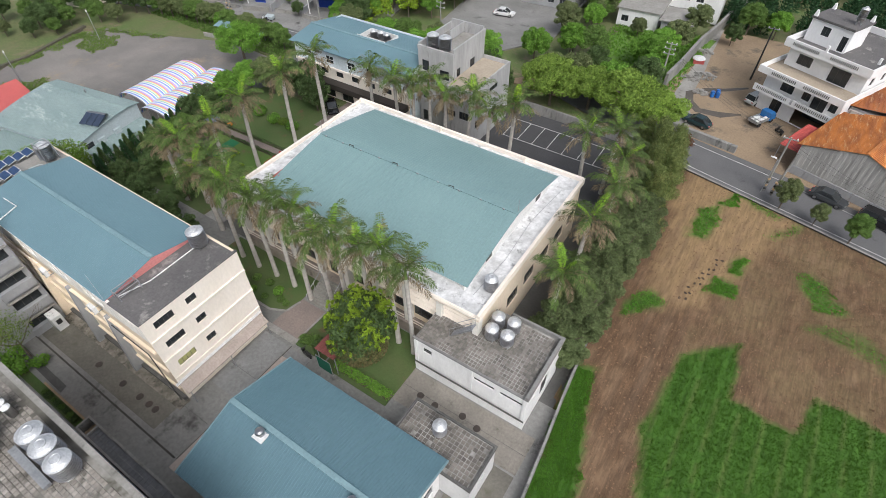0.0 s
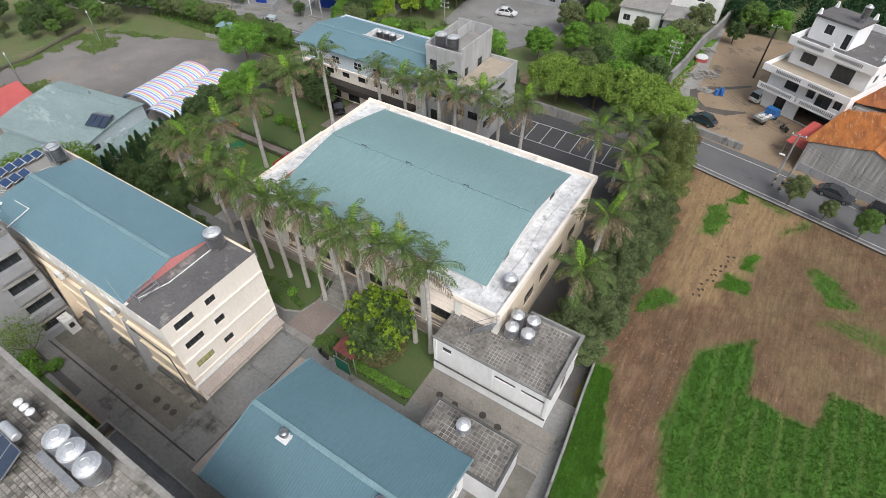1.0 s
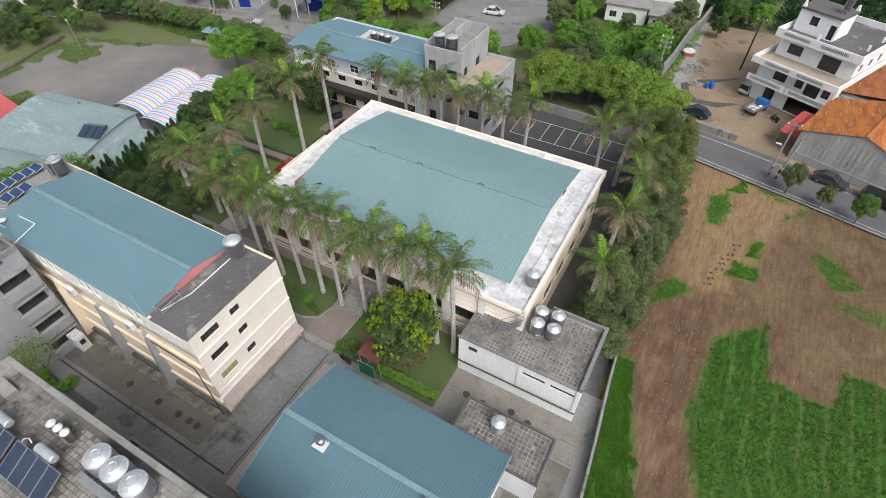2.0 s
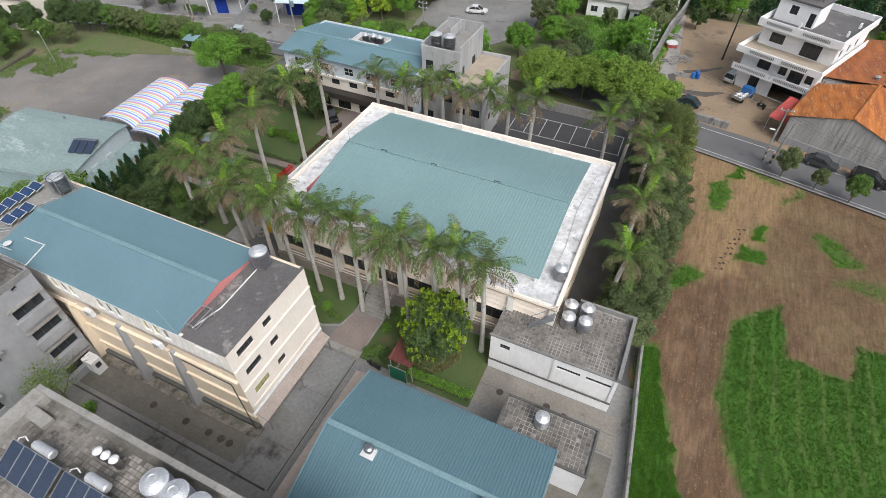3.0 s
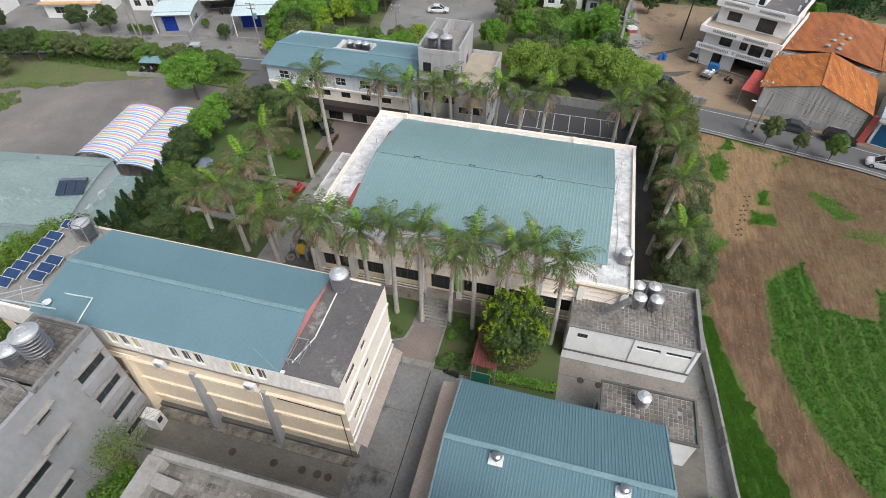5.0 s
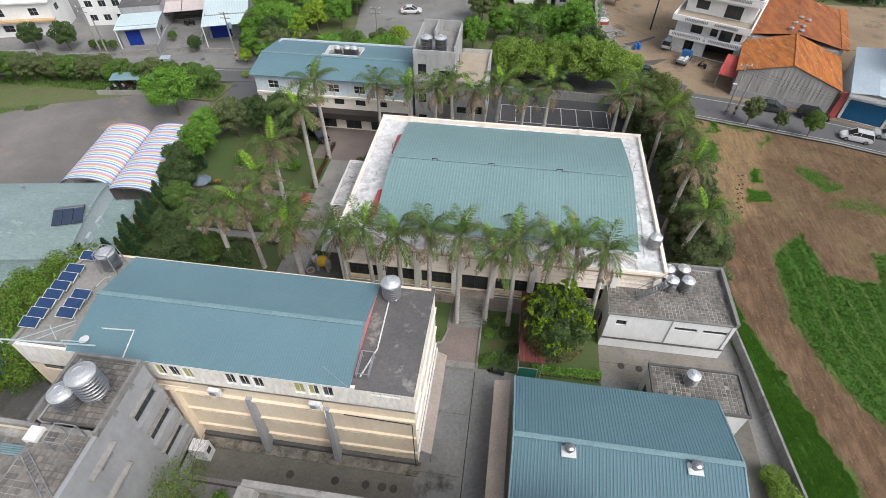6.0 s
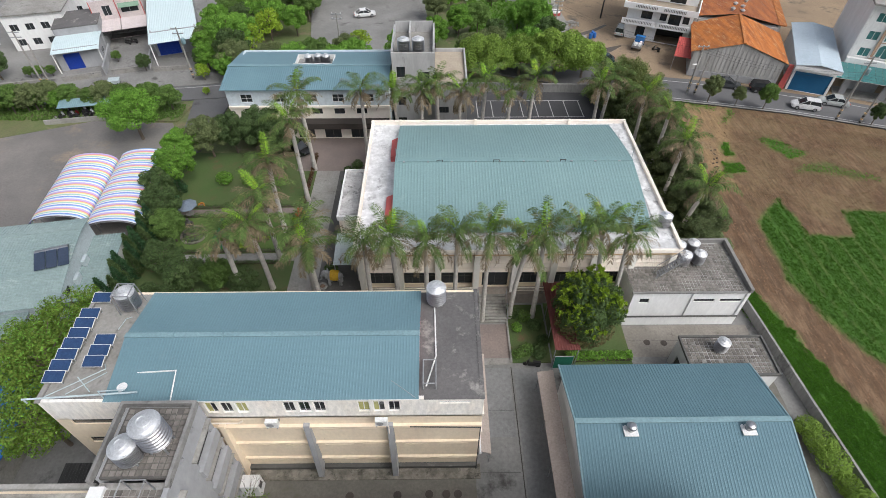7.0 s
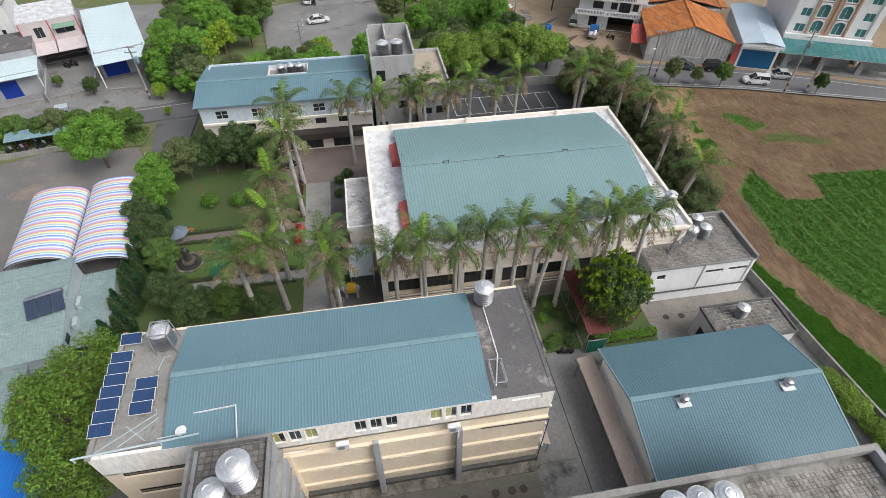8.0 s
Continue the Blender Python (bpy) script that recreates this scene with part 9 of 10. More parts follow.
PALMS = [palm_meshes(11 + s, 10.0, (9, 10, 7, 15, 8, 9)[s], (11, 10, 11, 7, 12, 10)[s], (2, 1, 3, 2, 1, 2)[s]) for s in range(6)]
rng = np.random.default_rng(5)
for i, (x, y, h) in enumerate([(-45.2, 34.6, 9.4), (-42.4, 34.5, 10.2), (-39.6, 34.6, 9.9), (-36.8, 34.6, 10.4), (-33.9, 34.2, 10.6), (-31.0, 34.6, 9.8), (-28.6, 34.6, 10.6), (-25.6, 34.8, 10.6), (-22.6, 35.0, 10.8), (-20.6, 34.8, 10.0)]):
    plant("palm_tree", "tall pale-trunked palm in the row before the hall", "palm tree", PALMS[(i * 5 + 1) % 6] if i not in (4, 7, 8) else PALMS[(2, 5, 2)[i % 3]], x, y, i * 73, 1.0, 0.0, "palms before the hall", (h + 0.8) / 10)
for i, (x, y, h) in enumerate([(-55.4, 53.9, 10.8), (-55.5, 60.4, 10.8), (-57.2, 48.0, 9.8), (-56.7, 42.9, 9.4), (-56.8, 38.9, 9.2), (-52.0, 38.2, 9.0), (-51.0, 36.4, 8.8), (-59.6, 37.8, 8.4)]):
    plant("palm_tree", "palm with many withered brown fronds in the garden", "palm tree", PALMS[3 if i in (2, 3, 4, 6, 8) else i % 6], x, y, i * 51 + 20, 1.15, 0.0, "palms in the garden", h / 10)
for i, (x, y, h) in enumerate([(-48.4, 63.4, 9.6), (-43.8, 63.6, 9.4), (-40.6, 63.0, 9.8), (-38.2, 63.6, 10.2), (-35.6, 63.2, 9.8), (-32.4, 63.6, 10.2), (-29.0, 63.2, 9.6), (-26.0, 63.6, 10.8), (-16.6, 65.0, 9.6), (-14.4, 68.5, 9.0)]):
    plant("palm_tree", "palm in the row behind the hall", "palm tree", PALMS[(i * 5 + 1) % 6], x, y, i * 97, 1.05, 0.0, "palms behind the hall", h / 10)
for i, (x, y, h) in enumerate([(-10.7, 44.6, 9.2), (-10.9, 50.4, 10.2), (-10.2, 57.2, 10.0), (-11.2, 62.5, 9.5)]):
    plant("palm_tree", "palm at the east side of the hall", "palm tree", PALMS[(2, 3, 1, 3)[i]], x, y, i * 80, 1.05, 0.0, "palms beside the hall", h / 10)

NEEDLE = [needle_tree(31 + s, 10, 3.3, 6500) for s in range(3)]
BELT = [broad_tree(34 + s, 9, 2.7, BELT_GREEN, 15000, 0.125, 0.06, 0.16) for s in range(3)]
for i, (x, y, h) in enumerate([(-8.0, 41.9, 5.4), (-9.6, 43.6, 6.6), (-7.7, 45.4, 7.4), (-9.4, 47.4, 8.4), (-7.6, 49.4, 8.0), (-9.3, 51.8, 8.8), (-7.5, 53.6, 8.4), (-9.2, 56.2, 9.0), (-7.4, 57.6, 8.2), (-9.0, 60.4, 9.2), (-7.3, 62.0, 8.0), (-10.6, 66.0, 8.4), (-12.0, 72.0, 8.0)]):
    plant("belt_tree", "dense dark green tree in the field-side belt", "tree", BELT[i % 3], x, y, i * 67, 0.92 + 0.03 * (i % 3), 0.0, "field-side tree belt", h / 9)
for i, (x, y, h) in enumerate([(-7.6, 65.0, 9.4), (-9.2, 68.0, 10.0), (-7.4, 69.6, 9.4), (-9.6, 72.6, 10.0), (-7.8, 74.2, 8.6), (-10.4, 76.4, 8.8), (-8.6, 78.6, 7.2), (-12.6, 77.6, 7.6), (-10.8, 80.4, 5.6)]):
    plant("bamboo_clump", "feathery yellow-green bamboo clump in the field-side belt", "bamboo", NEEDLE[i % 3], x, y, i * 67, 0.80, 0.0, "field-side bamboo", h / 10)

# round flowering tree before the hall
FRONT = broad_tree(3, 7.7, 3.7, LEAF_DARK, 13000, 0.16, 0.22, 0.2, None)
rng = np.random.default_rng(8)
C, X, Y = [], [], []
for x, y, z, rx, ry, rz in round_blobs(np.random.default_rng(3), 7.7, 3.7, 0.22):
    for k in range(20):
        d = unit(rng.normal(size=(1, 3)) + np.array([[0, 0, 0.7]]))[0]
        c = np.array([x, y, z]) + d * np.array([rx, ry, rz]) * 1.02
        if c[2] < 3.6 or (c[2] < 4.6 and rng.random() < 0.6):
            continue
        for j in range(12):
            o = unit((d + rng.normal(size=3) * 0.75)[None])[0]
            C.append(c + o * 0.16)
            X.append(o * 0.2)
            Y.append(unit(np.cross(o, rng.normal(size=3))[None])[0] * 0.085)
FRONT.append(("young_leaves", quads_mesh("young_leaves", np.array(C), np.array(X), np.array(Y), LEAF_YELLOW)))
t = plant("round_tree", "rounded dark tree with yellow-green shoots", "tree", FRONT, -24.3, 31.9, 0, 0.9, 0.0, "", 1.2)
part("bronze_leaves", bmesh.new(), LEAF_BRONZE, t).data = quads_mesh("bronze_leaves", *leaf_cloud(np.random.default_rng(9), [(0, -0.5, 3.0, 3.3, 3.1, 2.0)], 3200, 0.15, 0.8), LEAF_BRONZE)

OLIVE = leaf_material("olive_green_leaf", (0.226, 0.336, 0.061), (0.177, 0.275, 0.051))
BIG = [broad_tree(41 + s, 8, 5.0, OLIVE, 17000, 0.19, 0.35, 0.28) for s in range(2)]
for i, (x, y, s) in enumerate([(-30.0, 85.6, 0.95), (-24.2, 87.2, 0.85), (-18.4, 85.6, 1.05), (-13.4, 86.4, 0.8)]):
    plant("shade_tree", "broad dense olive-green shade tree behind the car park", "tree", BIG[i % 2], x, y, i * 90, s, 0.0, "shade trees behind the car park")

MIDS = [broad_tree(51 + s, 7, 3.0, (LEAF_MID, LEAF_BRIGHT, LEAF_DARK, LEAF_GREY)[s], 12000, 0.15, 0.25) for s in range(4)]
LEAFY = ["mid-green leafy tree", "bright green leafy tree", "dark green leafy tree", "grey-green leafy tree"]


def leafy(x, y, k, s=1.0, where="", group="", tall=None):
    return plant("leafy_tree", LEAFY[k] + where, "tree", MIDS[k], x, y, (x * 37 + y * 11) % 360, s, 0.0, group, tall)


for i, (x, y, k, s) in enumerate([(-73.4, 61.8, 1, 0.85), (-70.4, 63.6, 3, 0.95), (-67.4, 64.8, 2, 0.9), (-63.6, 65.2, 2, 1.0), (-60.4, 63.6, 2, 0.85), (-72.8, 57.2, 1, 0.9), (-73.6, 53.0, 2, 0.8), (-71.8, 49.4, 2, 0.85), (-70.0, 46.4, 0, 0.7), (-68.6, 41.0, 2, 0.75), (-65.6, 38.6, 2, 0.72), (-62.4, 39.0, 0, 0.62), (-59.0, 37.8, 2, 0.6), (-66.8, 34.8, 2, 0.75), (-62.2, 33.6, 2, 0.75), (-57.2, 33.6, 2, 0.7), (-52.6, 32.8, 2, 0.6)]):
    leafy(x, y, k, s, " beside the garden", "garden trees")
HEDGE = [conifer(61 + s, 6, 1.15, LEAF_PINE if s else LEAF_DARK, 2600, 0.2) for s in range(2)]
for i in range(24):
    plant("hedge_conifer", "dark pointed conifer in the garden hedge", "conifer", HEDGE[i % 2], -72.9 + 0.4 * math.sin(i * 1.7), 33.6 + 0.95 * i, i * 40, 0.66 + 0.12 * ((i * 5) % 4) / 3, 0.0, "garden hedge conifers")
plant("lot_tree", "broad bright green tree at the corner of the lot", "tree", broad_tree(71, 7.6, 4.4, LEAF_BRIGHT, 12000, 0.16, 0.4, 0.25), -82.4, 68.2)
LEAF_LIME = leaf_material("lime_green_leaf", (0.183, 0.275, 0.044), (0.128, 0.201, 0.037))
LEFT = [broad_tree(73 + s, 10, 4.2, LEAF_LIME, 8000, 0.15, 0.35, 0.22, (LEAF_BRIGHT, 1800, 0.14)) for s in range(2)]
for i, (x, y, s) in enumerate([(-71.4, 30.2, 0.88), (-72.4, 25.8, 0.94), (-70.6, 21.2, 0.84), (-75.2, 28.6, 0.74)]):
    plant("yellow_green_tree", "tall yellow-green tree beside the classroom block", "tree", LEFT[i % 2], x, y, i * 77, s, 0.0, "trees beside the classroom block")
# verge trees along the lane and by the houses
for i in range(17):
    x = -112 + 1.75 * i
    leafy(x, 76.0 + 0.08 * i + 0.6 * math.sin(i * 2.1), (3, 0, 3, 1, 0)[i % 5], 0.48 + 0.2 * ((i * 7) % 5) / 4, " on the lane's verge", "verge trees")
for x, y, k, s in [(-80.6, 76.2, 0, 0.62), (-84.6, 77.4, 0, 0.6), (-88.0, 77.8, 3, 0.55), (-89.9, 89.4, 2, 0.46), (-96.4, 93.0, 0, 0.3), (-109.0, 87.2, 0, 0.3), (-107.2, 87.3, 0, 0.32), (-105.4, 87.6, 0, 0.3), (-80.2, 90.4, 2, 0.5), (-78.2, 92.6, 0, 0.7), (-79.2, 97.0, 1, 0.95), (-80.0, 102.0, 1, 1.0), (-79.0, 107.6, 0, 1.0), (-76.6, 88.6, 1, 0.45), (-120, 86, 2, 0.75), (-113.6, 86.4, 2, 0.8), (-134, 80, 2, 0.9), (-124, 70.5, 2, 1.0), (-128.5, 66, 2, 0.95), (-133, 60, 2, 0.85), (-127, 57.5, 2, 0.8), (-140, 54, 2, 0.9), (-146, 47, 2, 0.8), (-124.5, 56.6, 0, 0.5), (-127.0, 53.2, 2, 0.56), (-130.5, 56.4, 2, 0.65), (-126.4, 60.6, 0, 0.6), (-130.8, 61.6, 0, 0.7), (-134.6, 64.4, 2, 0.75), (-128.2, 66.0, 0, 0.7), (-132.4, 50.6, 3, 0.5), (-136.6, 57.8, 0, 0.6), (-122.6, 64.8, 0, 0.7), (-119.2, 66.6, 3, 0.6)]:
    leafy(x, y, k, s, " near the lane houses", "lane trees")
for x, y, k, s in [(-121, 72.0, 2, 0.85), (-118, 73.0, 2, 0.9), (-115.2, 74.2, 0, 0.8), (-112, 74.6, 3, 0.8), (-108.6, 75.4, 3, 0.72), (-105.4, 75.6, 0, 0.7), (-102, 76.2, 3, 0.7), (-125, 71, 2, 0.9)]:
    leafy(x, y, k, s, " on the lane's verge", "verge trees")
rng = np.random.default_rng(17)
k = 0
AVOID = [(-33, 98, -14, 138), (-64, 90, -39, 128), (-20, 95, 40, 130), (-73, 66, -32, 80.5), (-100, 82, -80.5, 116)]
while k < 96:
    x, y = rng.uniform(-80, -14), rng.uniform(82.5, 138)
    bad = any(a <= x <= c and b <= y <= d for a, b, c, d in AVOID)
    if bad or (x > -36 and y < 90) or (-34 < x < -20 and 108 < y < 132):
        if not (-58 < x < -44 and 86 < y < 93) or rng.random() < 0.6:
            continue
    leafy(x, y, int(rng.choice([0, 0, 1, 1, 2, 3])), rng.uniform(0.65, 1.15), " in the wooded ground behind", "wooded ground")
    k += 1
YEL = broad_tree(81, 5, 2.3, LEAF_YELLOW, 1600, 0.2, 0.2)
for x, y, s in [(-52.6, 96.4, 0.9), (-71.5, 90.6, 0.7), (-72.6, 96, 1.2), (-70.4, 102, 1.2), (-78.6, 86.2, 0.6), (-76.6, 80.9, 0.3)]:
    plant("yellow_tree", "small tree with yellowish leaves", "tree", YEL, x, y, x * 31, s)
for i, (x, y, s) in enumerate([(5.8, 78.0, 1.2), (9.8, 76.8, 0.85), (13.8, 75.6, 1.15), (28.7, 71.0, 0.95)]):
    plant("street_tree", "slender young street tree", "tree", MIDS[(3, 3, 0, 2)[i]], x, y, i * 60, s * 0.42, 0.15, "street trees", s * 0.56)
DEADISH = broad_tree(83, 4, 1.5, leaf_material("reddish_brown_leaf", (0.180, 0.090, 0.052), (0.135, 0.075, 0.046)), 700, 0.16, 0.4, 0.08)
plant("withered_tree", "small withered reddish-brown tree by the street", "tree", DEADISH, -8.2, 82.2)
for x, y, k, s in [(-19.2, 104, 1, 1.05), (-19.6, 109, 1, 0.95), (-18.4, 114.4, 3, 0.9), (-22.4, 106, 1, 0.8), (-18.6, 98.6, 1, 0.9), (-30.5, 104, 0, 0.9), (-27.5, 98, 2, 0.8), (-26.6, 117.6, 3, 0.55), (-17.4, 123.6, 3, 0.9), (-6.8, 132, 0, 0.6), (-10.5, 123.2, 2, 0.62), (-9, 129.6, 0, 0.9), (-4.2, 130.6, 1, 0.8), (10, 124, 1, 0.7), (16, 126, 1, 0.8), (22, 127, 1, 0.6)]:
    leafy(x, y, k, s, " at the edge of the far field", "far field trees")

# far conifer wood beyond the earth yard: too many to count
rng = np.random.default_rng(23)
C, X, Y = [], [], []
for i in range(420):
    x, y = rng.uniform(-14, 75), rng.uniform(131, 185)
    h, s = rng.uniform(5, 7.5), rng.uniform(1.2, 1.8)
    n = 260
    z = h * (0.05 + 0.95 * rng.random(n) ** 1.2)
    a = rng.random(n) * 6.283
    r = s * (1 - z / h) ** 0.8 * (0.6 + 0.5 * rng.random(n)) + 0.04
    o = unit(np.stack([np.cos(a), np.sin(a), 0.6 + 0.4 * rng.normal(size=n)], 1))
    w = unit(np.cross(o, rng.normal(size=(n, 3))))
    C.append(np.stack([x + r * np.cos(a), y + r * np.sin(a), z], 1))
    X.append(o * 0.42)
    Y.append(w * 0.13)
tagged(new("conifer_wood", quads_mesh("conifer_wood", np.concatenate(C), np.concatenate(X), np.concatenate(Y), LEAF_PINE)), "dense dark blue-green conifer plantation", "woods", kind="stuff")


# bare tree between the dormitory and the near building
def branch(bm, rng, p, d, L, r, depth):
    q = p + d * L
    m = (p + q) / 2 + Vector(rng.normal(size=3)) * L * 0.06
    tube(bm, [p, m, q], [r, r * 0.8, r * 0.6], 5 if depth < 3 else 3)
    if depth < 5:
        for k in range(3 if depth < 4 else 2):
            e = (d + Vector(rng.normal(size=3)) * 0.5 + Vector((0, 0, 0.12))).normalized()
            branch(bm, rng, q, e, L * (0.62 + 0.2 * rng.random()), r * 0.55, depth + 1)


bm = bmesh.new()
branch(bm, np.random.default_rng(4), Vector((0, 0, -0.2)), Vector((0, 0.05, 1)), 2.2, 0.11, 0)
t = thing("bare_tree", "half-bare grey tree between the buildings", "tree", (-52.4, 13.4, 0))
part("bough", bm, BARK, t)
part("sparse_leaves", bmesh.new(), LEAF_LIME, t).data = quads_mesh("sparse_leaves", *leaf_cloud(np.random.default_rng(44), [(0.2, 0, 4.6, 2.2, 2.2, 2.0), (-0.9, -0.8, 3.6, 1.5, 1.5, 1.3)], 1500, 0.1, 0.3), LEAF_LIME)


# ---- shrubs and hedges ----
def bush_mesh(seed, r, h, mat, n=500, size=0.12):
    g = np.random.default_rng(seed)
    return [("foliage", quads_mesh("foliage", *leaf_cloud(g, [(0, 0, h * 0.5, r, r, h * 0.5), (r * 0.4, 0.2 * r, h * 0.55, r * 0.6, r * 0.6, h * 0.45), (-r * 0.4, -0.3 * r, h * 0.5, r * 0.6, r * 0.6, h * 0.42)], n, size, 0.6), mat)), ("stem_core", mesh_of("stems", limbs(g, h * 0.8, r * 0.6, 5, 0.03, 0.1), BARK))]


BUSH = [bush_mesh(90, 1.0, 1.3, LEAF_BRIGHT, 700), bush_mesh(91, 0.8, 0.9, LEAF_MID, 500), bush_mesh(92, 1.2, 1.8, LEAF_YELLOW, 900, 0.14), bush_mesh(93, 0.9, 1.1, LEAF_DARK, 600), bush_mesh(94, 1.2, 1.9, OLIVE, 2600, 0.09), bush_mesh(95, 1.2, 1.6, LEAF_LIME, 2200, 0.09)]
BUSHY = ["bright green rounded shrub", "mid-green low shrub", "yellow-green bushy shrub", "dark green low shrub", "olive-green feathery shrub", "lime-green loose shrub"]


def bush(x, y, k, s=1.0, z=0.0, where=" in the bed", group=""):
    return plant("shrub", BUSHY[k] + where, "shrub", BUSH[k], x, y, (x * 53 + y * 29) % 360, s, z, group)


for x, y, k, s in [(-67.2, 57.7, 0, 1.2), (-63.7, 57.3, 0, 1.1), (-62.0, 57.6, 5, 0.7), (-59.7, 57.3, 0, 1.1)]:
    bush(x, y, k, s, 0, " on the garden lawn")
for x in np.arange(-47.4, -35.6, 0.9):
    bush(x, 32.4 + 0.9 * math.sin(x * 3), (0, 1, 3, 1)[int(-x * 3) % 4], 0.5 + 0.2 * math.sin(x * 5) ** 2, 0.1, " under the palms", "palm bed shrubs")
for x, y, k, s in [(-30.6, 34.8, 3, 0.9), (-29.6, 34.4, 1, 1.0), (-28.6, 33.2, 3, 0.9), (-30.4, 33.0, 0, 0.6), (-29.8, 30.2, 1, 1.0), (-28.6, 30.0, 3, 1.0), (-30.6, 29.8, 1, 0.8), (-27.9, 31.4, 3, 0.8)]:
    bush(x, y, k, s, 0.1, " beside the steps", "step bed shrubs")
for x, y, k, s in [(-6.0, 21.8, 4, 0.9), (-5.7, 20.2, 4, 1.1), (-5.5, 18.6, 4, 1.15), (-5.1, 16.8, 5, 1.0), (-4.9, 15.2, 4, 1.1), (-4.6, 13.6, 5, 1.1), (-4.2, 11.4, 4, 1.2), (-4.0, 9.2, 4, 1.2)]:
    bush(x, y, k, s, 0, " along the boundary wall", "boundary shrubs")
for x, y, k, s in [(-50.6, 13.6, 0, 0.8), (-51.6, 12.2, 0, 1.1), (-53.2, 10.6, 0, 1.6), (-52.6, 9.0, 1, 1.5), (-50.4, 10.4, 0, 1.2), (-53.4, 12.6, 0, 1.0)]:
    bush(x, y, k, s, 0, " between the buildings")
for k in range(9):
    bush(-47.2 + 0.72 * k, 12.02, (1, 3)[k % 2], 0.38 + 0.08 * math.sin(k * 2.2), 0.03, " in the planted pit", "pit shrubs")
for x, y, k, s in [(-50.6, 59.6, 3, 0.9), (-49.6, 60.8, 3, 1.0), (-50.8, 57.0, 3, 0.8), (-50.4, 46.0, 3, 0.8), (-50.6, 41.4, 3, 0.9)]:
    bush(x, y, k, s, 0, " beside the hall", "hall shrubs")


def hedge(name, x0, y0, x1, y1, w, h, mat, label, n, size=0.09, z=0.0):
    t = thing(name, label, "hedge", ((x0 + x1) / 2, (y0 + y1) / 2, z), math.degrees(math.atan2(y1 - y0, x1 - x0)))
    L = math.hypot(x1 - x0, y1 - y0)
    g = np.random.default_rng(int(abs(x0 * 7 + y0 * 13)))
    c = np.stack([g.uniform(-L / 2, L / 2, n), g.uniform(-w / 2, w / 2, n), h * g.random(n) ** 0.5], 1)
    c[:, 2] += 0.06 * np.sin(c[:, 0] * 5)
    nrm = unit(g.normal(size=(n, 3)) * 0.6 + np.array([0, 0, 0.9]))
    a = unit(np.cross(nrm, g.normal(size=(n, 3))))
    s = size * (0.7 + 0.6 * g.random((n, 1)))
    o = new("foliage", quads_mesh("foliage", c, a * s, np.cross(nrm, a) * s * 0.6, mat))
    o.parent = t
    part("stem_core", one_box(-L / 2 + 0.05, -w / 2 + 0.1, 0, L / 2 - 0.05, w / 2 - 0.1, h * 0.6), BARK, t)


hedge("hedge", -26.0, 29.4, -19.4, 29.5, 0.9, 0.75, LEAF_BRIGHT, "clipped bright yellow-green hedge behind the dining hall", 2600, 0.09, 0.05)
LEAF_RED = leaf_material("dark_red_leaf", (0.11, 0.045, 0.028), (0.075, 0.055, 0.025))
LEAF_SCARLET = leaf_material("scarlet_leaf", (0.42, 0.035, 0.02), (0.28, 0.03, 0.02))
for y0 in (50.6, 52.4, 42.5, 44.4):
    hedge("hedge", -71.0, y0, -56.0, y0 + 0.2, 0.45, 0.4, LEAF_DARK, "low dark hedge along the garden path", 1800, 0.08)
for x0, y0, x1, y1 in ((-63.6, 48.4, -61.6, 48.4), (-63.8, 46.0, -61.0, 46.4), (-64.0, 44.9, -63.8, 46.0), (-61.8, 46.4, -61.9, 47.8), (-62.0, 45.0, -62.0, 46.2), (-62.0, 45.0, -60.0, 45.3), (-60.4, 46.6, -58.8, 46.8)):
    hedge("border_hedge", x0, y0, x1, y1, 0.28, 0.3, LEAF_YELLOW, "narrow yellow clipped border on the lawn", 300, 0.07)
hedge("hedge", -55.75, 53.2, -55.75, 63.8, 0.5, 0.5, LEAF_RED, "dark red clipped hedge along the side drive", 1800, 0.08)
hedge("hedge", -55.9, 48.2, -55.9, 51.4, 0.7, 0.8, LEAF_SCARLET, "bright red leafy clump beside the side drive", 900, 0.1)


# ---- crop and weeds ----
def tufts(name, label, points, mat, h, n_blades, seed, category):
    g = np.random.default_rng(seed)
    P = np.repeat(np.array(points), n_blades, axis=0)
    n = len(P)
    d = unit(np.stack([g.normal(size=n) * 0.6, g.normal(size=n) * 0.6, np.full(n, 1.0)], 1))
    s = h * (0.5 + 0.7 * g.random((n, 1)))
    w = unit(np.cross(d, g.normal(size=(n, 3))))
    c = P + d * s * 0.45 + np.stack([g.normal(size=n) * 0.08, g.normal(size=n) * 0.08, np.zeros(n)], 1)
    return tagged(new(name, quads_mesh(name, c, d * s * 0.5, w * s * 0.22, mat)), label, category, kind="stuff")


rng = np.random.default_rng(29)
pts = []
while len(pts) < 62000:
    x, y = rng.uniform(0, 36), rng.uniform(18, 54)
    if edge_distance(CROP_AREA, x, y) + 0.5 * noise.noise((x, y, 0)) > 0.0 and (crop_row(x, y) > -0.88 or rng.random() < 0.35):
        pts.append((x, y, field_height(x, y)))
tufts("crop", "bright green leafy crop in uneven rows", pts, CROP_LEAF, 0.125, 4, 1, "crop")
pts = []
while len(pts) < 30000:
    x, y = rng.uniform(-7, 4), rng.uniform(8, 44)
    if edge_distance(WEED_STRIP, x, y) + 0.7 * noise.noise((x, y, 2)) > 0:
        if math.sin(6.283 * (x + 0.23 * y) / 0.9) > -0.75 or rng.random() < 0.3:
            pts.append((x, y, 0.0))
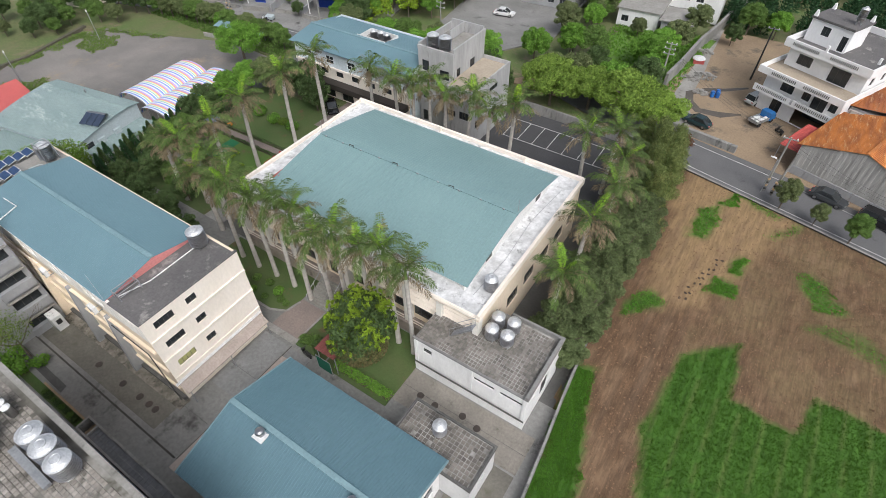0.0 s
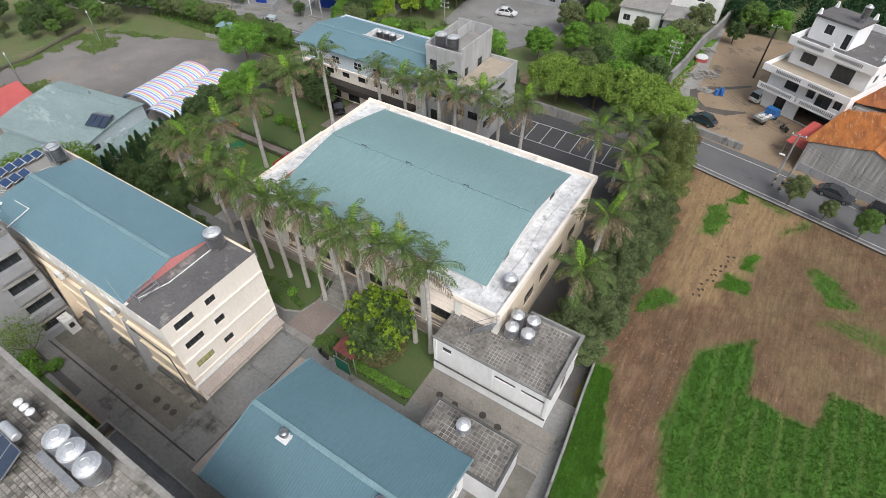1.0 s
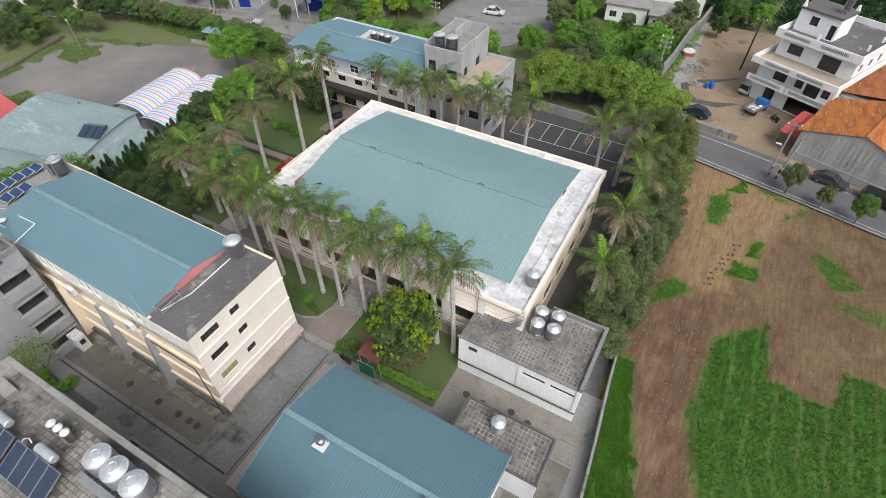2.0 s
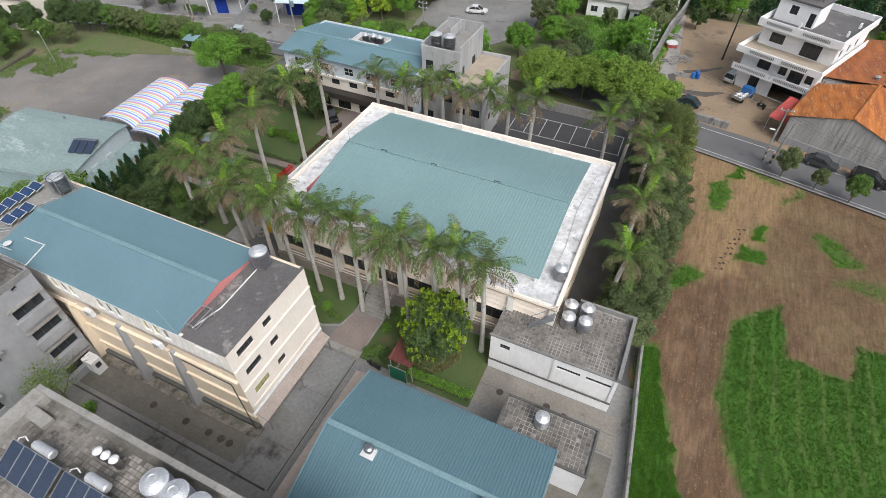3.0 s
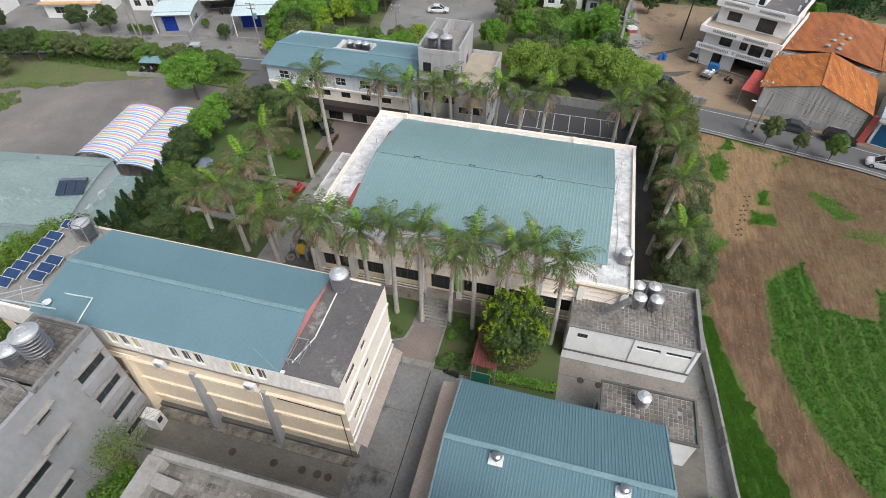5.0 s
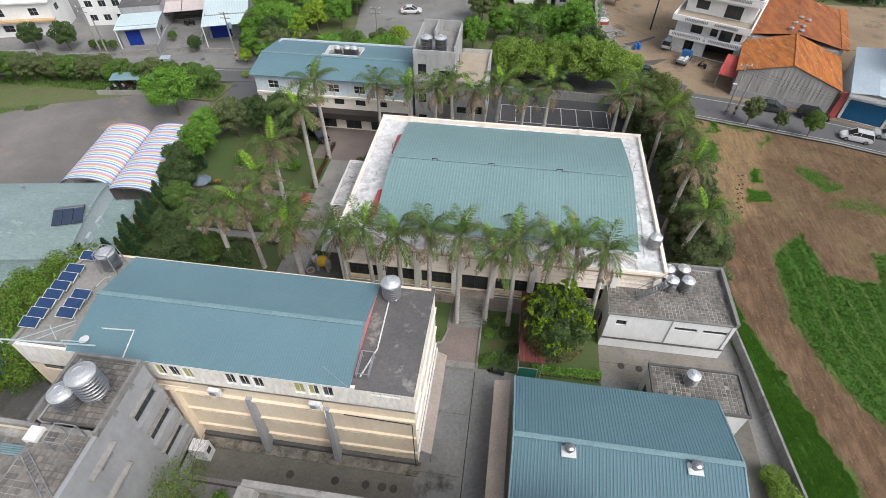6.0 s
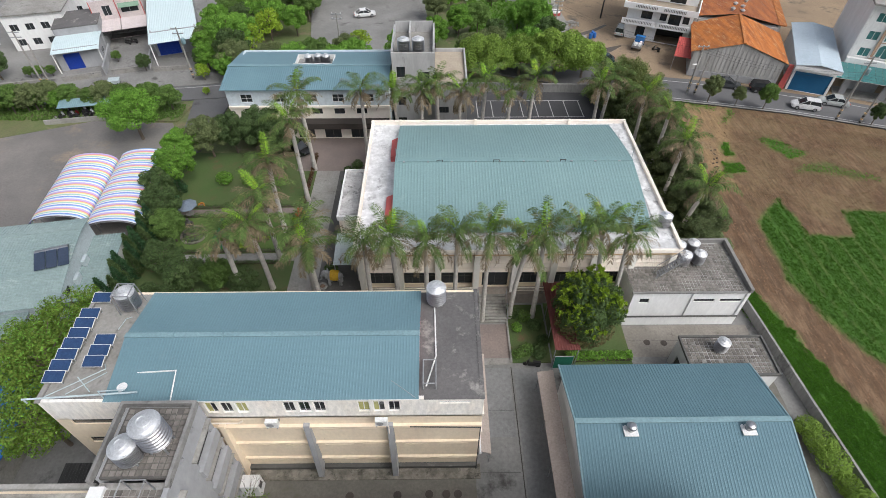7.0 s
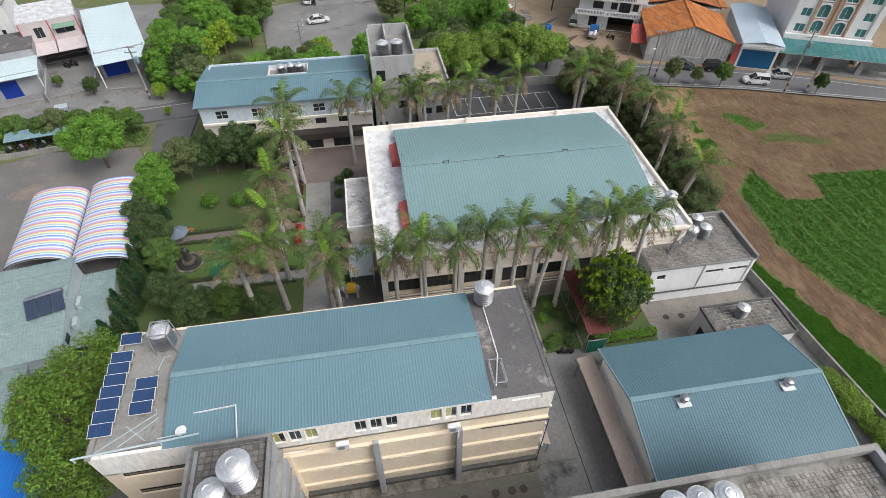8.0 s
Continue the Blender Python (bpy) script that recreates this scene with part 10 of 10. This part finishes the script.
tufts("weeds", "rank green grass along the boundary wall", pts, WEED_LEAF, 0.15, 4, 2, "weeds")
pts = []
for i, s in enumerate(GREEN_SPOTS):
    xs, ys = [p[0] for p in s], [p[1] for p in s]
    for k in range(450 if i in THIN_SPOTS else 1100):
        x, y = rng.uniform(min(xs) - 0.5, max(xs) + 0.5), rng.uniform(min(ys) - 0.5, max(ys) + 0.5)
        if edge_distance(s, x, y) + 0.6 * noise.noise((x * 1.3, y * 1.3, 5)) > 0:
            pts.append((x, y, 0.0))
tufts("wild_grass", "patches of wild grass in the bare field", pts, WEED_LEAF, 0.19, 4, 3, "grass")
pts = []
while len(pts) < 14000:
    x, y = rng.uniform(2, 40), rng.uniform(44, 77)
    if edge_distance(CROP_AREA, x, y) < -0.3 and edge_distance(TAN_AREA, x, y) < 0 and y < 76 - 0.35 * max(0, x - 6) and noise.noise((x * 0.16, y * 0.16, 11)) > -0.12:
        pts.append((x, y, field_height(x, y) - 0.03))
STUBBLE = leaf_material("dry_stubble", (0.27, 0.185, 0.115), (0.21, 0.15, 0.09), tip=(0.19, 0.165, 0.085))
tufts("stubble", "dry brown stubble in the bare field", pts, STUBBLE, 0.11, 4, 8, "stubble")
pts = [(rng.uniform(-32, -14), rng.uniform(98, 124), 0.0) for k in range(2600)]
tufts("meadow_grass", "rough tufts of meadow grass among the trees", pts, LEAF_BRIGHT, 0.45, 4, 6, "grass")
pts = []
while len(pts) < 3400:
    x, y = rng.uniform(-124, -100), rng.uniform(32, 68)
    for area in ([(-116.6, 55.2), (-111.0, 55.6), (-110.0, 60.0), (-113.4, 62.6), (-118.8, 59.0)], [(-113.0, 36.6), (-104.0, 37.4), (-104.0, 42.6), (-108.0, 45.2), (-113.0, 40.0)], [(-119.5, 44.0), (-117.4, 44.0), (-118.6, 57.0), (-117.0, 63.0), (-106.0, 66.4), (-106.0, 67.8), (-119.4, 63.4), (-121.3, 58.0)]):
        if edge_distance(area, x, y) + 1.6 * noise.noise((x * 0.5, y * 0.5, 4)) + 0.9 * (rng.random() - 0.6) > 0:
            pts.append((x, y, -0.05))
MEADOW_BLADE = leaf_material("meadow_blade", (0.150, 0.250, 0.055), (0.185, 0.245, 0.080), island=0.25)
tufts("lot_grass", "patches of rank grass at the edge of the lot", pts, MEADOW_BLADE, 0.26, 7, 9, "grass")
pts = [(rng.uniform(-118, -79), rng.uniform(73.4, 78.0), -0.05) for k in range(2600)]
tufts("verge_grass", "long grass on the lane's verge", pts, LEAF_MID, 0.4, 5, 4, "grass")


# ---- roof tiles ----
def tile_mesh(name, w, d, h, mat):
    bm = bmesh.new()
    e = 0.02
    hexa(bm, [(-w / 2, -d / 2, 0), (w / 2, -d / 2, 0), (w / 2, d / 2, 0), (-w / 2, d / 2, 0), (-w / 2 + e, -d / 2 + e, h), (w / 2 - e, -d / 2 + e, h), (w / 2 - e, d / 2 - e, h), (-w / 2 + e, d / 2 - e, h)])
    return mesh_of(name, bm, mat)


def tile_field(parent, x0, y0, x1, y1, z, pitch, gap, mat, seed, keep=None, missing=0.06, single=None):
    """Square roof tiles; those in the stretch 'single' are parts of their own, the rest one joined part."""
    g = np.random.default_rng(seed)
    nx, ny = int((x1 - x0) / pitch), int((y1 - y0) / pitch)
    meshes = [tile_mesh("tile", pitch - gap, pitch - gap, h, mat) for h in (0.03, 0.04, 0.05)]
    verts, faces, made = [], [], 0
    for i in range(nx):
        for j in range(ny):
            x, y = x0 + (i + 0.5) * pitch, y0 + (j + 0.5) * pitch
            if (keep and not keep(x, y)) or g.random() < missing:
                continue
            a, h = g.normal() * 1.3, 0.03 + 0.02 * g.random()
            if single and made < 300 and single[0] <= x <= single[2] and single[1] <= y <= single[3]:
                share("tile", meshes[int(g.integers(3))], parent, (x + g.normal() * 0.006, y + g.normal() * 0.006, z), a)
                made += 1
                continue
            s, e = (pitch - gap) / 2, 0.02
            k = len(verts)
            ca, sa = math.cos(radians(a)), math.sin(radians(a))
            for q, zz in ((s, 0.0), (s - e, h)):
                for sx, sy in ((-1, -1), (1, -1), (1, 1), (-1, 1)):
                    verts.append((x + q * (sx * ca - sy * sa), y + q * (sx * sa + sy * ca), z + zz))
            faces += [(k + 4, k + 5, k + 6, k + 7), (k, k + 1, k + 5, k + 4), (k + 1, k + 2, k + 6, k + 5), (k + 2, k + 3, k + 7, k + 6), (k + 3, k, k + 4, k + 7)]
    o = new("tile_rest", flat_mesh("tile_rest", verts, faces, mat))
    o.parent = parent
    return tagged(o, kind="stuff")


ANNEX_TILE = material("brown_grey_tile", (0.23, 0.212, 0.19), (0.165, 0.152, 0.138), big=0.4, fine=5, island=0.25, third=(0.095, 0.088, 0.08), third_at=0.57, spots=0.6)
tile_field(annex, -AX + 0.1, -AY + 0.15, AX - 0.3, AY - 0.15, AZ + 0.021, 0.34, 0.055, ANNEX_TILE, 1, missing=0.004)
SHED_TILE = material("dark_weathered_tile", (0.185, 0.168, 0.148), (0.13, 0.118, 0.105), big=0.6, fine=5, island=0.3, third=(0.22, 0.21, 0.2), spots=0.8)
tile_field(shed, -SX + 0.1, -SY + 0.1, SX - 0.1, SY - 0.1, SZ + 0.151, 0.38, 0.055, SHED_TILE, 2, missing=0.03)
tile_field(near, NX0 + 0.9, NY0 + 0.4, NX1 - 0.4, NY1 - 0.4, NZ + 0.001, 0.33, 0.04, TILE_GREY, 3, keep=lambda x, y: not (x < NX0 + 2.6 and 7.4 < y < 8.5), single=(NX0 + 0.9, 4.0, NX0 + 9.5, NY1 - 0.4))
tile_field(dorm, 0.35, GYM - 6.0, GX1 - 0.35, GYM - 0.1, 11.901, 0.4, 0.05, ANNEX_TILE, 4, missing=0.02)
tile_field(dorm, GX0 + 0.35, GYM - 6.0, 0.2, GYM - 0.4, 11.001, 0.4, 0.05, ANNEX_TILE, 5, missing=0.02)
tile_field(dorm, 0.65, GYM + 0.1, GX1 - 0.35, GY1 - 0.35, 12.601, 0.4, 0.05, ANNEX_TILE, 6, missing=0.02)
